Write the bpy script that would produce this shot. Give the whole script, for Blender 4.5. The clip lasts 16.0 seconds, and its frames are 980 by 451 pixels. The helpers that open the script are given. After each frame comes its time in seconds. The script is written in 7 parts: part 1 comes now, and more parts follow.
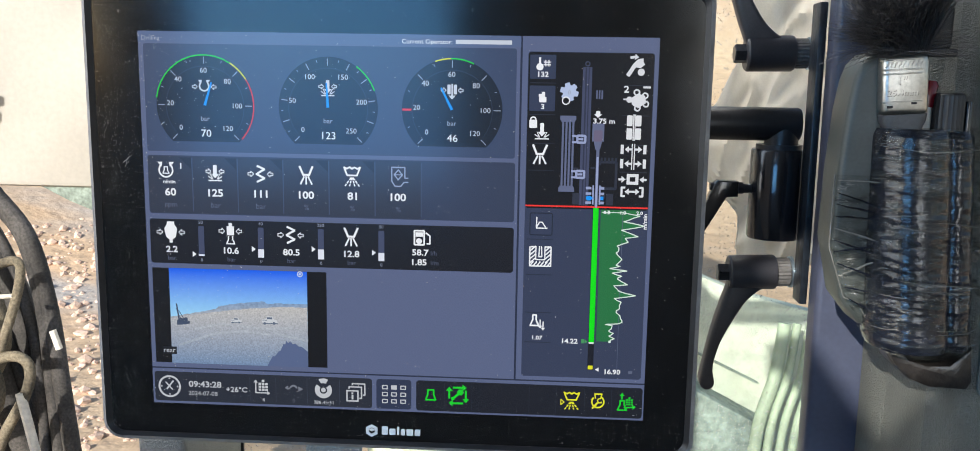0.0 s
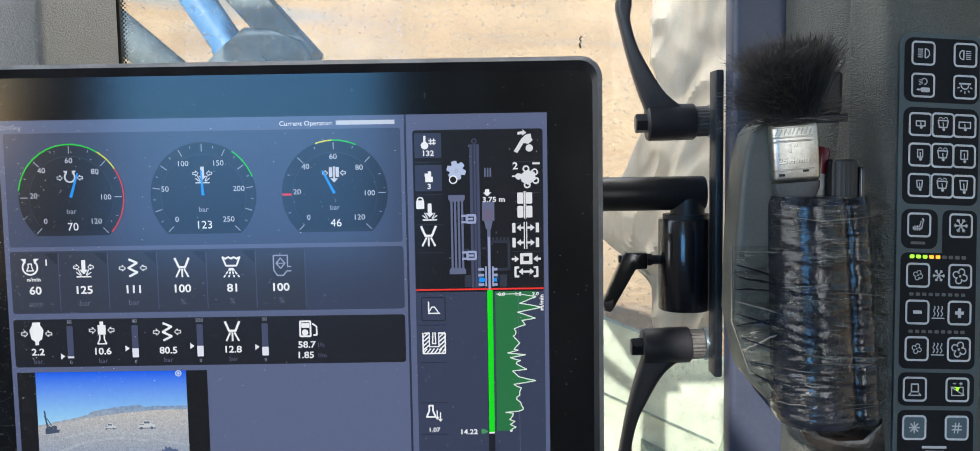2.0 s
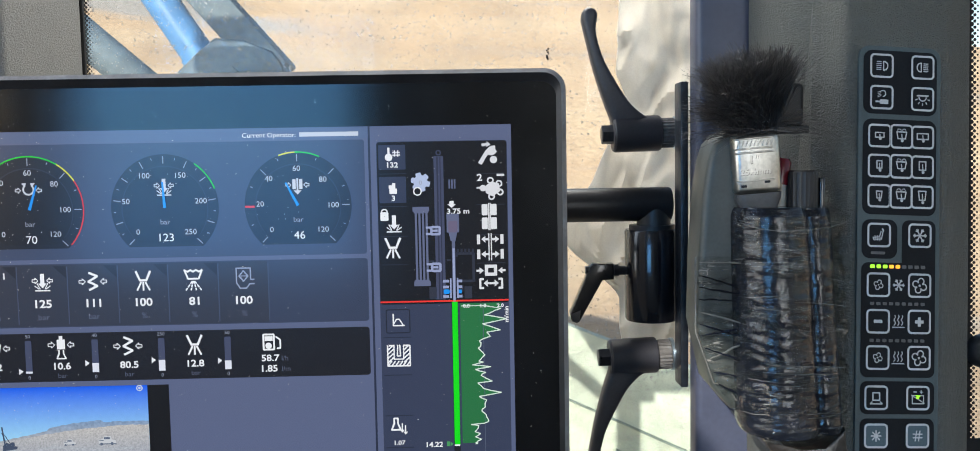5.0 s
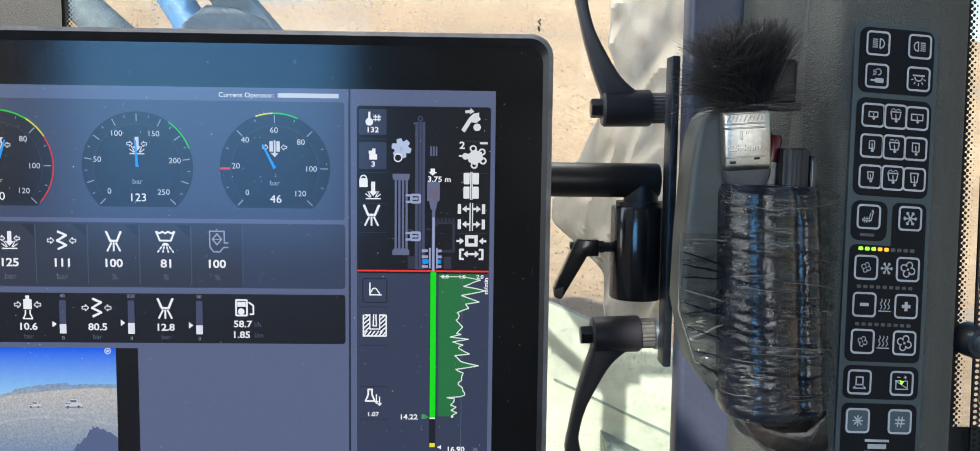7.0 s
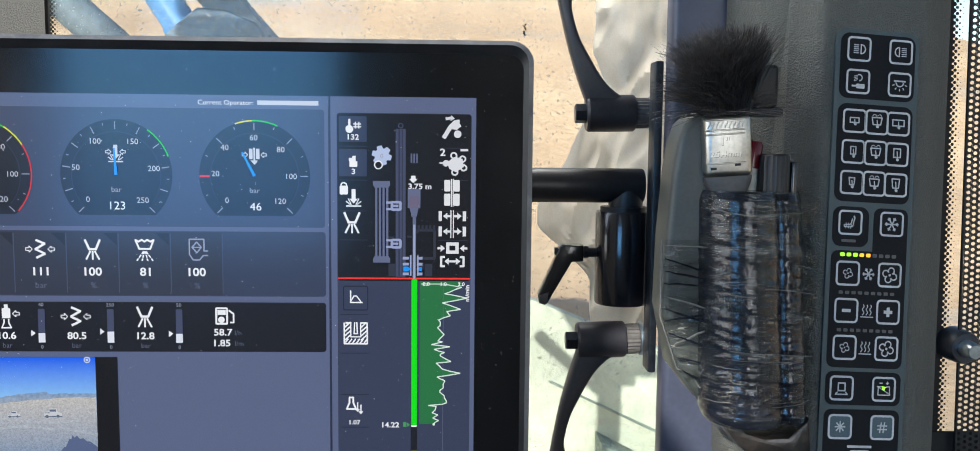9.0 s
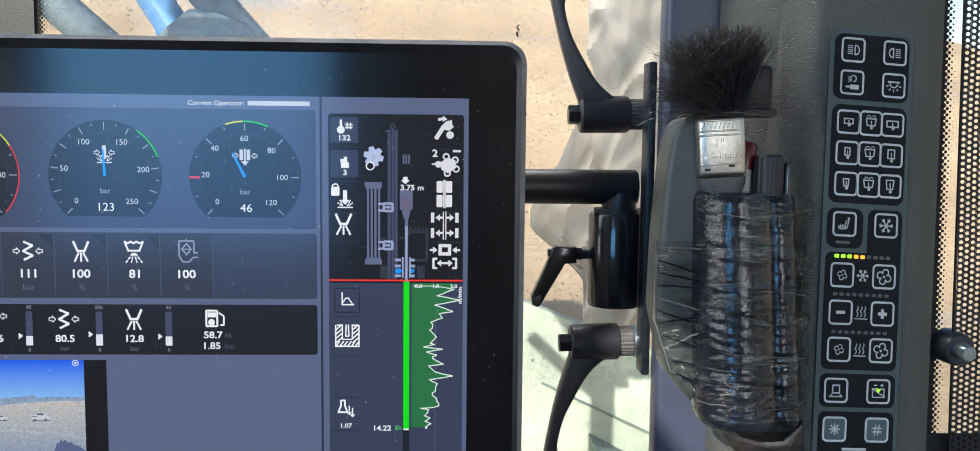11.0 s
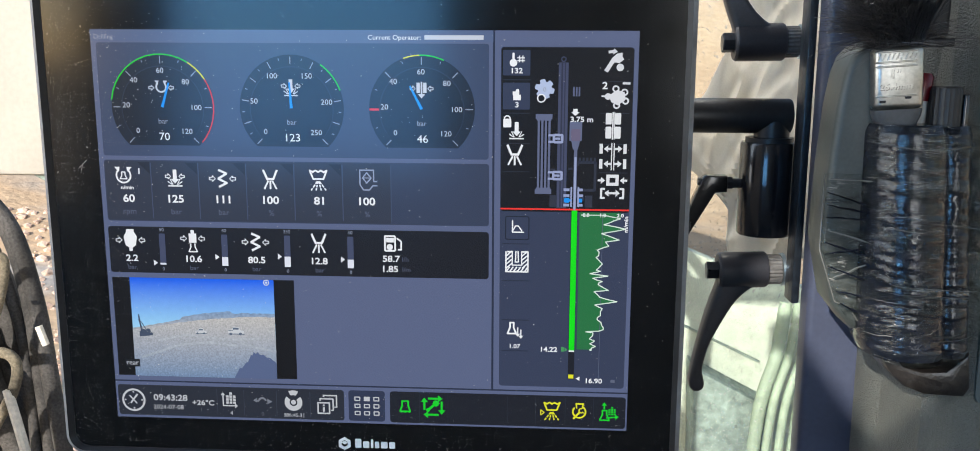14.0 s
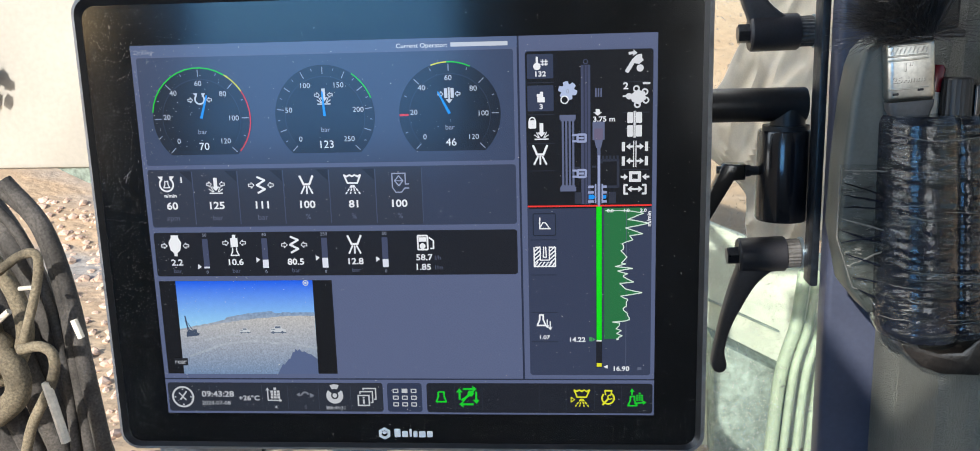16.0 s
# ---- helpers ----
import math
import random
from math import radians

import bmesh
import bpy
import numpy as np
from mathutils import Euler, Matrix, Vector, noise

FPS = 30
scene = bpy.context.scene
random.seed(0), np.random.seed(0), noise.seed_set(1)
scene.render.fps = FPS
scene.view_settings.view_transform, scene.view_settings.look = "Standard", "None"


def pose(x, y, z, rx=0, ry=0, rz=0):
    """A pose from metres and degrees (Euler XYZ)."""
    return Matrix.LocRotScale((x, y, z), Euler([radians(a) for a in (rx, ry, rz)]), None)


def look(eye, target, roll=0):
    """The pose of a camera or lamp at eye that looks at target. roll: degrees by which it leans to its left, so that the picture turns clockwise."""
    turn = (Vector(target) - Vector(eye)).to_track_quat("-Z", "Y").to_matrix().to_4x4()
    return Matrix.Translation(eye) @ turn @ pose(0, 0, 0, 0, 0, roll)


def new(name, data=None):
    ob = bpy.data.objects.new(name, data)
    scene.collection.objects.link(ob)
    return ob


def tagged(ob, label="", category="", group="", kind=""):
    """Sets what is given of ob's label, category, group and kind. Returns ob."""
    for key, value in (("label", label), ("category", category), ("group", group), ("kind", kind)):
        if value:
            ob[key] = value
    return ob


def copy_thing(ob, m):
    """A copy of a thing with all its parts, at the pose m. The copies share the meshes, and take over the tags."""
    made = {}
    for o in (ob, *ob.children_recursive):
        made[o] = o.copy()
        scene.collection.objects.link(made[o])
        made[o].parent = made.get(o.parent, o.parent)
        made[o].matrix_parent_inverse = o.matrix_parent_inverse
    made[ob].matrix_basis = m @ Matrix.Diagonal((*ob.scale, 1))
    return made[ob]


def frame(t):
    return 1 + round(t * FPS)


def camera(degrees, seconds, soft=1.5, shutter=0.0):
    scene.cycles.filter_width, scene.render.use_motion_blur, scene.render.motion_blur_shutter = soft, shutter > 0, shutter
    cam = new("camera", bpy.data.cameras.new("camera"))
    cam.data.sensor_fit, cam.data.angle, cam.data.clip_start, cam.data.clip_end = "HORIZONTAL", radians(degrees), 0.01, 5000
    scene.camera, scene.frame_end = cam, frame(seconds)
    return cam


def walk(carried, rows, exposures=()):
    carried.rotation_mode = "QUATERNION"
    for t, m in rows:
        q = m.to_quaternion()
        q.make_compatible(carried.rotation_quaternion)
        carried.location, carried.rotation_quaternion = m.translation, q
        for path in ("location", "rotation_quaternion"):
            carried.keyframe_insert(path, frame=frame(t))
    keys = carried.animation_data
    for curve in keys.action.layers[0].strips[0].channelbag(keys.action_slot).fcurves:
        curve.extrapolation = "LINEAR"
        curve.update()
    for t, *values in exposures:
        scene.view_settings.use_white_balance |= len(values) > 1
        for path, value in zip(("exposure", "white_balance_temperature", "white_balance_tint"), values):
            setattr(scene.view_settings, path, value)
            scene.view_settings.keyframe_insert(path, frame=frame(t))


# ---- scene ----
cam = camera(56.71, 16.0, 0.9)
PATH = [
    (0, (0.08803, -0.52933, 1.29002), (-0.02709, 1.44139, 0.96905), 0.951),
    (0.5, (0.09766, -0.52113, 1.28993), (0.02472, 1.46176, 1.03925), 1.792),
    (1, (0.11582, -0.50836, 1.29679), (0.06810, 1.48086, 1.09499), 0.390),
    (1.5, (0.12077, -0.50315, 1.29690), (0.10249, 1.48854, 1.11563), -0.350),
    (2, (0.12260, -0.50263, 1.29604), (0.11132, 1.48970, 1.12140), -0.916),
    (2.5, (0.12586, -0.50234, 1.29641), (0.12955, 1.49094, 1.13260), -1.196),
    (3, (0.12617, -0.50251, 1.29614), (0.13526, 1.49110, 1.13668), -1.301),
    (3.5, (0.12675, -0.50222, 1.29560), (0.14825, 1.49151, 1.13877), -1.262),
    (4, (0.12559, -0.50294, 1.29664), (0.16228, 1.49100, 1.14551), -1.202),
    (6.5, (0.13481, -0.49447, 1.29382), (0.19169, 1.49772, 1.12669), -0.182),
    (7, (0.13493, -0.49063, 1.29010), (0.19474, 1.49880, 1.09359), 0.742),
    (7.5, (0.13631, -0.49625, 1.29425), (0.19319, 1.49302, 1.09539), 1.263),
    (8, (0.14379, -0.48300, 1.29386), (0.20754, 1.50673, 1.10179), 0.964),
    (8.5, (0.13982, -0.48799, 1.29242), (0.20957, 1.50126, 1.09745), 0.801),
    (9, (0.14278, -0.48915, 1.29333), (0.21260, 1.50018, 1.09915), 0.598),
    (11.5, (0.14323, -0.48234, 1.29253), (0.23023, 1.50683, 1.10374), 0.687),
    (12, (0.13148, -0.47848, 1.29485), (0.21753, 1.50970, 1.09549), 1.029),
    (12.5, (0.11859, -0.48598, 1.29452), (0.19273, 1.49800, 1.05299), 2.110),
    (13, (0.10974, -0.49393, 1.28317), (0.12977, 1.48543, 0.99724), 2.304),
    (13.5, (0.11135, -0.50405, 1.29780), (0.02151, 1.47061, 0.99343), 0.988),
    (14, (0.10220, -0.50126, 1.29985), (-0.01626, 1.46157, 0.93478), 0.267),
    (14.5, (0.09935, -0.50515, 1.30983), (-0.02330, 1.45227, 0.91810), -0.656),
    (15, (0.09846, -0.51513, 1.31739), (-0.03245, 1.43955, 0.91483), -1.303),
    (15.5, (0.09717, -0.51804, 1.31669), (-0.04177, 1.43421, 0.90512), -1.446),
    (16, (0.09619, -0.52033, 1.31660), (-0.05675, 1.42970, 0.89947), -1.543),
]
walk(cam, [(t, look(eye, target, roll)) for t, eye, target, roll in PATH])

# ---------------------------------------------------------------- light
EXPO = 0.45
SUN_WAY = Vector((-0.37, -0.85, 0.40)).normalized()      # towards the sun
world = bpy.data.worlds.new("sky")
scene.world = world
world.use_nodes = True
wn = world.node_tree
sky = wn.nodes.new("ShaderNodeTexSky")
sky.sky_type = "NISHITA"
sky.sun_disc = False
sky.sun_elevation = math.asin(SUN_WAY.z)
sky.sun_rotation = math.atan2(SUN_WAY.x, SUN_WAY.y)
wn.nodes["Background"].inputs["Strength"].default_value = 0.15
wn.links.new(sky.outputs[0], wn.nodes["Background"].inputs["Color"])
sun_data = bpy.data.lights.new("sun", "SUN")
sun_data.energy, sun_data.angle, sun_data.color = 4.9, radians(0.5), (1.0, 0.95, 0.87)
sun = new("sun", sun_data)
sun.matrix_world = look(SUN_WAY * 30, (0, 0, 0))
scene.view_settings.exposure = EXPO


def window_lamp(name, m, wide, high, energy, colour):
    """An added area lamp standing in for light through a window's opening."""
    data = bpy.data.lights.new(name, "AREA")
    data.shape, data.size, data.size_y, data.energy, data.color = "RECTANGLE", wide, high, energy, colour
    ob = new(name, data)
    ob.matrix_world = m
    return ob


window_lamp("window_light_side", look((-0.89, -0.50, 1.55), (0.0, -0.50, 1.55)), 1.2, 0.86, 6.5, (0.84, 0.92, 1.0))
# blue lamp added behind the viewer; its reflection makes the screen's glare
window_lamp("window_light_rear", look((-0.425, -1.49, 1.375), (-0.425, 0.0, 1.375)), 0.60, 0.63, 3.8, (0.17, 0.47, 1.0))
# fill lamp added above the windscreen to brighten the curtain from behind
window_lamp("window_light_front", look((0.10, 0.345, 1.80), (0.22, 0.12, 1.22)), 0.5, 0.22, 4.2, (1.0, 0.97, 0.92))
# fill lamp added in an unseen opening to lift the keypad side
window_lamp("window_light_rear_side", look((0.635, -1.49, 1.425), (0.635, 0.0, 1.425)), 0.36, 0.63, 2.3, (0.86, 0.92, 1.0))


# ---------------------------------------------------------------- materials
def srgb(r, g, b):
    return tuple((c / 255 / 12.92) if c <= 10 else ((c / 255 + 0.055) / 1.055) ** 2.4 for c in (r, g, b))


def material(name, base, rough=0.5, metal=0.0, grain=300.0, vary=0.15, bump=0.0, bump_scale=None, stain=20.0,
             stain_amount=0.15, coat=0.0, spec=0.5, rough_vary=0.08, islands=0.0):
    """Principled surface with colour grain at two scales, fine relief and uneven gloss."""
    m = bpy.data.materials.new(name)
    m.use_nodes = True
    nt = m.node_tree
    p = nt.nodes["Principled BSDF"]
    p.inputs["Metallic"].default_value = metal
    p.inputs["Coat Weight"].default_value = coat
    p.inputs["Specular IOR Level"].default_value = spec
    tc = nt.nodes.new("ShaderNodeTexCoord")
    fine, broad = nt.nodes.new("ShaderNodeTexNoise"), nt.nodes.new("ShaderNodeTexNoise")
    for node, s, d in ((fine, grain, 4), (broad, stain, 3)):
        node.inputs["Scale"].default_value, node.inputs["Detail"].default_value = s, d
        nt.links.new(tc.outputs["Object"], node.inputs["Vector"])

    def around(node, amount, out=0):
        r = nt.nodes.new("ShaderNodeMapRange")
        r.inputs["From Min"].default_value, r.inputs["From Max"].default_value = 0.3, 0.7
        r.inputs["To Min"].default_value, r.inputs["To Max"].default_value = 1 - amount, 1 + amount
        nt.links.new(node.outputs[out], r.inputs["Value"])
        return r.outputs[0]

    mul = nt.nodes.new("ShaderNodeMath")
    mul.operation = "MULTIPLY"
    nt.links.new(around(fine, vary), mul.inputs[0])
    nt.links.new(around(broad, stain_amount), mul.inputs[1])
    value = mul.outputs[0]
    if islands:
        geo = nt.nodes.new("ShaderNodeNewGeometry")
        r = nt.nodes.new("ShaderNodeMapRange")
        r.inputs["To Min"].default_value, r.inputs["To Max"].default_value = 1 - islands, 1 + islands
        nt.links.new(geo.outputs["Random Per Island"], r.inputs["Value"])
        m2 = nt.nodes.new("ShaderNodeMath")
        m2.operation = "MULTIPLY"
        nt.links.new(value, m2.inputs[0]), nt.links.new(r.outputs[0], m2.inputs[1])
        value = m2.outputs[0]
    tint = nt.nodes.new("ShaderNodeMix")
    tint.data_type, tint.blend_type = "RGBA", "MULTIPLY"
    tint.inputs[0].default_value = 1.0
    tint.inputs[6].default_value = (*base, 1)
    nt.links.new(value, tint.inputs[7])
    nt.links.new(tint.outputs[2], p.inputs["Base Color"])
    rr = nt.nodes.new("ShaderNodeMapRange")
    rr.inputs["To Min"].default_value, rr.inputs["To Max"].default_value = max(rough - rough_vary, 0.02), min(rough + rough_vary, 1)
    nt.links.new(broad.outputs[0], rr.inputs["Value"]), nt.links.new(rr.outputs[0], p.inputs["Roughness"])
    if bump:
        tex = nt.nodes.new("ShaderNodeTexNoise")
        tex.inputs["Scale"].default_value, tex.inputs["Detail"].default_value = bump_scale or grain, 3
        nt.links.new(tc.outputs["Object"], tex.inputs["Vector"])
        b = nt.nodes.new("ShaderNodeBump")
        b.inputs["Strength"].default_value, b.inputs["Distance"].default_value = bump, 0.4 / (bump_scale or grain)
        nt.links.new(tex.outputs[0], b.inputs["Height"]), nt.links.new(b.outputs[0], p.inputs["Normal"])
    return m


def vinyl(name, base, scale=260.0, strength=0.5, rough=0.5):
    """Leather-grained moulded trim: wrinkled cells of relief over soft colour stains."""
    m = material(name, base, rough, 0, 500, 0.06, 0, None, 14, 0.08)
    nt = m.node_tree
    p = nt.nodes["Principled BSDF"]
    tc = nt.nodes.new("ShaderNodeTexCoord")
    warp = nt.nodes.new("ShaderNodeTexNoise")
    warp.inputs["Scale"].default_value = scale * 0.5
    nt.links.new(tc.outputs["Object"], warp.inputs["Vector"])
    mixv = nt.nodes.new("ShaderNodeVectorMath")
    mixv.operation = "MULTIPLY_ADD"
    mixv.inputs[1].default_value = (0.012, 0.012, 0.012)
    nt.links.new(warp.outputs["Color"], mixv.inputs[0]), nt.links.new(tc.outputs["Object"], mixv.inputs[2])
    vor = nt.nodes.new("ShaderNodeTexVoronoi")
    vor.inputs["Scale"].default_value = scale
    nt.links.new(mixv.outputs[0], vor.inputs["Vector"])
    b = nt.nodes.new("ShaderNodeBump")
    b.inputs["Strength"].default_value, b.inputs["Distance"].default_value = strength, 0.0016
    nt.links.new(vor.outputs["Distance"], b.inputs["Height"]), nt.links.new(b.outputs[0], p.inputs["Normal"])
    return m


SCREEN = {}


def screen(r, g, b, gain=1.0):
    """A lit area of the display: it gives off its colour, behind a glossy front."""
    key = (r, g, b, gain)
    if key not in SCREEN:
        m = bpy.data.materials.new("lit_screen")
        m.use_nodes = True
        p = m.node_tree.nodes["Principled BSDF"]
        p.inputs["Base Color"].default_value = (0.012, 0.012, 0.014, 1)
        p.inputs["Roughness"].default_value = 0.16
        p.inputs["Emission Color"].default_value = (*srgb(r, g, b), 1)
        p.inputs["Emission Strength"].default_value = gain * 2 ** -EXPO
        SCREEN[key] = m
    return SCREEN[key]


def glow(name, colour, strength):
    m = bpy.data.materials.new(name)
    m.use_nodes = True
    p = m.node_tree.nodes["Principled BSDF"]
    p.inputs["Base Color"].default_value = (*colour, 1)
    p.inputs["Emission Color"].default_value = (*colour, 1)
    p.inputs["Emission Strength"].default_value = strength
    return m


def pane_glass(name, tint, gloss):
    m = bpy.data.materials.new(name)
    m.use_nodes = True
    nt = m.node_tree
    out = nt.nodes["Material Output"]
    nt.nodes.remove(nt.nodes["Principled BSDF"])
    clear, shine, mix = (nt.nodes.new(k) for k in ("ShaderNodeBsdfTransparent", "ShaderNodeBsdfGlossy", "ShaderNodeMixShader"))
    clear.inputs[0].default_value = (*tint, 1)
    shine.inputs["Roughness"].default_value = 0.02
    mix.inputs[0].default_value = gloss
    nt.links.new(clear.outputs[0], mix.inputs[1]), nt.links.new(shine.outputs[0], mix.inputs[2])
    nt.links.new(mix.outputs[0], out.inputs[0])
    return m


def dusty_glass():
    """Windscreen glass with a thin film of dust and dried specks on it."""
    m = pane_glass("dusty_windscreen_glass", (0.96, 0.98, 0.97), 0.010)
    nt = m.node_tree
    out = nt.nodes["Material Output"]
    clean = out.inputs[0].links[0].from_socket
    tc = nt.nodes.new("ShaderNodeTexCoord")
    film, speck = nt.nodes.new("ShaderNodeTexNoise"), nt.nodes.new("ShaderNodeTexNoise")
    amounts = []
    for node, size, detail, lo, hi, most in ((film, 14, 4, 0.30, 0.75, 0.16), (speck, 420, 2, 0.64, 0.72, 0.6)):
        node.inputs["Scale"].default_value, node.inputs["Detail"].default_value = size, detail
        nt.links.new(tc.outputs["Object"], node.inputs["Vector"])
        r = nt.nodes.new("ShaderNodeMapRange")
        r.inputs["From Min"].default_value, r.inputs["From Max"].default_value, r.inputs["To Max"].default_value = lo, hi, most
        nt.links.new(node.outputs[0], r.inputs["Value"])
        amounts.append(r.outputs[0])
    add = nt.nodes.new("ShaderNodeMath")
    nt.links.new(amounts[0], add.inputs[0]), nt.links.new(amounts[1], add.inputs[1])
    dust, mix = nt.nodes.new("ShaderNodeBsdfDiffuse"), nt.nodes.new("ShaderNodeMixShader")
    dust.inputs[0].default_value = (0.72, 0.70, 0.66, 1)
    nt.links.new(add.outputs[0], mix.inputs[0]), nt.links.new(clean, mix.inputs[1]), nt.links.new(dust.outputs[0], mix.inputs[2])
    nt.links.new(mix.outputs[0], out.inputs[0])
    return m


def ground_material():
    """Dry tan mine floor: pale dust with brown drifts, grey-blue scars and grit."""
    m = material("dry_sand", (0.52, 0.38, 0.26), 0.95, 0, 9, 0.12, 0.6, 6, 0.35, 0.10, spec=0.1)
    nt = m.node_tree
    p = nt.nodes["Principled BSDF"]
    tc = nt.nodes.new("ShaderNodeTexCoord")
    mp = nt.nodes.new("ShaderNodeMapping")
    mp.inputs["Scale"].default_value = (0.10, 0.5, 0.9)
    nt.links.new(tc.outputs["Object"], mp.inputs[0])
    n = nt.nodes.new("ShaderNodeTexNoise")
    n.inputs["Scale"].default_value, n.inputs["Detail"].default_value = 1.0, 6
    nt.links.new(mp.outputs[0], n.inputs["Vector"])
    ramp = nt.nodes.new("ShaderNodeValToRGB")
    e = ramp.color_ramp.elements
    e[0].position, e[0].color = 0.32, (0.36, 0.335, 0.31, 1)
    e[1].position, e[1].color = 0.72, (0.56, 0.44, 0.31, 1)
    mid = ramp.color_ramp.elements.new(0.45)
    mid.color = (0.48, 0.35, 0.235, 1)
    nt.links.new(n.outputs[0], ramp.inputs[0])
    tint = next(k for k in nt.nodes if k.bl_idname == "ShaderNodeMix")
    nt.links.new(ramp.outputs[0], tint.inputs[6])
    return m


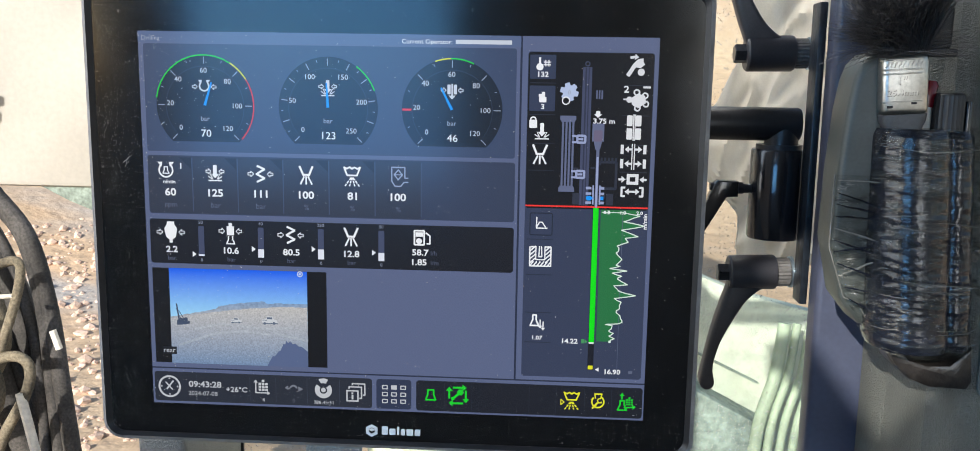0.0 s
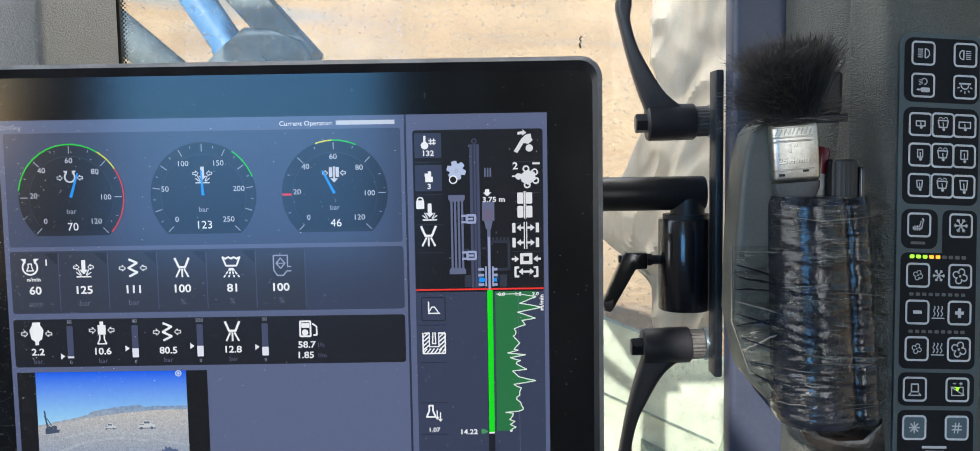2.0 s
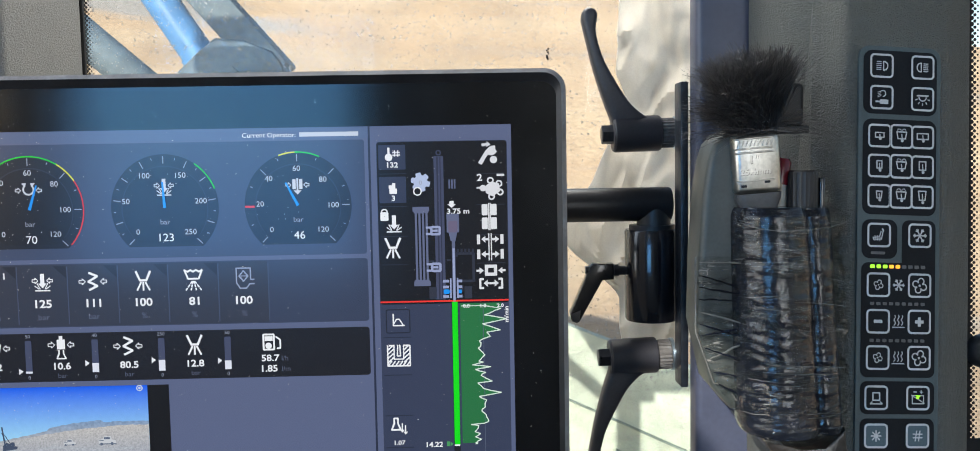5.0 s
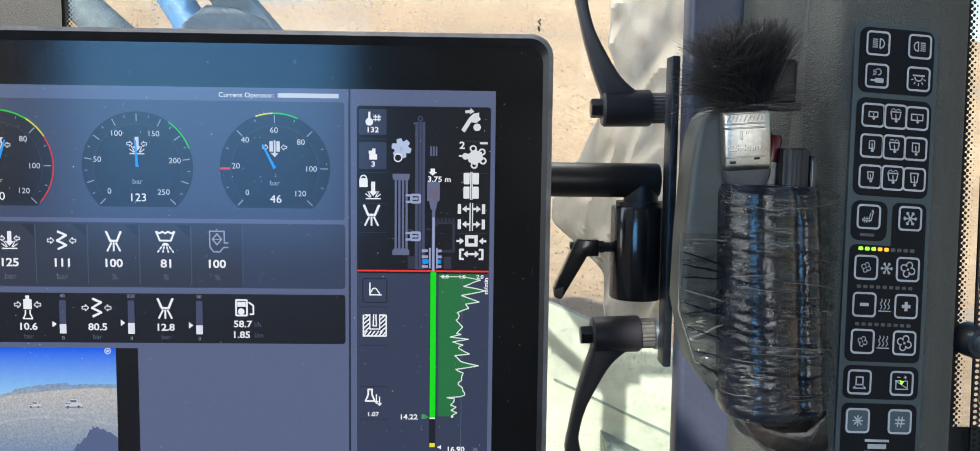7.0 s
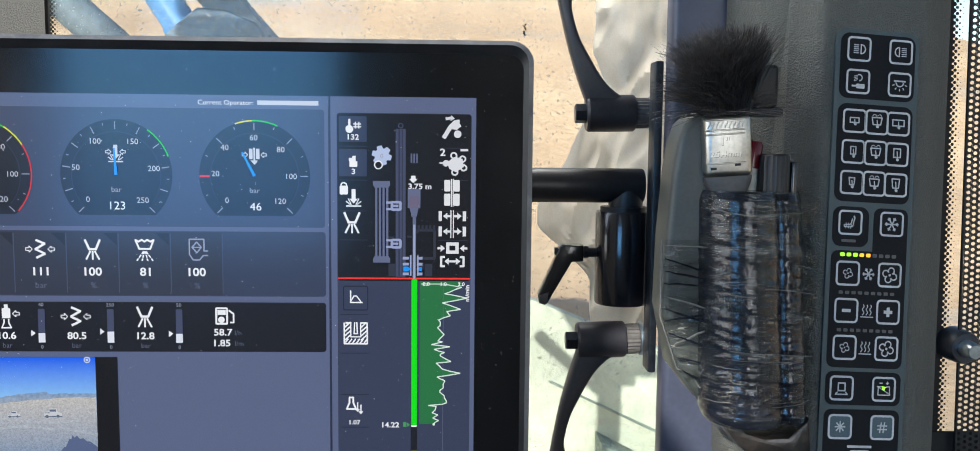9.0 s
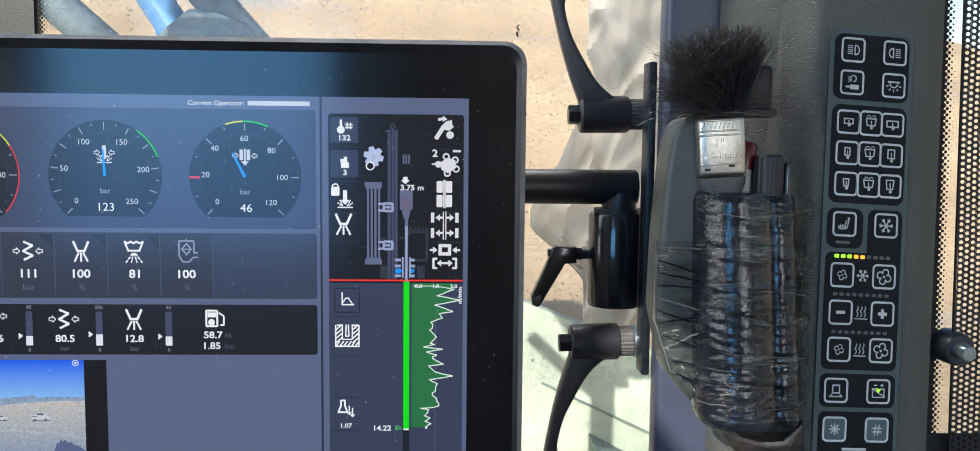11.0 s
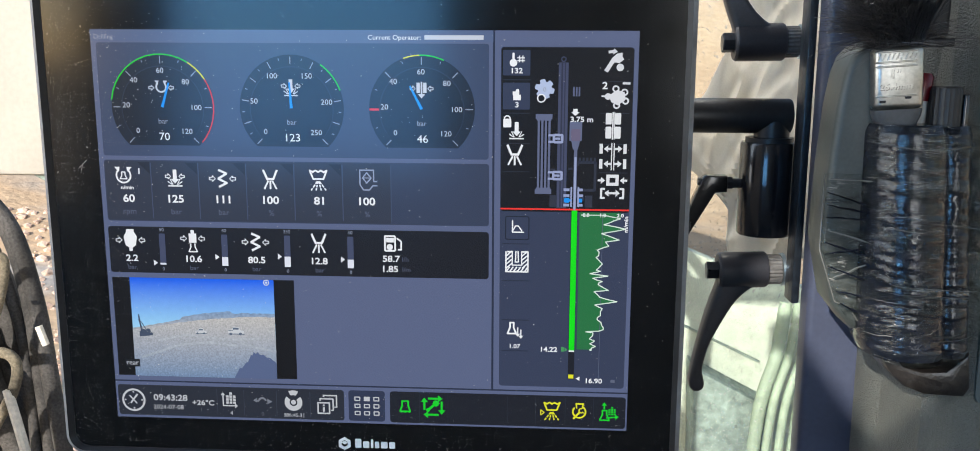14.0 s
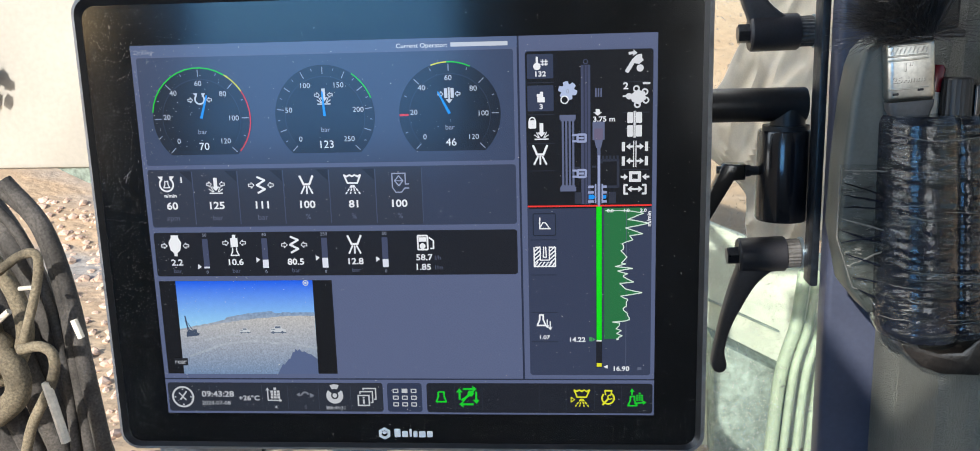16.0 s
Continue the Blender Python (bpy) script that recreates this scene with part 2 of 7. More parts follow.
M = dict(
    sand=ground_material(),
    rock=material("pinkish_rubble", (0.58, 0.43, 0.345), 0.95, 0, 30, 0.2, 0.4, 25, 3, 0.2, islands=0.18, spec=0.15),
    white_paint=material("dusty_white_paint", (0.43, 0.41, 0.37), 0.6, 0, 60, 0.05, 0.08, 40, 2.2, 0.14),
    green_paint=material("dusty_pale_green_paint", (0.50, 0.55, 0.45), 0.75, 0, 60, 0.12, 0.15, 50, 5, 0.18),
    green_dark=material("dusty_grey_green_steel", (0.20, 0.25, 0.22), 0.8, 0, 90, 0.35, 0.4, 90, 14, 0.3),
    green_hose=material("pale_green_hose", (0.30, 0.37, 0.27), 0.6, 0, 90, 0.12, 0.1, 80, 12, 0.2),
    blue_steel=material("blue_painted_steel", (0.10, 0.27, 0.55), 0.35, 0, 60, 0.10, 0.05, 60, 6, 0.15),
    grey_steel=material("dusty_blue_grey_steel", (0.13, 0.18, 0.22), 0.7, 0, 50, 0.25, 0.3, 50, 6, 0.3),
    black_hose=material("dusty_black_rubber", (0.055, 0.050, 0.046), 0.75, 0, 240, 0.45, 0.4, 120, 16, 0.5),
    khaki=material("khaki_canvas", (0.15, 0.125, 0.085), 0.9, 0, 260, 0.4, 0.6, 160, 14, 0.5),
    twig=material("bleached_stick", (0.62, 0.57, 0.48), 0.8, 0, 150, 0.15, 0.3, 90, 20, 0.2),
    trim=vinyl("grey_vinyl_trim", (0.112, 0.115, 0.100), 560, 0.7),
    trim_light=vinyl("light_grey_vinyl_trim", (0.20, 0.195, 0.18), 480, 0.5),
    cab=material("cab_lining", (0.22, 0.22, 0.21), 0.8, 0, 60, 0.1, 0.1, 60, 3, 0.1),
    floor_mat=material("black_rubber_floor", (0.05, 0.05, 0.05), 0.8, 0, 80, 0.2, 0.2, 80, 5, 0.2),
    post=material("dark_blue_grey_painted_post", (0.052, 0.060, 0.095), 0.38, 0, 250, 0.08, 0.03, 120, 18, 0.12),
    plate=material("worn_dark_steel_plate", (0.010, 0.014, 0.020), 0.4, 0.0, 160, 0.4, 0.2, 100, 40, 0.4),
    lever=material("matt_black_cast_lever", (0.034, 0.034, 0.040), 0.42, 0, 600, 0.1, 0.15, 900, 40, 0.15),
    tube=material("satin_black_tube", (0.019, 0.019, 0.021), 0.42, 0, 300, 0.15, 0.05, 300, 30, 0.25),
    gloss_black=material("gloss_black_paint", (0.014, 0.014, 0.017), 0.2, 0, 300, 0.1, 0.02, 120, 30, 0.2, coat=0.5),
    bolt=material("black_bolt_steel", (0.04, 0.045, 0.055), 0.3, 0.6, 300, 0.2, 0, None, 60, 0.2),
    zinc=material("zinc_washer", (0.45, 0.55, 0.62), 0.3, 0.9, 300, 0.2, 0, None, 60, 0.2),
    knurl=material("grey_knurled_collar", (0.10, 0.095, 0.09), 0.5, 0.1, 300, 0.2, 0.1, 500, 60, 0.2),
    curtain=material("cream_canvas", (0.88, 0.85, 0.79), 0.9, 0, 900, 0.05, 0.25, 1200, 25, 0.08, spec=0.1),
    rim=material("grey_plastic_rim", (0.26, 0.245, 0.235), 0.42, 0, 600, 0.12, 0.05, 500, 60, 0.25),
    bevel=material("dark_plastic_bevel", (0.018, 0.017, 0.018), 0.4, 0, 600, 0.2, 0.05, 500, 60, 0.3),
    bezel=material("black_screen_glass", (0.006, 0.006, 0.0065), 0.13, 0, 900, 0.2, 0, None, 40, 0.3, rough_vary=0.04),
    dust=material("pale_dust_speck", (0.62, 0.57, 0.50), 0.9, 0, 900, 0.2, 0, None, 200, 0.2),
    logo=material("white_print", (0.80, 0.80, 0.78), 0.5, 0, 900, 0.04, 0, None, 80, 0.05),
    pad_frame=material("teal_grey_membrane", (0.060, 0.086, 0.092), 0.5, 0, 900, 0.08, 0.05, 900, 40, 0.1),
    pad_black=material("black_membrane", (0.0085, 0.0105, 0.0135), 0.55, 0, 900, 0.12, 0.05, 900, 40, 0.2, spec=0.15),
    key_blue=material("slate_blue_key", (0.062, 0.105, 0.125), 0.45, 0, 900, 0.08, 0.03, 900, 40, 0.1),
    print=material("light_grey_print", (0.56, 0.57, 0.57), 0.55, 0, 900, 0.06, 0, None, 80, 0.08),
    led_off=material("grey_led_window", (0.10, 0.10, 0.10), 0.5, 0, 900, 0.1, 0, None, 60, 0.1),
    ferrule=material("tinned_ferrule", (0.52, 0.50, 0.45), 0.36, 1.0, 500, 0.12, 0.12, 260, 90, 0.18),
    brush_neck=material("grey_plastic_neck", (0.07, 0.07, 0.072), 0.5, 0, 500, 0.1, 0.05, 500, 60, 0.15),
    bristle=material("black_bristle", (0.055, 0.050, 0.048), 0.45, 0, 900, 0.3, 0, None, 90, 0.2, islands=0.7),
    red=material("red_plastic_cap", (0.11, 0.004, 0.008), 0.25, 0, 500, 0.1, 0, None, 60, 0.15),
    rib=material("black_ribbed_cap", (0.012, 0.012, 0.013), 0.5, 0, 500, 0.15, 0.05, 500, 60, 0.2),
    body=material("grey_green_case", (0.050, 0.058, 0.054), 0.45, 0, 500, 0.1, 0.05, 400, 30, 0.2),
    wrapped=material("dark_bundle_under_tape", (0.008, 0.010, 0.016), 0.17, 0, 300, 0.4, 0.25, 260, 30, 0.5, coat=0.12, spec=0.50),
    tape=None,
    strap=material("brown_black_tape_end", (0.014, 0.012, 0.011), 0.35, 0, 300, 0.3, 0.4, 150, 50, 0.4, coat=0.3),
    frit=material("black_ceramic_print", (0.010, 0.010, 0.011), 0.5, 0, 900, 0.1, 0, None, 60, 0.1),
    blind=material("black_perforated_film", (0.016, 0.016, 0.017), 0.6, 0, 500, 0.2, 0.05, 500, 60, 0.2),
    seal=material("black_rubber_seal", (0.008, 0.008, 0.008), 0.7, 0, 300, 0.2, 0.1, 300, 40, 0.2),
    glass=pane_glass("window_glass", (0.96, 0.98, 0.965), 0.010),
    # creases coloured pale for the light they catch
    crease=material("tape_crease_glint", (0.13, 0.13, 0.12), 0.2, 0, 500, 0.2, 0, None, 60, 0.2),
    # darker tin for the shade beside the ferrule's raised lettering
    emboss_shade=material("emboss_shade_tin", (0.16, 0.15, 0.13), 0.5, 0.8, 500, 0.1, 0, None, 60, 0.1),
    tinted=pane_glass("blue_reflection_glass", (0.30, 0.58, 0.88), 0.04),
    knob=material("grey_black_knob", (0.05, 0.055, 0.065), 0.35, 0.2, 400, 0.15, 0.03, 400, 60, 0.15),
    green_led=glow("green_led", (0.35, 0.9, 0.03), 0.9),
    amber_led=glow("amber_led", (1.0, 0.42, 0.03), 0.9),
)


def tape_material(name="clear_creased_tape", most=0.30, least=0.01, threads=0.55):
    """Clear packing tape: thin, see-through, shiny; dusty haze and thread-like creases painted pale as highlights."""
    m = bpy.data.materials.new(name)
    m.use_nodes = True
    nt = m.node_tree
    p = nt.nodes["Principled BSDF"]
    p.inputs["Roughness"].default_value = 0.16
    tc = nt.nodes.new("ShaderNodeTexCoord")

    def creased(scale, turn, detail, warp):
        mp, n = nt.nodes.new("ShaderNodeMapping"), nt.nodes.new("ShaderNodeTexNoise")
        mp.inputs["Scale"].default_value, mp.inputs["Rotation"].default_value = scale, (0, turn, 0)
        n.inputs["Scale"].default_value, n.inputs["Detail"].default_value, n.inputs["Distortion"].default_value = 1.0, detail, warp
        nt.links.new(tc.outputs["Object"], mp.inputs[0]), nt.links.new(mp.outputs[0], n.inputs["Vector"])
        return n.outputs[0]

    def remap(value, a, b, lo, hi):
        r = nt.nodes.new("ShaderNodeMapRange")
        for key, x in (("From Min", a), ("From Max", b), ("To Min", lo), ("To Max", hi)):
            r.inputs[key].default_value = x
        nt.links.new(value, r.inputs["Value"])
        return r.outputs[0]

    def maths(kind, a, b):
        k = nt.nodes.new("ShaderNodeMath")
        k.operation = kind
        for socket, x in zip(k.inputs, (a, b)):
            if isinstance(x, (int, float)):
                socket.default_value = x
            else:
                nt.links.new(x, socket)
        return k.outputs[0]

    folds = creased((45, 60, 150), 0.12, 5, 0.6)
    lines = None
    for scale, turn in (((22, 22, 190), 0.10), ((26, 26, 150), -0.22), ((16, 16, 120), 0.34)):
        near = maths("ABSOLUTE", maths("SUBTRACT", creased(scale, turn, 3, 0.9), 0.5), 0.0)
        thread = remap(near, 0.002, 0.009, 1.0, 0.0)
        lines = thread if lines is None else maths("MAXIMUM", lines, thread)
    lines = maths("MULTIPLY", lines, remap(creased((60, 60, 70), 0.0, 2, 0.0), 0.42, 0.60, 0.0, 1.0))
    haze = remap(creased((30, 30, 55), 0.2, 5, 0.4), 0.54, 0.74, 0.0, 0.26)
    pale = maths("MAXIMUM", lines, haze)
    tint = nt.nodes.new("ShaderNodeMix")
    tint.data_type = "RGBA"
    tint.inputs[6].default_value, tint.inputs[7].default_value = (0.032, 0.038, 0.035, 1), (0.24, 0.24, 0.22, 1)
    nt.links.new(pale, tint.inputs[0]), nt.links.new(tint.outputs[2], p.inputs["Base Color"])
    b = nt.nodes.new("ShaderNodeBump")
    b.inputs["Strength"].default_value, b.inputs["Distance"].default_value = 0.5, 0.003
    nt.links.new(folds, b.inputs["Height"]), nt.links.new(b.outputs[0], p.inputs["Normal"])
    cover = maths("MAXIMUM", remap(folds, 0.48, 0.66, least, most), maths("MULTIPLY", lines, threads))
    nt.links.new(maths("MAXIMUM", cover, maths("MULTIPLY", haze, 0.35)), p.inputs["Alpha"])
    return m


M["tape"] = tape_material()
M["tape_layers"] = tape_material("layered_clear_tape", 0.70, 0.15, 0.8)


def let_light_through(m, share):
    """Thin cloth: part of the light that falls on its far side comes through."""
    nt = m.node_tree
    p, out = nt.nodes["Principled BSDF"], nt.nodes["Material Output"]
    through_cloth, mix = nt.nodes.new("ShaderNodeBsdfTranslucent"), nt.nodes.new("ShaderNodeMixShader")
    nt.links.new(p.inputs["Base Color"].links[0].from_socket, through_cloth.inputs[0])
    mix.inputs[0].default_value = share
    nt.links.new(p.outputs[0], mix.inputs[1]), nt.links.new(through_cloth.outputs[0], mix.inputs[2])
    nt.links.new(mix.outputs[0], out.inputs[0])


let_light_through(M["curtain"], 0.7)


# ---------------------------------------------------------------- mesh helpers
WORLD = {}


def thing(name, place, label, category, group="", kind=""):
    ob = new(name)
    ob.empty_display_size = 0.02
    ob.location = place
    WORLD[ob.name] = Matrix.Translation(place)
    return tagged(ob, label, category, group, kind)


def part(name, bm, mat, parent=None, label="", smooth=True, kind=""):
    """One mesh object, modelled in world places, under a thing or a part."""
    me = bpy.data.meshes.new(name)
    bm.normal_update()
    bm.to_mesh(me)
    bm.free()
    me.materials.append(mat)
    if smooth and len(me.polygons):
        me.shade_smooth()
        me.set_sharp_from_angle(angle=radians(38))
    ob = new(name, me)
    WORLD[ob.name] = Matrix.Identity(4)
    if parent is not None:
        ob.parent = parent
        ob.matrix_parent_inverse = WORLD[parent.name].inverted()
    return tagged(ob, label, kind=kind)


def box(bm, x0, x1, y0, y1, z0, z1, bevel=0.0, segments=2):
    vs = [bm.verts.new((x, y, z)) for x in (x0, x1) for y in (y0, y1) for z in (z0, z1)]
    fs = [bm.faces.new([vs[i] for i in q]) for q in
          ((0, 1, 3, 2), (4, 6, 7, 5), (0, 4, 5, 1), (2, 3, 7, 6), (0, 2, 6, 4), (1, 5, 7, 3))]
    if bevel:
        bmesh.ops.bevel(bm, geom=list({e for f in fs for e in f.edges}), offset=bevel, segments=segments, affect="EDGES", profile=0.5)
    return bm


def boxed(x0, x1, y0, y1, z0, z1, bevel=0.0, segments=2):
    return box(bmesh.new(), x0, x1, y0, y1, z0, z1, bevel, segments)


def tube(bm, points, radius, sides=16, caps=True):
    """A round bar along points; radius is one number or one for each point."""
    pts = [Vector(p) for p in points]
    rad = list(radius) if isinstance(radius, (list, tuple)) else [radius] * len(pts)
    rings, side = [], None
    for i, p in enumerate(pts):
        way = (pts[min(i + 1, len(pts) - 1)] - pts[max(i - 1, 0)]).normalized()
        if side is None:
            side = way.orthogonal().normalized()
        side = (side - way * side.dot(way)).normalized()
        up = way.cross(side)
        rings.append([bm.verts.new(p + (side * math.cos(a) + up * math.sin(a)) * rad[i])
                      for a in (2 * math.pi * k / sides for k in range(sides))])
    for a, b in zip(rings, rings[1:]):
        for k in range(sides):
            bm.faces.new((a[k], a[(k + 1) % sides], b[(k + 1) % sides], b[k]))
    if caps:
        bm.faces.new(rings[0][::-1]), bm.faces.new(rings[-1])
    return bm


def smooth_path(points, n):
    """A Catmull-Rom line through points, n steps to each stretch."""
    p = [Vector(q) for q in points]
    p = [p[0] * 2 - p[1]] + p + [p[-1] * 2 - p[-2]]
    out = []
    for i in range(1, len(p) - 2):
        for k in range(n):
            t = k / n
            out.append(0.5 * (2 * p[i] + (p[i + 1] - p[i - 1]) * t + (2 * p[i - 1] - 5 * p[i] + 4 * p[i + 1] - p[i + 2]) * t * t
                              + (3 * p[i] - p[i - 1] - 3 * p[i + 1] + p[i + 2]) * t ** 3))
    return out + [p[-2]]


def prism(outline, y0, y1, bevel=0.0, segments=2):
    """An upright outline of (x, z) given thickness from y0 to y1."""
    bm = bmesh.new()
    f = bm.faces.new([bm.verts.new((x, y0, z)) for x, z in outline])
    r = bmesh.ops.extrude_face_region(bm, geom=[f])
    for v in r["geom"]:
        if isinstance(v, bmesh.types.BMVert):
            v.co.y = y1
    bmesh.ops.recalc_face_normals(bm, faces=bm.faces)
    if bevel:
        rim = [e for e in bm.edges if abs(e.verts[0].co.y - e.verts[1].co.y) < 1e-7]
        bmesh.ops.bevel(bm, geom=rim, offset=bevel, segments=segments, affect="EDGES", profile=0.5)
    return bm


def rounded(x0, x1, z0, z1, r, n=6):
    pts = []
    for cx, cz, a0 in ((x1 - r, z1 - r, 0), (x0 + r, z1 - r, 90), (x0 + r, z0 + r, 180), (x1 - r, z0 + r, 270)):
        pts += [(cx + r * math.cos(radians(a0 + 90 * k / n)), cz + r * math.sin(radians(a0 + 90 * k / n))) for k in range(n + 1)]
    return pts


def frame_ring(outer, inner, y_out, y_in, y_back=None):
    """A band between two outlines of equally many points, with the outer wall going back."""
    bm = bmesh.new()
    a = [bm.verts.new((x, y_out, z)) for x, z in outer]
    b = [bm.verts.new((x, y_in, z)) for x, z in inner]
    n = len(a)
    for k in range(n):
        bm.faces.new((a[k], b[k], b[(k + 1) % n], a[(k + 1) % n]))
    if y_back is not None:
        c = [bm.verts.new((x, y_back, z)) for x, z in outer]
        for k in range(n):
            bm.faces.new((c[k], a[k], a[(k + 1) % n], c[(k + 1) % n]))
        bm.faces.new(c)
    bmesh.ops.recalc_face_normals(bm, faces=bm.faces)
    return bm


class Sheet:
    """A flat drawing surface: origin, its right, its down, and out towards the viewer."""

    def __init__(self, origin, right, down, unit):
        self.o, self.r, self.d, self.unit = Vector(origin), Vector(right).normalized(), Vector(down).normalized(), unit
        self.out = self.r.cross(self.d).normalized() * -1

    def at(self, u, v, lift):
        return self.o + self.r * (u * self.unit) + self.d * (v * self.unit) + self.out * lift


class Draw:
    """Flat marks on a Sheet, gathered into one mesh."""

    def __init__(self, sheet, lift):
        self.s, self.lift, self.bm = sheet, lift, bmesh.new()
        self.mid, self.k = (0, 0), 1.0

    def scaled(self, u, v, k):
        """From here on, draw k times as large about u, v."""
        self.mid, self.k = (u, v), k
        return self

    def poly(self, pts):
        self.bm.faces.new([self.bm.verts.new(self.s.at(self.mid[0] + (u - self.mid[0]) * self.k, self.mid[1] + (v - self.mid[1]) * self.k, self.lift)) for u, v in pts])
        return self

    def rect(self, u0, v0, u1, v1):
        return self.poly([(u0, v0), (u0, v1), (u1, v1), (u1, v0)])

    def rrect(self, u0, v0, u1, v1, r, n=5):
        return self.poly(rounded(u0, u1, v0, v1, r, n))

    def rring(self, u0, v0, u1, v1, r, w, n=5):
        a, b = rounded(u0, u1, v0, v1, r, n), rounded(u0 + w, u1 - w, v0 + w, v1 - w, max(r - w, 0.01), n)
        for k in range(len(a)):
            j = (k + 1) % len(a)
            self.poly([a[k], a[j], b[j], b[k]])
        return self

    def line(self, pts, w):
        for (u0, v0), (u1, v1) in zip(pts, pts[1:]):
            L = math.hypot(u1 - u0, v1 - v0) or 1
            du, dv = (u1 - u0) / L * w / 2, (v1 - v0) / L * w / 2
            e = 0.45
            self.poly([(u0 - dv - du * e, v0 + du - dv * e), (u1 - dv + du * e, v1 + du + dv * e),
                       (u1 + dv + du * e, v1 - du + dv * e), (u0 + dv - du * e, v0 - du - dv * e)])
        return self

    def ring(self, u, v, r, w, a0=0, a1=360, n=None):
        """Angles in degrees, from the right, anticlockwise as seen."""
        n = n or max(10, int(abs(a1 - a0) / 9))
        p = [(math.cos(radians(a0 + (a1 - a0) * k / n)), -math.sin(radians(a0 + (a1 - a0) * k / n))) for k in range(n + 1)]
        for (c0, s0), (c1, s1) in zip(p, p[1:]):
            self.poly([(u + c0 * r, v + s0 * r), (u + c1 * r, v + s1 * r), (u + c1 * (r - w), v + s1 * (r - w)), (u + c0 * (r - w), v + s0 * (r - w))])
        return self

    def disc(self, u, v, r, n=18):
        return self.poly([(u + r * math.cos(2 * math.pi * k / n), v + r * math.sin(2 * math.pi * k / n)) for k in range(n)])

    def arrow(self, u0, v0, u1, v1, w, head):
        L = math.hypot(u1 - u0, v1 - v0)
        du, dv = (u1 - u0) / L, (v1 - v0) / L
        mu, mv = u1 - du * head, v1 - dv * head
        self.line([(u0, v0), (mu, mv)], w)
        return self.poly([(mu - dv * head * 0.8, mv + du * head * 0.8), (u1, v1), (mu + dv * head * 0.8, mv - du * head * 0.8)])

    def done(self, name, mat, parent, label=""):
        bmesh.ops.recalc_face_normals(self.bm, faces=self.bm.faces)
        return part(name, self.bm, mat, parent, label, smooth=False)


def pieces(sheet, lift, name, mat, parent, shapes):
    """Each outline as a flat part of its own."""
    for pts in shapes:
        Draw(sheet, lift).poly(pts).done(name, mat, parent)


def strip(u0, v0, u1, v1):
    return [(u0, v0), (u0, v1), (u1, v1), (u1, v0)]


def words(sheet, text, u, v, cap, mat, parent, lift, bold=False, align=0.5, name="lettering", squeeze=1.0):
    """Built-in lettering, cap units high, its box's middle (or left edge) at u, v."""
    cu = bpy.data.curves.new("lettering", "FONT")
    cu.body, cu.size = text, 1.0
    cu.resolution_u = 3
    if bold:
        cu.offset = 0.024
    squeeze *= 1.14 if bold else 1.05
    tmp = bpy.data.objects.new("lettering", cu)
    me = bpy.data.meshes.new_from_object(tmp)
    bpy.data.objects.remove(tmp)
    bpy.data.curves.remove(cu)
    co = np.array([p.co[:2] for p in me.vertices])
    lo, hi = co.min(0), co.max(0)
    k = cap / 0.70
    base = 0.35 * k
    for p, (x, y) in zip(me.vertices, co):
        p.co = sheet.at(u + (x - lo[0] - align * (hi[0] - lo[0])) * k * squeeze, v + base - y * k, lift)
    me.name = name
    me.materials.clear()
    me.materials.append(mat)
    ob = new(name, me)
    WORLD[ob.name] = Matrix.Identity(4)
    if parent is not None:
        ob.parent = parent
        ob.matrix_parent_inverse = WORLD[parent.name].inverted()
    return ob


# ---------------------------------------------------------------- ground and distance
def rise(x, y):
    """Height of the mine floor: flat round the rig, a broad bank ahead, lower to the right."""
    d = math.hypot(x, y)
    a = math.atan2(x, y)
    bank = 9.5 - 5.0 * max(0.0, min(1.0, (a - 0.15) / 0.5))
    if abs(a) > 1.4:
        bank *= max(0.0, 1 - (abs(a) - 1.4) / 0.6)
    t = max(0.0, min(1.0, (d - 9) / 24))
    return -1.4 + bank * t * t * (3 - 2 * t) + 0.10 * noise.noise((x * 0.3, y * 0.3, 0)) + 0.5 * t * noise.noise((x * 0.09, y * 0.09, 4))


def build_ground():
    bm = bmesh.new()
    radii = [0.0, 1.5, 2.5, 3.5, 4.5, 5.5, 6.5, 8] + [9 + k * 1.2 for k in range(22)] + [40, 55, 90, 200, 600, 2000]
    spokes = 120
    rows = []
    for r in radii:
        rows.append([bm.verts.new((r * math.sin(2 * math.pi * k / spokes), r * math.cos(2 * math.pi * k / spokes),
                                   rise(r * math.sin(2 * math.pi * k / spokes), r * math.cos(2 * math.pi * k / spokes))))
                     for k in range(spokes if r else 1)])
    for k in range(spokes):
        bm.faces.new((rows[0][0], rows[1][(k + 1) % spokes], rows[1][k]))
    for a, b in zip(rows[1:], rows[2:]):
        for k in range(spokes):
            bm.faces.new((a[k], a[(k + 1) % spokes], b[(k + 1) % spokes], b[k]))
    bmesh.ops.recalc_face_normals(bm, faces=bm.faces)
    ob = part("ground", bm, M["sand"])
    tagged(ob, "pale tan dusty mine floor rising to a sandy bank", "ground", kind="structure")


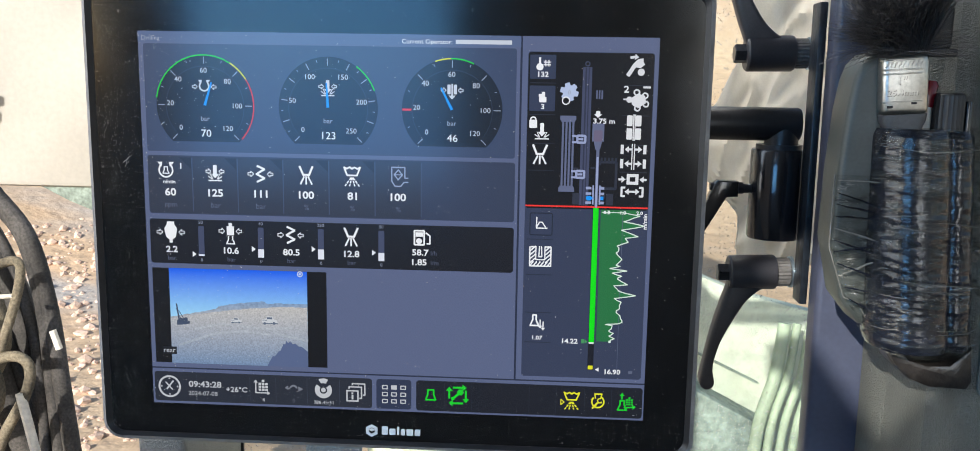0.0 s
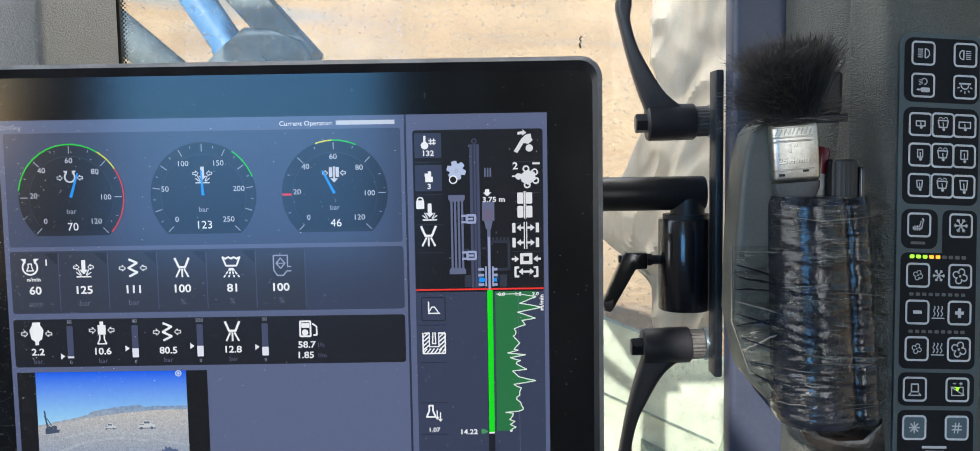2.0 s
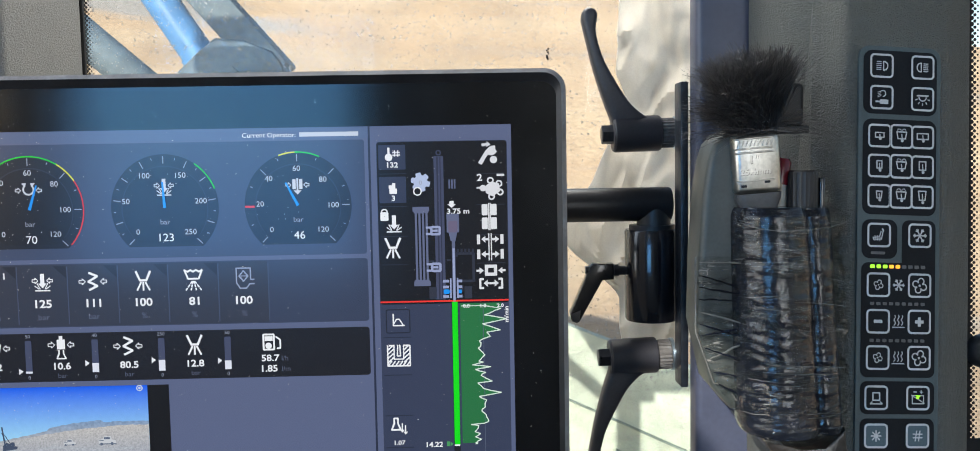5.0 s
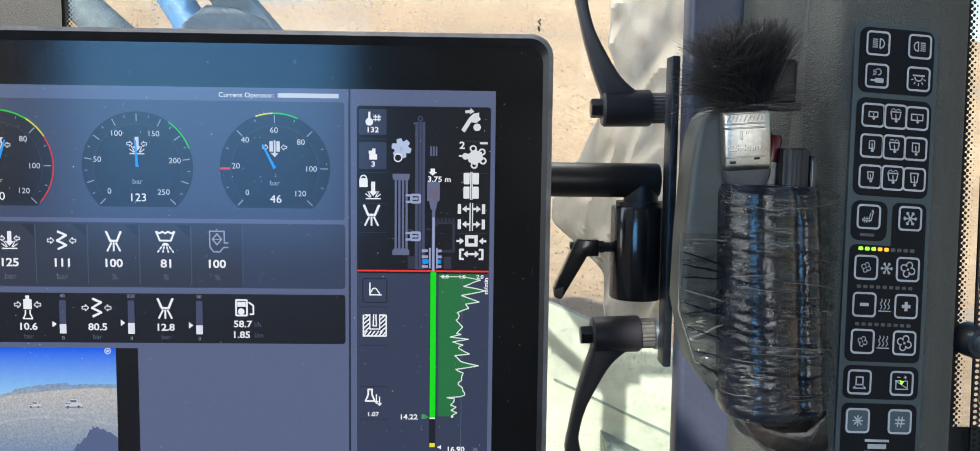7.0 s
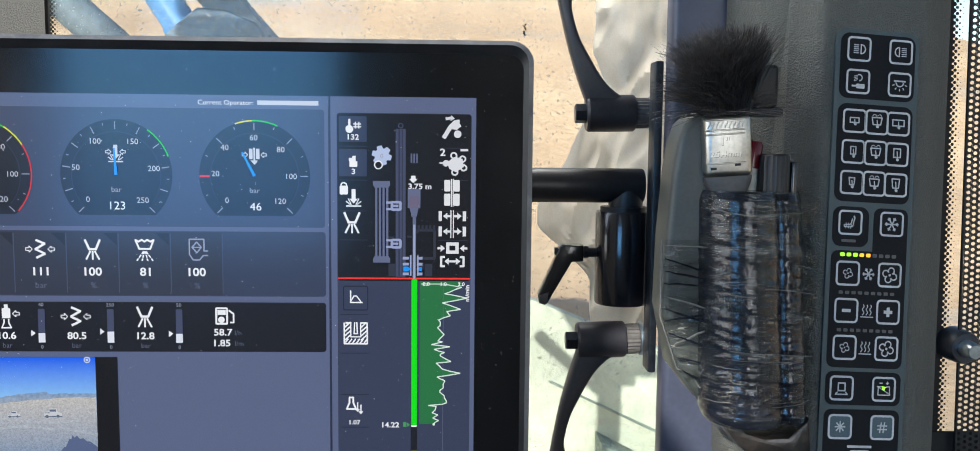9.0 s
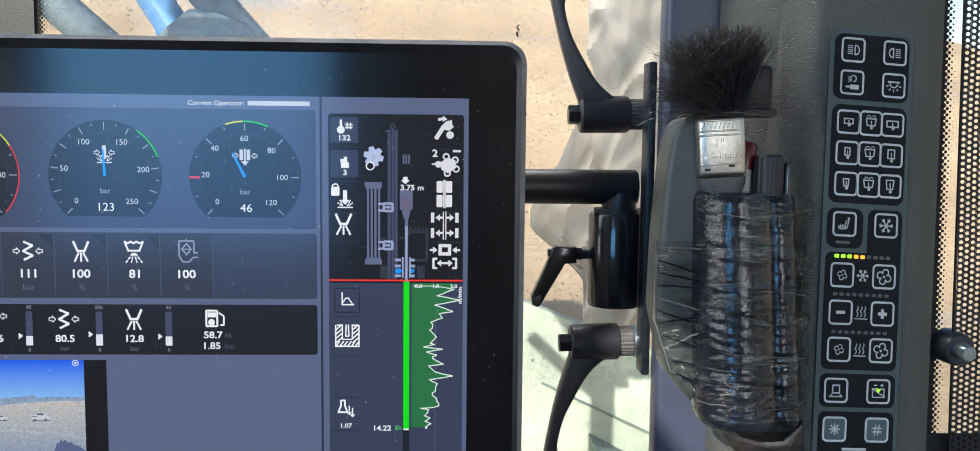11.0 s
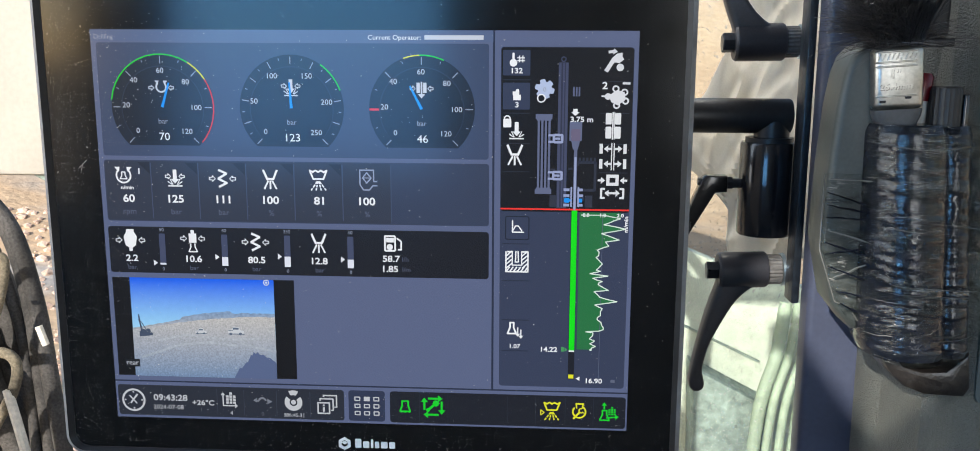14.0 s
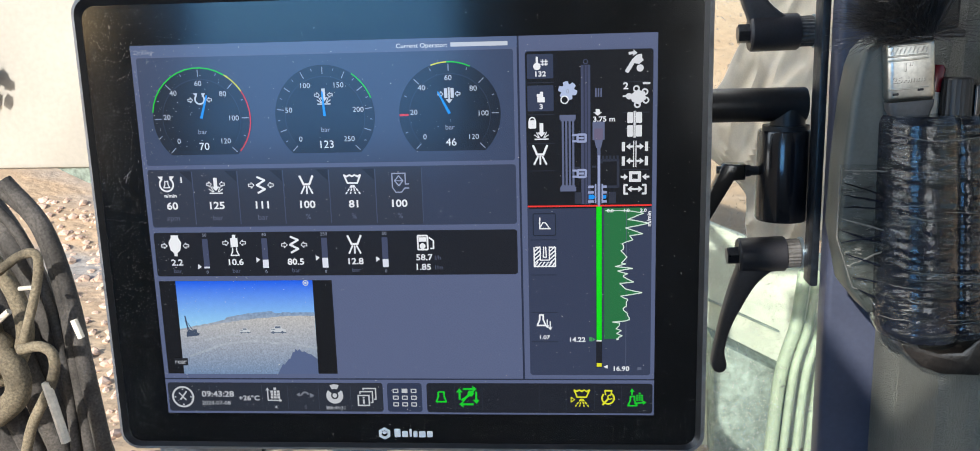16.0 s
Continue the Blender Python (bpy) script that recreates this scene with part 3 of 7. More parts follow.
def build_rubble():
    rng = random.Random(5)
    seed = bmesh.new()
    bmesh.ops.create_icosphere(seed, subdivisions=1, radius=1.0)
    shape, faces = [v.co.copy() for v in seed.verts], [[v.index for v in f.verts] for f in seed.faces]
    seed.free()
    bm = bmesh.new()
    for _ in range(4200):
        d, a = rng.uniform(3.2, 13), rng.uniform(-0.95, -0.35)
        x, y = d * math.sin(a), d * math.cos(a)
        r = rng.choice((0.02, 0.028, 0.04, 0.06)) * rng.uniform(0.6, 1.3)
        base = Vector((x, y, rise(x, y) + r * 0.25))
        vs = []
        for q in shape:
            k = r * rng.uniform(0.7, 1.2)
            vs.append(bm.verts.new(base + Vector((q.x * k, q.y * k, q.z * k * 0.7))))
        for f in faces:
            bm.faces.new([vs[n] for n in f])
    ob = part("rubble", bm, M["rock"], smooth=False)
    tagged(ob, "pinkish broken rock lying on the mine floor", "rubble", kind="stuff")


build_ground()
build_rubble()


# ---------------------------------------------------------------- the cab's shell
def slab(name, bm, mat, label, category="wall"):
    return tagged(part(name, bm, mat), label, category, kind="structure")


slab("floor", boxed(-0.9, 0.85, -1.5, 0.5, 0.0, 0.05), M["floor_mat"], "black rubber floor of the cab", "floor")
# unseen ceiling: front left open to sun the fender, rear raised for the pillar
bm = bmesh.new()
box(bm, 0.15, 0.93, -0.70, 0.42, 2.10, 2.18)
box(bm, -0.98, 0.15, 0.36, 0.42, 2.10, 2.14)
box(bm, -0.98, 0.93, -1.58, -0.70, 2.30, 2.38)
box(bm, -0.98, 0.93, -0.74, -0.70, 2.18, 2.30)
slab("ceiling", bm, M["cab"], "unseen grey lined ceiling, stepped and opened to let sun through", "ceiling")
# unseen rear wall: openings for sky light, and a slot cut to throw sun patches
bm = bmesh.new()
for x0, x1, z0, z1 in ((-0.9, 0.85, 0.05, 1.05), (-0.9, -0.73, 1.05, 1.70), (-0.12, 0.45, 1.05, 1.70), (0.82, 0.85, 1.05, 1.70), (-0.9, -0.50, 1.70, 2.1), (-0.325, 0.85, 1.70, 2.1), (-0.9, 0.85, 2.1, 2.3)):
    box(bm, x0, x1, -1.58, -1.5, z0, z1)
for outline in (((-0.50, 1.70), (-0.325, 1.70), (-0.325, 1.83), (-0.365, 1.785), (-0.50, 1.965)), ((-0.50, 1.965), (-0.47, 1.985), (-0.325, 1.83), (-0.325, 2.1), (-0.50, 2.1))):
    a = [bm.verts.new((x, -1.58, z)) for x, z in outline]
    b = [bm.verts.new((x, -1.5, z)) for x, z in outline]
    bm.faces.new(a), bm.faces.new(b[::-1])
    for k in range(len(a)):
        j = (k + 1) % len(a)
        bm.faces.new((a[k], b[k], b[j], a[j]))
bmesh.ops.recalc_face_normals(bm, faces=bm.faces)
slab("wall_rear", bm, M["cab"], "unseen grey lined rear wall with openings cut to shape the light")
# side opening carried high and far back so sun reaches the front pillar
bm = bmesh.new()
for y0, y1, z0, z1 in ((-1.5, 0.30, 0.05, 1.02), (-1.5, -1.45, 1.02, 2.26), (-1.5, -0.70, 2.26, 2.3)):
    box(bm, -0.92, -0.9, y0, y1, z0, z1)
slab("wall_left", bm, M["cab"], "grey lined side wall of the cab with a wide window")
bm = bmesh.new()
for y0, y1, z0, z1 in ((-1.5, 0.45, 0.05, 1.0), (-1.5, 0.45, 1.9, 2.1), (-1.5, -0.70, 2.1, 2.3), (-1.5, -0.9, 1.0, 1.9), (0.15, 0.45, 1.0, 1.9)):
    box(bm, 0.85, 0.93, y0, y1, z0, z1)
slab("wall_right", bm, M["cab"], "grey lined side wall of the cab with a window")
bm = bmesh.new()
box(bm, -0.98, 0.93, 0.27, 0.35, 0.05, 0.55)
box(bm, -0.98, 0.93, 0.27, 0.35, 2.05, 2.1)
slab("wall_front", bm, M["cab"], "low front wall of the cab under the windscreen")


def build_window(name, bm, label):
    ob = slab(name, bm, M["glass"], label, "window")
    ob.visible_shadow = False
    return ob


screen_pane = build_window("window_1", boxed(-0.1905, 0.36, 0.268, 0.272, 0.55, 2.05), "clear dusty windscreen pane with a dotted black edge")
screen_pane.data.materials[0] = dusty_glass()
# pane over the added roof opening, out of view
build_window("window_4", boxed(-0.98, 0.15, -0.70, 0.36, 2.125, 2.129), "unseen clear pane over the roof opening added for sunlight")
# unseen pane, its blue tint added to colour what the monitor reflects
rear = build_window("window_3", boxed(-0.73, -0.12, -1.545, -1.541, 1.05, 1.70), "unseen rear pane tinted blue for the monitor's reflection")
rear.data.materials[0] = M["tinted"]
build_window("window_2", boxed(0.41, 0.85, 0.112, 0.115, 0.95, 1.95), "clear dusty side pane behind a perforated blind")


def dots(name, label, x0, columns, pitch, z0, z1, y, first, last, slant):
    """A dotted ceramic edge: discs that shrink away from the border."""
    bm = bmesh.new()
    rows = int((z1 - z0) / pitch)
    for c in range(columns):
        r = first + (last - first) * c / max(columns - 1, 1)
        for k in range(rows):
            cz = z0 + (k + 0.5 * (c % 2)) * pitch
            cx = x0 + c * pitch * 0.5 + (1.24 - cz) * slant
            bm.faces.new([bm.verts.new((cx + r * math.cos(a), y, cz + r * math.sin(a))) for a in (math.tau * j / 9 for j in range(9))][::-1])
    ob = part(name, bm, M["frit"], smooth=False)
    return tagged(ob, label, "window edge", kind="stuff")


dots("dotted_edge", "black dots printed along the windscreen's edge", -0.1890, 5, 0.0036, 1.0, 1.9, 0.2672, 0.00175, 0.0004, 0.0)
dots("dotted_edge", "black dots printed along the side pane's edge", 0.4702, 5, 0.0041, 0.98, 1.6, 0.1112, 0.0020, 0.0003, 0.0195)
slab("trim_seal", boxed(-0.1960, -0.1906, 0.2625, 0.275, 0.55, 2.05, 0.0005), M["seal"], "black rubber windscreen seal", "seal")
slab("trim_seal_side", prism([(0.440, 0.95), (0.4766, 0.95), (0.4571, 1.95), (0.440, 1.95)], 0.1115, 0.13), M["seal"], "black rubber seal of the side pane", "seal")


slab("trim_sill", boxed(0.440, 0.60, 0.1085, 0.1110, 0.95, 1.0945, 0.0008), M["seal"], "black rubber sill under the side pane", "seal")


def build_pillar():
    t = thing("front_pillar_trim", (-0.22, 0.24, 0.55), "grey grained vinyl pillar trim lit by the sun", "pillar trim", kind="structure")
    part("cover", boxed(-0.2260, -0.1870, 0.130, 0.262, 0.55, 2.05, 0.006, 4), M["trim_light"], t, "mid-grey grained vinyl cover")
    part("seam", boxed(-0.1905, -0.1862, 0.2615, 0.2655, 0.55, 2.05, 0.0006), M["seal"], t, "dark seam")


build_pillar()


# ---------------------------------------------------------------- outside, ahead of the windscreen
def build_struts():
    Y = 1.6
    t = thing("drill_boom", (-0.4, Y, 1.2), "dusty blue and grey steel boom with angled struts", "boom")
    part("blue_strut", tube(bmesh.new(), [(-0.72, Y, 1.907), (-0.43, Y, 1.457)], 0.0375, 20), M["blue_steel"], t, "blue painted steel tube")
    part("collar", tube(bmesh.new(), [(-0.484, Y, 1.541), (-0.462, Y, 1.507)], 0.0415, 20), M["blue_steel"], t, "blue collar")
    part("grey_strut", boxed(-0.037, 0.037, Y - 0.06, Y + 0.06, -0.05, 0.42, 0.008), M["grey_steel"], t, "dusty grey steel beam")
    bpy.data.objects[t.children[-1].name].matrix_basis = pose(-0.330, 0, 1.525, 0, -41, 0)
    part("lower_strut", tube(bmesh.new(), [(-0.85, Y, 1.690), (-0.74, Y, 1.585), (-0.60, Y, 1.462), (-0.47, Y, 1.350)], 0.041, 18), M["grey_steel"], t, "dusty grey steel tube")
    part("knuckle", prism([(-0.515, 1.40), (-0.510, 1.492), (-0.470, 1.530), (-0.425, 1.566), (-0.36, 1.560), (-0.30, 1.535), (-0.276, 1.50), (-0.266, 1.40)], Y - 0.08, Y + 0.02, 0.012), M["grey_steel"], t, "dusty knuckle joint")
    part("pin", tube(bmesh.new(), [(-0.40, Y - 0.10, 1.47), (-0.40, Y - 0.07, 1.47)], 0.035, 20), M["grey_steel"], t, "pin head")
    part("base_link", tube(bmesh.new(), [(-0.40, Y, 1.44), (-0.42, Y, 0.2), (-0.42, Y, -1.45)], 0.07, 16), M["grey_steel"], t, "lower steel link")


def build_housing():
    t = thing("machine_housing", (-2.2, 2.9, -1.4), "dusty white sheet-metal machine housing standing outside", "housing")
    bm = bmesh.new()
    box(bm, -3.4, -1.16, 2.2, 3.4, 0.93, 3.1, 0.02)
    for v in bm.verts:
        if v.co.y > 2.8 and v.co.x > -2.0:
            v.co.x -= 0.75      # the side wall slants back
    part("body", bm, M["white_paint"], t, "dusty white painted sheet metal")
    part("skirt", prism([(-1.50, 0.935), (-1.16, 0.935), (-1.16, 0.815), (-1.27, 0.835), (-1.40, 0.885)], 2.22, 2.40, 0.004), M["green_dark"], t, "dusty dark lower edge")
    part("leg", boxed(-3.2, -3.0, 2.24, 2.40, -1.5, 0.94), M["grey_steel"], t)
    part("leg", boxed(-2.4, -2.2, 2.24, 2.40, -1.5, 0.94), M["grey_steel"], t)
    rng = random.Random(31)
    bm = bmesh.new()
    for _ in range(70):
        q = rng.random()
        c = Vector((-1.73 + 0.05 * math.sin(q * 5) + rng.gauss(0, 0.03), 2.17 + rng.uniform(-0.03, 0.03), 1.34 - 0.34 * q))
        made = bmesh.ops.create_icosphere(bm, subdivisions=1, radius=rng.uniform(0.012, 0.034))
        for v in made["verts"]:
            v.co = Vector((v.co.x, v.co.y * 0.6, v.co.z * 1.3)) * rng.uniform(0.7, 1.25) + c
    part("wrapped_fitting", bm, M["green_dark"], t, "dark green wrapped fitting", smooth=False)



def build_hoses():
    """A hanging run of heavy black hoses beside the cab."""
    rng = random.Random(11)
    t = thing("hose_bundle", (-0.75, 0.9, 0.4), "bundle of dusty black hydraulic hoses with a canvas sleeve", "hoses")
    for k in range(9):
        s, d = k * 0.028, rng.uniform(-0.05, 0.05)
        pts = [(-1.02 - s * 0.6, 0.92 + d, 1.20 - s * 0.3), (-0.86 - s, 0.9 + d, 1.07), (-0.775 - s, 0.88 + d, 0.93 + rng.uniform(-.02, .02)),
               (-0.735 - s * 0.9, 0.88 + d, 0.76), (-0.695 - s * 0.8, 0.9 + d, 0.55), (-0.66 - s * 0.7, 0.92 + d, 0.2), (-0.66 - s * 0.6, 0.95 + d, -0.7)]
        part("hose", tube(bmesh.new(), smooth_path(pts, 6), rng.uniform(0.016, 0.024), 12), M["black_hose"], t, "" if k else "dusty black rubber hose")
    part("sleeve", tube(bmesh.new(), smooth_path([(-0.98, 0.80, 0.98), (-0.88, 0.79, 0.93), (-0.815, 0.79, 0.88), (-0.80, 0.79, 0.83), (-0.85, 0.79, 0.79), (-0.95, 0.80, 0.75)], 6), [0.024 + 0.005 * math.sin(k * 1.7) for k in range(31)], 14), M["khaki"], t, "khaki canvas sleeve")
    part("hose", tube(bmesh.new(), smooth_path([(-0.80, 0.80, 1.0), (-0.762, 0.80, 0.93), (-0.755, 0.80, 0.86), (-0.79, 0.80, 0.80), (-0.86, 0.82, 0.77)], 6), 0.014, 12), M["khaki"], t, "thin canvas-wrapped hose")
    part("sleeve", tube(bmesh.new(), smooth_path([(-0.807, 0.780, 0.846), (-0.770, 0.780, 0.820), (-0.768, 0.780, 0.772), (-0.808, 0.780, 0.735), (-0.848, 0.780, 0.719)], 6), 0.020, 12), M["khaki"], t, "brown canvas wrap")
    part("strap", tube(bmesh.new(), smooth_path([(-0.772, 0.770, 0.971), (-0.728, 0.770, 1.000), (-0.700, 0.770, 1.002), (-0.704, 0.770, 0.961), (-0.729, 0.770, 0.890), (-0.739, 0.770, 0.865)], 6), 0.0075, 10), M["khaki"], t, "khaki webbing strap")
    part("strap", tube(bmesh.new(), smooth_path([(-0.749, 0.770, 0.850), (-0.712, 0.770, 0.855), (-0.694, 0.770, 0.837), (-0.704, 0.770, 0.793), (-0.744, 0.770, 0.724), (-0.766, 0.770, 0.659)], 6), 0.0085, 10), M["khaki"], t)
    part("pale_scrap", tube(bmesh.new(), [(-0.709, 0.765, 0.798), (-0.699, 0.765, 0.748), (-0.689, 0.765, 0.697)], 0.0075, 8), M["twig"], t)
    part("pale_scrap", tube(bmesh.new(), [(-0.651, 0.765, 0.900), (-0.642, 0.765, 0.871)], 0.0055, 8), M["twig"], t)
    part("pale_scrap", tube(bmesh.new(), [(-0.732, 0.765, 0.950), (-0.710, 0.765, 0.952)], 0.0035, 8), M["twig"], t)
    part("pale_scrap", tube(bmesh.new(), [(-0.775, 0.765, 0.897), (-0.753, 0.765, 0.914)], 0.005, 8), M["twig"], t)
    part("hose", tube(bmesh.new(), smooth_path([(-0.795, 0.850, 1.094), (-0.741, 0.850, 1.032), (-0.714, 0.850, 0.917), (-0.705, 0.850, 0.777), (-0.697, 0.850, 0.619)], 6), 0.012, 10), M["black_hose"], t)
    part("hose", tube(bmesh.new(), smooth_path([(-0.809, 0.850, 1.064), (-0.766, 0.850, 1.002), (-0.734, 0.850, 0.885), (-0.724, 0.850, 0.755), (-0.725, 0.850, 0.619)], 6), 0.009, 10), M["black_hose"], t)
    part("hose", tube(bmesh.new(), smooth_path([(-0.788, 0.850, 1.104), (-0.731, 0.850, 1.027), (-0.702, 0.850, 0.907), (-0.689, 0.850, 0.777), (-0.673, 0.850, 0.620)], 6), 0.014, 10), M["black_hose"], t)



def build_green_machine():
    t = thing("machine_fender", (0.6, 1.0, 0.64), "dusty pale green sheet-metal fender with hoses on it", "fender")
    bm = bmesh.new()
    top = [(-0.15, 1.16), (0.25, 1.05), (0.42, 0.98), (0.75, 0.90)]
    prism_pts = top + [(0.75, 0.635), (-0.15, 0.635)]
    part("panel", prism(prism_pts, 0.86, 0.89, 0.006), M["green_paint"], t, "pale dusty green sheet metal")
    part("step_plate", prism([(0.345, 0.848), (0.456, 0.790), (0.460, 0.636), (0.352, 0.636)], 0.80, 0.865, 0.006), M["green_dark"], t, "dusty grey-green steel plate")
    part("edge_strip", prism([(0.272, 0.9250), (0.273, 0.9275), (0.455, 0.8415), (0.453, 0.8390)], 0.853, 0.862, 0.0005), M["green_dark"], t, "dusty blue-grey edge strip")
    for k in range(5):
        s = k * 0.018
        pts = [(0.474 + s, 0.80, 0.95), (0.463 + s, 0.79, 0.875), (0.441 + s, 0.78, 0.80), (0.428 + s, 0.77, 0.68), (0.426 + s, 0.78, 0.645)]
        part("hose", tube(bmesh.new(), smooth_path(pts, 6), 0.0062 if k else 0.0095, 10), M["green_hose"], t, "" if k else "pale green hose")
    # the fender stands well ahead of the cab, in the open sun
    eye = Vector((0.13, -0.49, 1.295))
    t.matrix_basis = Matrix.Translation(eye) @ Matrix.Scale(4.1, 4) @ Matrix.Translation(-eye) @ t.matrix_basis


def build_speck():
    rng = random.Random(9)
    bm = bmesh.new()
    for k in range(7):
        c = Vector((0.1963 + rng.uniform(-0.0009, 0.0009), 0.2655, 1.381 + (k - 3) * 0.0014))
        bmesh.ops.create_icosphere(bm, subdivisions=1, radius=rng.uniform(0.0006, 0.0013), matrix=Matrix.Translation(c))
    tagged(part("dirt_speck", bm, M["seal"]), "dark dried speck of dirt on the windscreen", "dirt")


build_speck()
build_struts()
build_housing()
build_hoses()
build_green_machine()


# ---------------------------------------------------------------- post, pillar and curtain
def lean(ob, m):
    ob.matrix_basis = m
    return ob


def build_post():
    t = thing("cab_post", (0.285, 0.11, 0.05), "dark blue-grey painted steel post with a worn bolted plate", "post", kind="structure")
    part("tube", boxed(0.2800, 0.350, 0.100, 0.122, 0.05, 2.1, 0.0045, 4), M["post"], t, "dark blue-grey painted steel")
    part("clamp_plate", boxed(0.2735, 0.2790, 0.118, 0.137, 1.133, 1.345, 0.0012, 2), M["plate"], t, "worn dark steel plate")


build_post()

PAD_O = Vector((0.37175, 0.007, 1.24425))
_u, _v = Vector((0.99427, 0.10606, 0.01326)), Vector((0.02423, -0.10288, -0.99440))
_a = 0.07
PAD_R, PAD_D = _u * math.cos(_a) + _v * math.sin(_a), _v * math.cos(_a) - _u * math.sin(_a)
PAD = Sheet(PAD_O, PAD_R, PAD_D, 0.001)


def build_console():
    t = thing("control_pillar_trim", (0.35, 0.06, 0.05), "dark grey grained vinyl pillar trim carrying a membrane keypad", "pillar trim", kind="structure")
    plan = [(p.x, p.y) for p in smooth_path([(0.3140, 0.0985, 0), (0.3165, 0.078, 0), (0.3260, 0.055, 0), (0.3420, 0.040, 0), (0.3620, 0.0345, 0), (0.395, 0.033, 0)], 4)] + [(0.395, 0.0985)]
    bm = bmesh.new()
    low, high = ([bm.verts.new((x, y, z)) for x, y in plan] for z in (0.6, 2.1))
    for k in range(len(plan)):
        j = (k + 1) % len(plan)
        bm.faces.new((low[k], low[j], high[j], high[k]))
    bm.faces.new(low[::-1]), bm.faces.new(high)
    bmesh.ops.recalc_face_normals(bm, faces=bm.faces)
    part("recessed_face", bm, M["trim"], t, "dark grey grained vinyl")
    # the raised strip, swept along the keypad's own lean
    profile = [(-40, -26), (-36.5, -22), (-34.5, -14), (-33, -6), (-31, -2.4), (-28, -1.0), (28, -1.0), (32, -2.0), (37, -5), (42, -8), (49, -11.5), (53, -14), (55, -18), (55.5, -75), (-40, -75)]
    bm = bmesh.new()
    rings = []
    for k in range(25):
        v = -420 + k * 840 / 24
        rings.append([bm.verts.new(PAD.at(u, v, d * 0.001)) for u, d in profile])
    for a, b in zip(rings, rings[1:]):
        for k in range(len(profile)):
            j = (k + 1) % len(profile)
            bm.faces.new((a[k], a[j], b[j], b[k]))
    bmesh.ops.recalc_face_normals(bm, faces=bm.faces)
    part("raised_strip", bm, M["trim"], t, "raised dark grey grained vinyl strip")


build_console()


def build_curtain():
    """Cream canvas gathered at the post, flaring out lower down."""
    t = [(1.62, 0.248), (1.40, 0.2465), (1.36, 0.2455), (1.343, 0.252), (1.331, 0.256), (1.318, 0.246), (1.2987, 0.2342), (1.274, 0.2244), (1.2417, 0.204), (1.225, 0.2043), (1.209, 0.222), (1.192, 0.2405), (1.1846, 0.2450), (1.140, 0.2490)]
    bm = bmesh.new()
    rows = []
    nz, nx = 110, 60
    for i in range(nz + 1):
        z = 1.140 + (1.62 - 1.140) * i / nz
        for (za, xa), (zb, xb) in zip(t, t[1:]):
            if zb <= z <= za + 1e-9:
                left = xb + (xa - xb) * (z - zb) / (za - zb)
        row = []
        for k in range(nx + 1):
            s = k / nx
            x = left + (0.315 - left) * s
            fold = 0.012 * noise.noise((x * 34 + z * 9, z * 7, 3)) + 0.017 * (0.5 - abs(noise.noise((x * 38 - z * 26, z * 12 + x * 10, 8)))) + 0.003 * noise.noise((x * 110, z * 60, 5))
            row.append(bm.verts.new((x, 0.205 + fold + 0.02 * s, z)))
        rows.append(row)
    for a, b in zip(rows, rows[1:]):
        for k in range(nx):
            bm.faces.new((a[k], a[k + 1], b[k + 1], b[k]))
    bmesh.ops.recalc_face_normals(bm, faces=bm.faces)
    bmesh.ops.solidify(bm, geom=bm.faces[:], thickness=0.0012)
    ob = part("curtain", bm, M["curtain"])
    return tagged(ob, "cream canvas curtain gathered in folds beside the post", "curtain")


build_curtain()


# ---------------------------------------------------------------- perforated blind and its knob
def build_blind():
    bm = bmesh.new()
    pitch, r = 0.0040, 0.00128
    for c in range(32):
        for k in range(160):
            cx, cz = 0.4806 + c * pitch + (1.24 - 0.98 - k * pitch) * 0.0247, 0.98 + k * pitch
            if c % 2:
                cz += pitch / 2
            y = 0.100 + 0.0008 * math.sin(cz * 30)
            h = pitch / 2
            sq = [(h, 0), (h, h), (0, h), (-h, h), (-h, 0), (-h, -h), (0, -h), (h, -h)]
            a = [bm.verts.new((cx + p, y, cz + q)) for p, q in sq]
            b = [bm.verts.new((cx + r * 1.1 * math.cos(math.tau * j / 8), y, cz + r * math.sin(math.tau * j / 8))) for j in range(8)]
            for j in range(8):
                n = (j + 1) % 8
                bm.faces.new((a[j], b[j], b[n], a[n]))
    t = thing("perforated_blind", (0.52, 0.1, 0.98), "black perforated sun blind with round holes", "blind")
    part("film", bm, M["blind"], t, "black perforated film", smooth=False)
    part("hem", prism([(0.4840, 0.98), (0.4851, 0.98), (0.4692, 1.62), (0.4681, 1.62)], 0.0995, 0.1015), M["blind"], t)
    k = thing("blind_knob", (0.4812, 0.085, 1.1565), "grey and black round suction knob on the side pane", "knob")
    bm = bmesh.new()
    tube(bm, [(0.4812, 0.1105, 1.1565), (0.4812, 0.096, 1.1565), (0.4812, 0.093, 1.1565)], [0.0118, 0.0112, 0.0096], 28)
    part("cup", bm, M["knob"], k, "dark grey suction cup")
    part("stem", tube(bmesh.new(), [(0.4812, 0.094, 1.1565), (0.4812, 0.084, 1.1565), (0.4812, 0.082, 1.1565)], [0.0060, 0.0056, 0.0044], 20), M["zinc"], k, "worn metal stem")


build_blind()


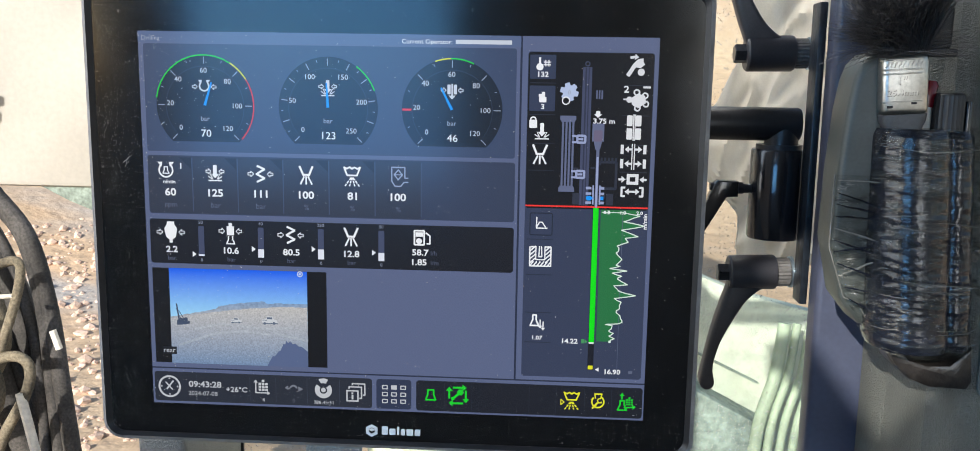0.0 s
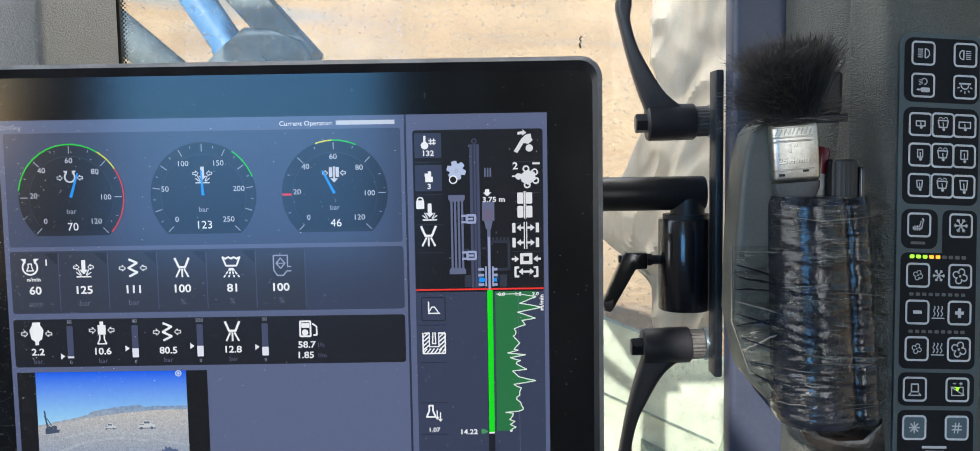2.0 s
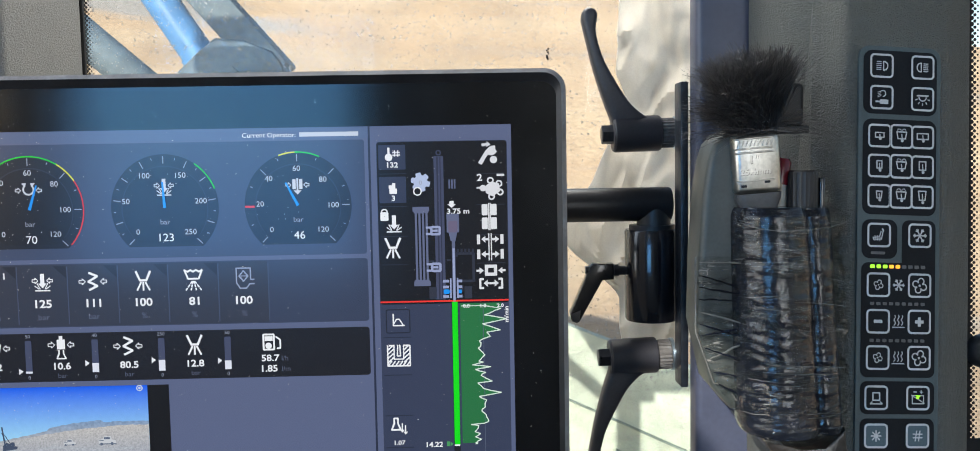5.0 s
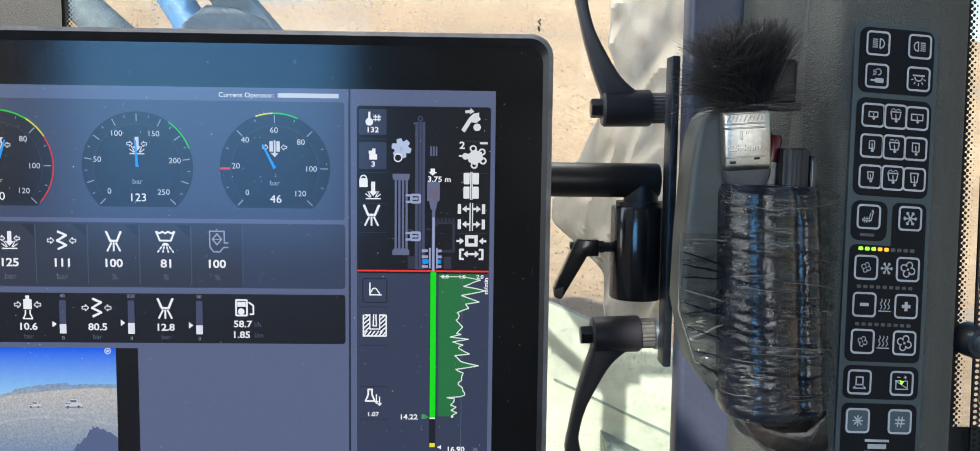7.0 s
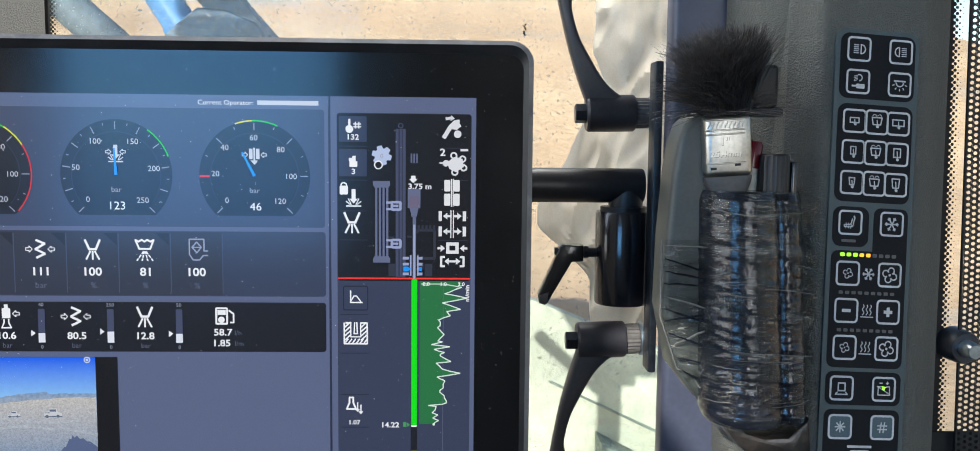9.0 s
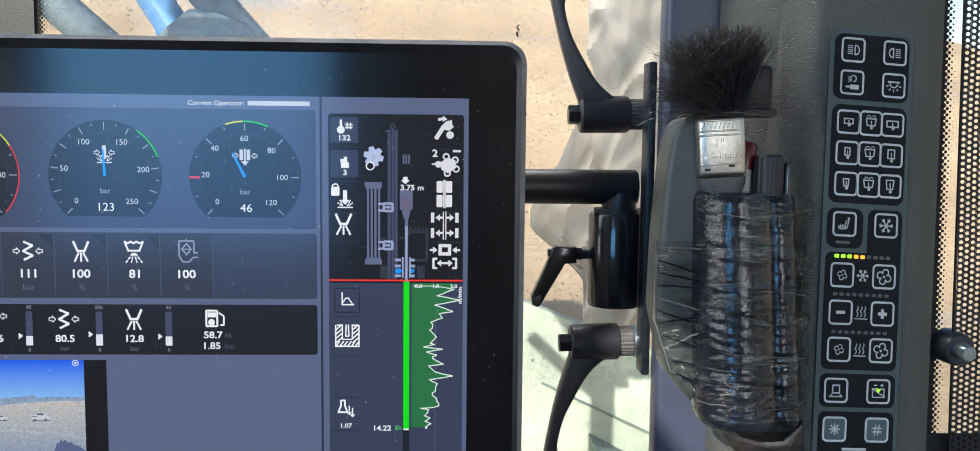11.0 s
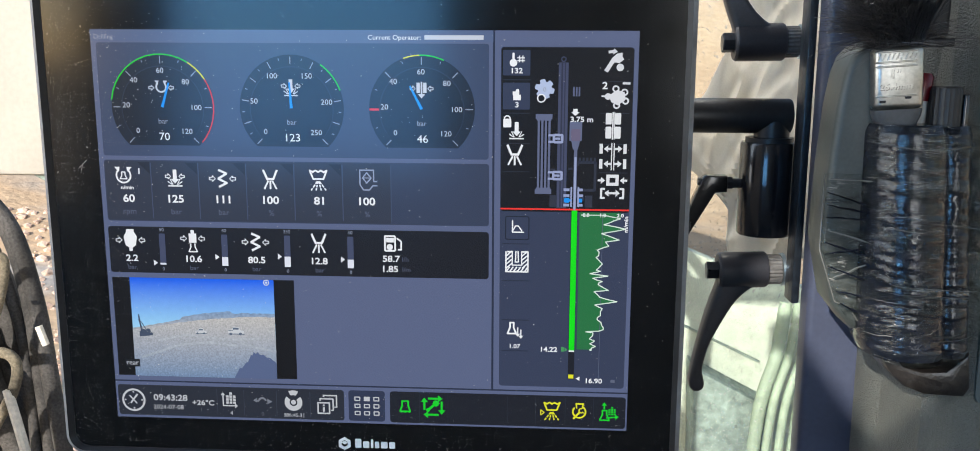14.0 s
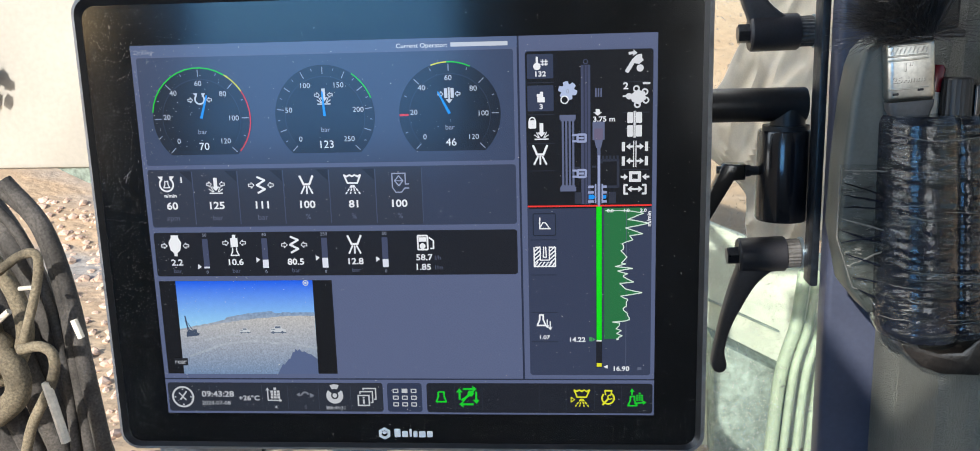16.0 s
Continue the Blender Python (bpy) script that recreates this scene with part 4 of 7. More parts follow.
# ---------------------------------------------------------------- clamp levers and monitor arm
def arc_points(cx, cz, r, a0, a1, n):
    return [(cx + r * math.cos(radians(a0 + (a1 - a0) * k / n)), cz + r * math.sin(radians(a0 + (a1 - a0) * k / n))) for k in range(n + 1)]


def build_lever(m):
    """An adjustable clamp lever, its hub's middle at the origin, the handle hanging down and out."""
    t = thing("clamp_lever", (0, 0, 0), "matt black adjustable clamp lever with a hex bolt and knurled collar", "lever", "clamp levers on the post")
    hub = bmesh.new()
    tube(hub, [(-0.0165, 0, 0), (-0.0150, 0, 0), (0.0165, 0, 0), (0.0178, 0, 0)], [0.0118, 0.0130, 0.0130, 0.0122], 32)
    part("hub", hub, M["lever"], t, "matt black cast hub")
    left = smooth_path([(-0.0150, 0, 0.0), (-0.0175, 0, -0.010), (-0.0225, 0, -0.024), (-0.0290, 0, -0.046), (-0.0345, 0, -0.070), (-0.0370, 0, -0.082)], 4)
    right = smooth_path([(-0.0265, 0, -0.080), (-0.0270, 0, -0.072), (-0.0225, 0, -0.055), (-0.0150, 0, -0.040), (-0.0050, 0, -0.0235), (0.0040, 0, -0.0145), (0.012, 0, -0.009), (0.010, 0, 0.0)], 4)
    tip = arc_points(-0.0312, -0.0850, 0.0056, 170, 370, 8)
    outline = [(p.x, p.z) for p in left] + tip + [(p.x, p.z) for p in right]
    part("handle", prism(outline, -0.0075, 0.0075, 0.0036, 4), M["lever"], t, "matt black curved handle")
    bolt = bmesh.new()
    tube(bolt, [(-0.0245, 0, 0), (-0.0238, 0, 0), (-0.015, 0, 0)], [0.0062, 0.0070, 0.0070], 6)
    part("bolt", bolt, M["bolt"], t, "black hexagon bolt head")
    col = bmesh.new()
    n = 48
    prof = [(0.0178, 0.0100), (0.0186, 0.0108), (0.0275, 0.0108), (0.0283, 0.0100)]
    rings = [[col.verts.new((x, (r - 0.0006 * (k % 2)) * math.cos(math.tau * k / n), (r - 0.0006 * (k % 2)) * math.sin(math.tau * k / n))) for k in range(n)] for x, r in prof]
    for a, b in zip(rings, rings[1:]):
        for k in range(n):
            col.faces.new((a[k], a[(k + 1) % n], b[(k + 1) % n], b[k]))
    col.faces.new(rings[0][::-1]), col.faces.new(rings[-1])
    bmesh.ops.recalc_face_normals(col, faces=col.faces)
    part("collar", col, M["knurl"], t, "grey knurled collar")
    part("washer", tube(bmesh.new(), [(0.0283, 0, 0), (0.0302, 0, 0)], 0.0118, 28), M["zinc"], t, "bright zinc washer")
    t.matrix_basis = m
    return t


lower = build_lever(pose(0.2445, 0.148, 1.1495, 0, -2, 0))
copy_thing(lower, pose(0.2490, 0.155, 1.3108, 180, -1, 0))


def build_arm():
    t = thing("pipe_stand", (0.2595, 0.15, 1.178), "black tubular monitor arm turning in an upright clamp cylinder", "monitor arm")
    pts = [(0.03, 0.06, 1.26), (0.06, 0.145, 1.26), (0.09, 0.15, 1.26), (0.2495, 0.15, 1.26)]
    bm = bmesh.new()
    tube(bm, smooth_path(pts[:3], 6) + [Vector(p) for p in ((0.18, 0.15, 1.26), (0.2718, 0.15, 1.26), (0.2732, 0.15, 1.26), (0.2736, 0.15, 1.26))], [0.0122] * 15 + [0.0116, 0.0104], 28)
    tube(bm, [(0.2612, 0.15, z) for z in (1.236, 1.250, 1.260)], [0.0122, 0.0122, 0.0116], 28)
    part("bent_tube", bm, M["tube"], t, "satin black bent tube")
    cyl = bmesh.new()
    tube(cyl, [(0.2595, 0.15, z) for z in (1.1760, 1.1775, 1.2405, 1.2420)], [0.0183, 0.0192, 0.0192, 0.0184], 40)
    part("clamp_cylinder", cyl, M["gloss_black"], t, "gloss black clamp cylinder")
    part("ring", tube(bmesh.new(), [(0.2600, 0.15, 1.2418), (0.2600, 0.15, 1.2452)], 0.0165, 36), M["tube"], t, "black ring")
    part("bracket", boxed(0.262, 0.2700, 0.135, 0.165, 1.182, 1.238, 0.001), M["tube"], t)
    part("screw", tube(bmesh.new(), [(0.231, 0.148, 1.2125), (0.245, 0.148, 1.2125)], 0.0035, 14), M["bolt"], t, "black threaded screw")
    part("nut", tube(bmesh.new(), [(0.2315, 0.148, 1.2125), (0.2350, 0.148, 1.2125)], 0.0047, 6), M["bolt"], t)
    small = part("small_lever", prism([(0.2135, 1.2160), (0.2165, 1.2185), (0.2310, 1.2180), (0.2312, 1.2065), (0.2230, 1.2060), (0.2065, 1.1770), (0.2045, 1.1752), (0.2005, 1.1765), (0.1995, 1.1825), (0.2120, 1.2110)], 0.1425, 0.1535, 0.0014, 3), M["gloss_black"], t, "black small clamp lever")
    part("lever_pad", prism([(0.2002, 1.1822), (0.2068, 1.1850), (0.2058, 1.1764), (0.2008, 1.1767)], 0.1413, 0.1428, 0.0005), M["lever"], small)
    part("screw_cap", tube(bmesh.new(), [(0.2110, 0.148, 1.2135), (0.2148, 0.148, 1.2135)], 0.0028, 12), M["bolt"], small)


build_arm()


# ---------------------------------------------------------------- the monitor
MON = thing("monitor", (0.0, 0.03, 1.062), "black flat machine monitor showing drilling gauges, mounted on an arm", "monitor")


def build_monitor_case():
    out = rounded(-0.1845, 0.1825, 1.0620, 1.3442, 0.0120, 8)
    mid = rounded(-0.1818, 0.1798, 1.0647, 1.3418, 0.0100, 8)
    inn = rounded(-0.1792, 0.1772, 1.0665, 1.3372, 0.0085, 8)
    part("rim", frame_ring(out, mid, 0.0000, -0.0022, 0.045), M["rim"], MON, "grey worn plastic rim")
    part("bevel", frame_ring(mid, inn, -0.0021, 0.0010), M["bevel"], MON, "dark bevelled inner edge")
    part("front_glass", prism(inn, 0.0012, 0.02), M["bezel"], MON, "dusty black glossy screen glass", smooth=False)
    part("mount", boxed(-0.05, 0.06, 0.045, 0.075, 1.20, 1.31, 0.004), M["tube"], MON, "black rear mount")


build_monitor_case()

# ---------------------------------------------------------------- what the display shows, in its own 1024 x 768 units
UI = Sheet((-0.152, 0.0010, 1.314), (1, 0, 0), (0, 0, -1), 0.304 / 1024)
STEP = 0.00016
L1, L2, L3, L4, L5, L6 = (STEP * k for k in range(1, 7))
WHITE, GREY, DIM = screen(236, 238, 242), screen(150, 156, 172), screen(92, 99, 120)
GREEN, YELLOW, RED, BLUE = screen(20, 205, 40), screen(222, 222, 40), screen(214, 48, 48), screen(20, 145, 240)

display = Draw(UI, 0).rect(0, 0, 1024, 768).done("display", screen(88, 98, 130), MON, "lit colour display with grey-blue panels")
top_bar = Draw(UI, L1).rect(0, 0, 759, 21).done("title_bar", screen(84, 98, 132), MON, "pale blue title bar")
words(UI, "Drilling", 8, 13, 8.5, GREY, top_bar, L3, align=0)
words(UI, "Current Operator:", 527, 13, 8.6, WHITE, top_bar, L3, align=0)
Draw(UI, L3).rect(632, 9, 741, 17).done("name_bar", screen(196, 202, 214), top_bar, "plain pale bar in place of a name")
pieces(UI, L1, "divider", screen(38, 45, 66), display, [strip(758, 0, 762, 689), strip(0, 689, 1024, 692)])

gauge_panel = Draw(UI, L1).rrect(10, 24, 751, 237, 5).done("gauge_panel", screen(58, 70, 98), MON, "dark blue gauge panel")


def gauge(cu, cv, top, marks, arcs, needle, reading, unit_icon):
    """A round dial cut flat at the bottom, with its scale, coloured arcs, needle and reading."""
    r = 99
    cut = math.degrees(math.asin(0.73))
    face = Draw(UI, L2)
    face.poly([(cu + r * math.cos(radians(a)), cv - r * math.sin(radians(a))) for a in np.linspace(-cut, 180 + cut, 60)])
    g = face.done("gauge", screen(26, 31, 42), MON, "round dark dial cut flat at the bottom")
    inner = Draw(UI, L3)
    inner.poly([(cu + 78 * math.cos(radians(a)), cv + 3 - 78 * math.sin(radians(a))) for a in np.linspace(-52, 232, 50)])
    inner.done("dial_face", screen(22, 26, 35), g)
    Draw(UI, L3).ring(cu, cv + 2, 80, 2, -40, 220).done("dial_ring", screen(42, 48, 62), g)
    for k, (text, angle, du, dv) in enumerate(marks):
        c, s = math.cos(radians(angle)), math.sin(radians(angle))
        Draw(UI, L4).line([(cu + c * 95, cv - s * 95), (cu + c * 82, cv - s * 82)], 1.7).done("tick", GREY, g)
        if k + 1 < len(marks):
            h = (angle + marks[k + 1][1]) / 2
            c, s = math.cos(radians(h)), math.sin(radians(h))
            Draw(UI, L4).line([(cu + c * 94, cv - s * 94), (cu + c * 90, cv - s * 90)], 1.3).done("tick", GREY, g)
        if text:
            words(UI, text, du, dv, 10, screen(196, 202, 214), g, L4, name="number")
    for a0, a1, m in arcs:
        Draw(UI, L4).ring(cu, cv, 100, 2.3, a0, a1).done("arc", m, g)
    a = radians(needle)
    n = Draw(UI, L6)
    c, s = math.cos(a), math.sin(a)
    n.poly([(cu + s * 2.8, cv + c * 2.8), (cu + c * 48 + s * 1.5, cv - s * 48 + c * 1.5), (cu + c * 48 - s * 1.5, cv - s * 48 - c * 1.5), (cu - s * 2.8, cv - c * 2.8)])
    n.done("needle", BLUE, g, "bright blue needle")
    words(UI, "bar", cu, cv + 26, 9.5, GREY, g, L4, name="unit")
    words(UI, reading, cu + 1, cv + 55, 14.5, WHITE, g, L4, name="reading")
    unit_icon(Draw(UI, L5).scaled(cu, cv - 38, 0.78), cu, cv - 38).done("icon", screen(200, 205, 216), g)


def side_arrows(d, u, v, gap, k=1.0):
    """Two hollow arrows pointing at what stands between them."""
    for s in (-1, 1):
        tip, tail = u + s * gap, u + s * (gap + 14 * k)
        mid = u + s * (gap + 7 * k)
        d.line([(tail, v - 3 * k), (mid, v - 3 * k), (mid, v - 7 * k), (tip, v), (mid, v + 7 * k), (mid, v + 3 * k), (tail, v + 3 * k), (tail, v - 3 * k)], 1.8)
    return d


def icon_turn(d, u, v):
    d.ring(u, v, 14, 4, -230, 50)
    d.poly([(u - 16, v - 15), (u - 5, v - 15), (u - 8, v - 5)]).poly([(u + 16, v - 15), (u + 5, v - 15), (u + 8, v - 5)])
    return side_arrows(d, u, v + 2, 18, 0.9)


def splash(d, u, v, k=1.0):
    d.rect(u - 4.5 * k, v - 20 * k, u + 4.5 * k, v + 2 * k)
    d.poly([(u - 10 * k, v + 2 * k), (u, v + 13 * k), (u + 10 * k, v + 2 * k)])
    for du in (-17, -12, 12, 17):
        d.line([(u + du * k, v + (2 if abs(du) < 15 else 8) * k), (u + du * 0.45 * k, v + 15 * k)], 2.2 * k)
    return d.rect(u - 17 * k, v + 17 * k, u + 17 * k, v + 20 * k)


def icon_splash(d, u, v):
    return side_arrows(splash(d, u, v), u, v - 4, 10, 0.9)


def icon_bit(d, u, v):
    d.poly([(u - 12, v - 14), (u - 4, v - 14), (u - 4, v + 10), (u - 12, v + 10)]).poly([(u + 4, v - 14), (u + 12, v - 14), (u + 12, v + 10), (u + 4, v + 10)])
    d.rect(u - 2, v - 16, u + 2, v + 14).poly([(u - 9, v + 13), (u + 9, v + 13), (u, v + 23)])
    return side_arrows(d, u, v, 15, 0.9)


def ring_marks(cu, cv, texts, spots):
    return [(t, 225 - 270 * k / (len(texts) - 1), cu + du, cv + dv) for k, (t, (du, dv)) in enumerate(zip(texts, spots))]


SPOTS = ((-50, 44), (-70, -4), (-53, -51), (-1, -69), (47, -48), (66, 0), (46, 45))
gauge(132, 144, 45, ring_marks(132, 144, ("0", "20", "40", "60", "80", "100", "120"), SPOTS),
      ((58, 172, GREEN), (32, 58, YELLOW), (-42, 32, RED)), 72, "70", icon_turn)
SPOTS2 = ((-51, 44), None, (-71, -13), None, (-35, -60), None, (31, -60), None, (67, -12), None, (46, 45))
t2 = ("0", "", "50", "", "100", "", "150", "", "200", "", "250")
gauge(380, 144, 45, [(a, 225 - 27 * k, 380 + (b or (0, 0))[0], 144 + (b or (0, 0))[1]) for k, (a, b) in enumerate(zip(t2, SPOTS2))],
      ((20, 55, GREEN),), 93, "123", icon_splash)
gauge(626, 144, 45, ring_marks(626, 144, ("0", "20", "40", "60", "80", "100", "120"), SPOTS),
      ((92, 110, YELLOW), (65, 92, GREEN)), 117, "46", icon_bit)
Draw(UI, L5).rect(528, 143, 546, 147).done("limit_mark", RED, gauge_panel, "short red limit mark")


# row of set values
set_panel = Draw(UI, L1).rrect(9, 245, 752, 364, 6).done("setting_panel", screen(52, 61, 84), MON, "dark row of set values")
Draw(UI, L2).rrect(11, 247, 566, 362, 5).done("setting_tiles", screen(48, 53, 68), set_panel)
pieces(UI, L3, "divider", screen(66, 76, 100), set_panel, [strip(7 + k * 93, 250, 9 + k * 93, 358) for k in range(1, 7)])
pieces(UI, L3, "corner_fold", screen(34, 38, 50), set_panel, [[(75 + k * 93, 249), (99 + k * 93, 249), (99 + k * 93, 272)] for k in range(5)])


def icon_zigzag(d, u, v):
    d.line([(u - 8, v - 20), (u + 10, v - 12), (u - 10, v), (u + 10, v + 10), (u - 8, v + 19)], 5)
    return side_arrows(d, u, v, 17, 1.0)


def icon_nozzle(d, u, v):
    d.line([(u - 16, v - 21), (u - 7, v)], 5).line([(u + 16, v - 21), (u + 7, v)], 5).rect(u - 8, v - 3, u + 8, v + 2)
    return d.line([(u - 5, v + 4), (u - 14, v + 22)], 4).line([(u, v + 4), (u, v + 22)], 4).line([(u + 5, v + 4), (u + 14, v + 22)], 4)


def icon_spray(d, u, v):
    d.line([(u - 20, v - 22), (u - 13, v - 18), (u - 6, v - 22), (u, v - 18), (u + 6, v - 22), (u + 13, v - 18), (u + 20, v - 22), (u + 12, v - 2), (u - 12, v - 2), (u - 20, v - 22)], 4)
    for du in (-0.8, -0.28, 0.28, 0.8):
        for a, b in ((4, 9), (12, 17), (20, 24)):
            d.line([(u + du * a * 0.9, v + a), (u + du * b * 0.9, v + b)], 3.2)
    return d


def icon_filter(d, u, v):
    d.line([(u - 16, v - 24), (u + 16, v - 24), (u + 16, v + 2), (u + 24, v + 2)], 3).line([(u - 16, v - 24), (u - 16, v + 10), (u - 8, v + 22), (u + 6, v + 22), (u + 14, v + 12), (u + 24, v + 12)], 3)
    return d.line([(u, v - 18), (u + 10, v - 6), (u, v + 6), (u - 10, v - 6), (u, v - 18)], 3).line([(u - 10, v - 6), (u + 10, v - 6)], 2)


def icon_rotate_drill(d, u, v):
    d.ring(u, v, 19, 4, -235, 55)
    d.poly([(u - 21, v - 20), (u - 8, v - 20), (u - 11, v - 8)]).poly([(u + 21, v - 20), (u + 8, v - 20), (u + 11, v - 8)])
    return d.line([(u - 4, v - 8), (u - 4, v), (u - 8, v + 8), (u + 8, v + 8), (u + 4, v), (u + 4, v - 8), (u - 4, v - 8)], 2.6)


for k, (value, unit, icon, m) in enumerate((("60", "rpm", icon_rotate_drill, WHITE), ("125", "bar", icon_splash, WHITE), ("111", "bar", icon_zigzag, WHITE),
                                            ("100", "%", icon_nozzle, WHITE), ("81", "%", icon_spray, WHITE), ("100", "%", icon_filter, screen(150, 158, 182)))):
    u = 55 + k * 93
    icon(Draw(UI, L4).scaled(u - (8 if k == 0 else 0), 275 if k == 0 else 279, 0.82), u - (8 if k == 0 else 0), 275 if k == 0 else 279).done("icon", m, set_panel)
    words(UI, value, u, 319, 14.5, WHITE, set_panel, L4, True, name="number")
    words(UI, unit, u, 344, 11, DIM, set_panel, L4, name="unit")
words(UI, "1", 78, 266, 11, WHITE, set_panel, L4, True, name="number")
words(UI, "n/min", 53, 298, 7, WHITE, set_panel, L4, True, name="unit")

# row of pressures with level bars
press_panel = Draw(UI, L1).rrect(8, 375, 752, 467, 6).done("pressure_panel", screen(23, 24, 30), MON, "near-black row of pressures and level bars")


def icon_pump(d, u, v):
    d.poly([(u - 9, v - 26), (u + 9, v - 26), (u + 9, v - 20), (u + 16, v - 8), (u + 12, v + 12), (u + 4, v + 18), (u + 4, v + 26), (u - 4, v + 26), (u - 4, v + 18), (u - 12, v + 12), (u - 16, v - 8), (u - 9, v - 20)])
    return side_arrows(d, u, v, 20, 1.0)


def icon_tool(d, u, v):
    d.rect(u - 9, v - 18, u + 9, v + 4).rect(u - 4, v - 26, u + 4, v - 18)
    d.line([(u - 5, v + 6), (u - 5, v + 14), (u - 10, v + 25), (u + 10, v + 25), (u + 5, v + 14), (u + 5, v + 6)], 3)
    return side_arrows(d, u, v - 6, 14, 1.0)


for k, (value, icon, full, level) in enumerate((("2.2", icon_pump, "50", 0.06), ("10.6", icon_tool, "40", 0.28), ("80.5", icon_zigzag, "250", 0.33), ("12.8", icon_nozzle, "50", 0.27))):
    u, b = 52 + k * 124, 115 + k * 123.5
    icon(Draw(UI, L4).scaled(u, 402, 0.84), u, 402).done("icon", WHITE, press_panel)
    words(UI, value, u + 1, 437, 12.5, WHITE, press_panel, L4, True, name="number")
    words(UI, "bar", u + 1, 455, 9, DIM, press_panel, L4, name="unit")
    bar = Draw(UI, L3).rrect(b - 6, 388, b + 6, 450, 2).done("level_bar", screen(66, 73, 100), press_panel, "upright level bar")
    Draw(UI, L4).rect(b - 6, 450 - 62 * level, b + 6, 450).done("level", screen(222, 226, 238), press_panel)
    Draw(UI, L4).poly([(b - 19, 450 - 62 * level - 6), (b - 11, 450 - 62 * level), (b - 19, 450 - 62 * level + 6)]).done("pointer", WHITE, press_panel)
    words(UI, full, b, 380, 6.5, GREY, press_panel, L4, name="number")
    words(UI, "0", b, 458, 6.5, GREY, press_panel, L4, name="number")
d = Draw(UI, L4).rring(551, 384, 574, 416, 3, 3.4).rect(555, 389, 570, 398).disc(562, 407, 6).line([(576, 390), (584, 396), (584, 412), (578, 412)], 3)
d.done("icon", WHITE, press_panel, "fuel pump symbol")
words(UI, "58.7", 548, 430, 12, WHITE, press_panel, L4, True, align=0, name="number")
words(UI, "l/h", 586, 431, 9, DIM, press_panel, L4, align=0, name="unit")
words(UI, "1.85", 548, 450, 12, WHITE, press_panel, L4, True, align=0, name="number")
words(UI, "l/m", 586, 451, 9, DIM, press_panel, L4, align=0, name="unit")


# picture of the rear camera
def ramp_screen(name, lo, hi, v0, v1, rough_noise=0.0, scale=900):
    """Lit colour that changes from the top row v0 to the row v1, with picture grain."""
    m = bpy.data.materials.new(name)
    m.use_nodes = True
    nt = m.node_tree
    p = nt.nodes["Principled BSDF"]
    p.inputs["Base Color"].default_value = (0.012, 0.012, 0.014, 1)
    p.inputs["Roughness"].default_value = 0.16
    tc, sep, mr, mix = (nt.nodes.new(k) for k in ("ShaderNodeTexCoord", "ShaderNodeSeparateXYZ", "ShaderNodeMapRange", "ShaderNodeMix"))
    nt.links.new(tc.outputs["Object"], sep.inputs[0]), nt.links.new(sep.outputs["Z"], mr.inputs["Value"])
    mr.inputs["From Min"].default_value, mr.inputs["From Max"].default_value = UI.at(0, v0, 0).z, UI.at(0, v1, 0).z
    mix.data_type = "RGBA"
    mix.inputs[6].default_value, mix.inputs[7].default_value = (*srgb(*lo), 1), (*srgb(*hi), 1)
    nt.links.new(mr.outputs[0], mix.inputs[0])
    n, nr, mul = nt.nodes.new("ShaderNodeTexNoise"), nt.nodes.new("ShaderNodeMapRange"), nt.nodes.new("ShaderNodeMix")
    n.inputs["Scale"].default_value, n.inputs["Detail"].default_value = scale, 6
    nt.links.new(tc.outputs["Object"], n.inputs["Vector"])
    nr.inputs["From Min"].default_value, nr.inputs["From Max"].default_value = 0.3, 0.7
    nr.inputs["To Min"].default_value, nr.inputs["To Max"].default_value = 1 - rough_noise, 1 + rough_noise
    nt.links.new(n.outputs[0], nr.inputs["Value"])
    mul.data_type, mul.blend_type = "RGBA", "MULTIPLY"
    mul.inputs[0].default_value = 1
    nt.links.new(mix.outputs[2], mul.inputs[6]), nt.links.new(nr.outputs[0], mul.inputs[7])
    nt.links.new(mul.outputs[2], p.inputs["Emission Color"])
    p.inputs["Emission Strength"].default_value = 2 ** -EXPO
    return m


feed = Draw(UI, L1).rect(9, 477, 372, 679).done("camera_view", screen(14, 13, 13), MON, "rear camera picture of a desert site under blue sky")
Draw(UI, L2).rect(44, 477, 332, 600).done("sky", ramp_screen("sky_picture", (18, 92, 232), (150, 205, 240), 478, 575, 0.03, 300), feed, "blue sky")
rng = random.Random(3)
far = [(44 + k * 6, 580 - 35 * math.sin(min(1.0, k / 40) * math.pi / 2) ** 1.15 - (5 if 16 < k < 34 else 0) + rng.uniform(-0.8, 0.8)) for k in range(49)]
Draw(UI, L3).poly(far + [(332, 640), (44, 640)]).done("hill_line", ramp_screen("hill_picture", (126, 152, 184), (160, 166, 174), 545, 575, 0.22, 520), feed, "hazy hills")
low = [(44 + k * 6, 583 - 31 * math.sin(min(1.0, k / 46) * math.pi / 2) + rng.uniform(-0.7, 0.7)) for k in range(49)]
Draw(UI, L4).poly(low + [(332, 679), (44, 679)]).done("ground_picture", ramp_screen("ground_picture", (186, 184, 182), (112, 136, 168), 555, 679, 0.22, 1300), feed, "grey-brown ground")
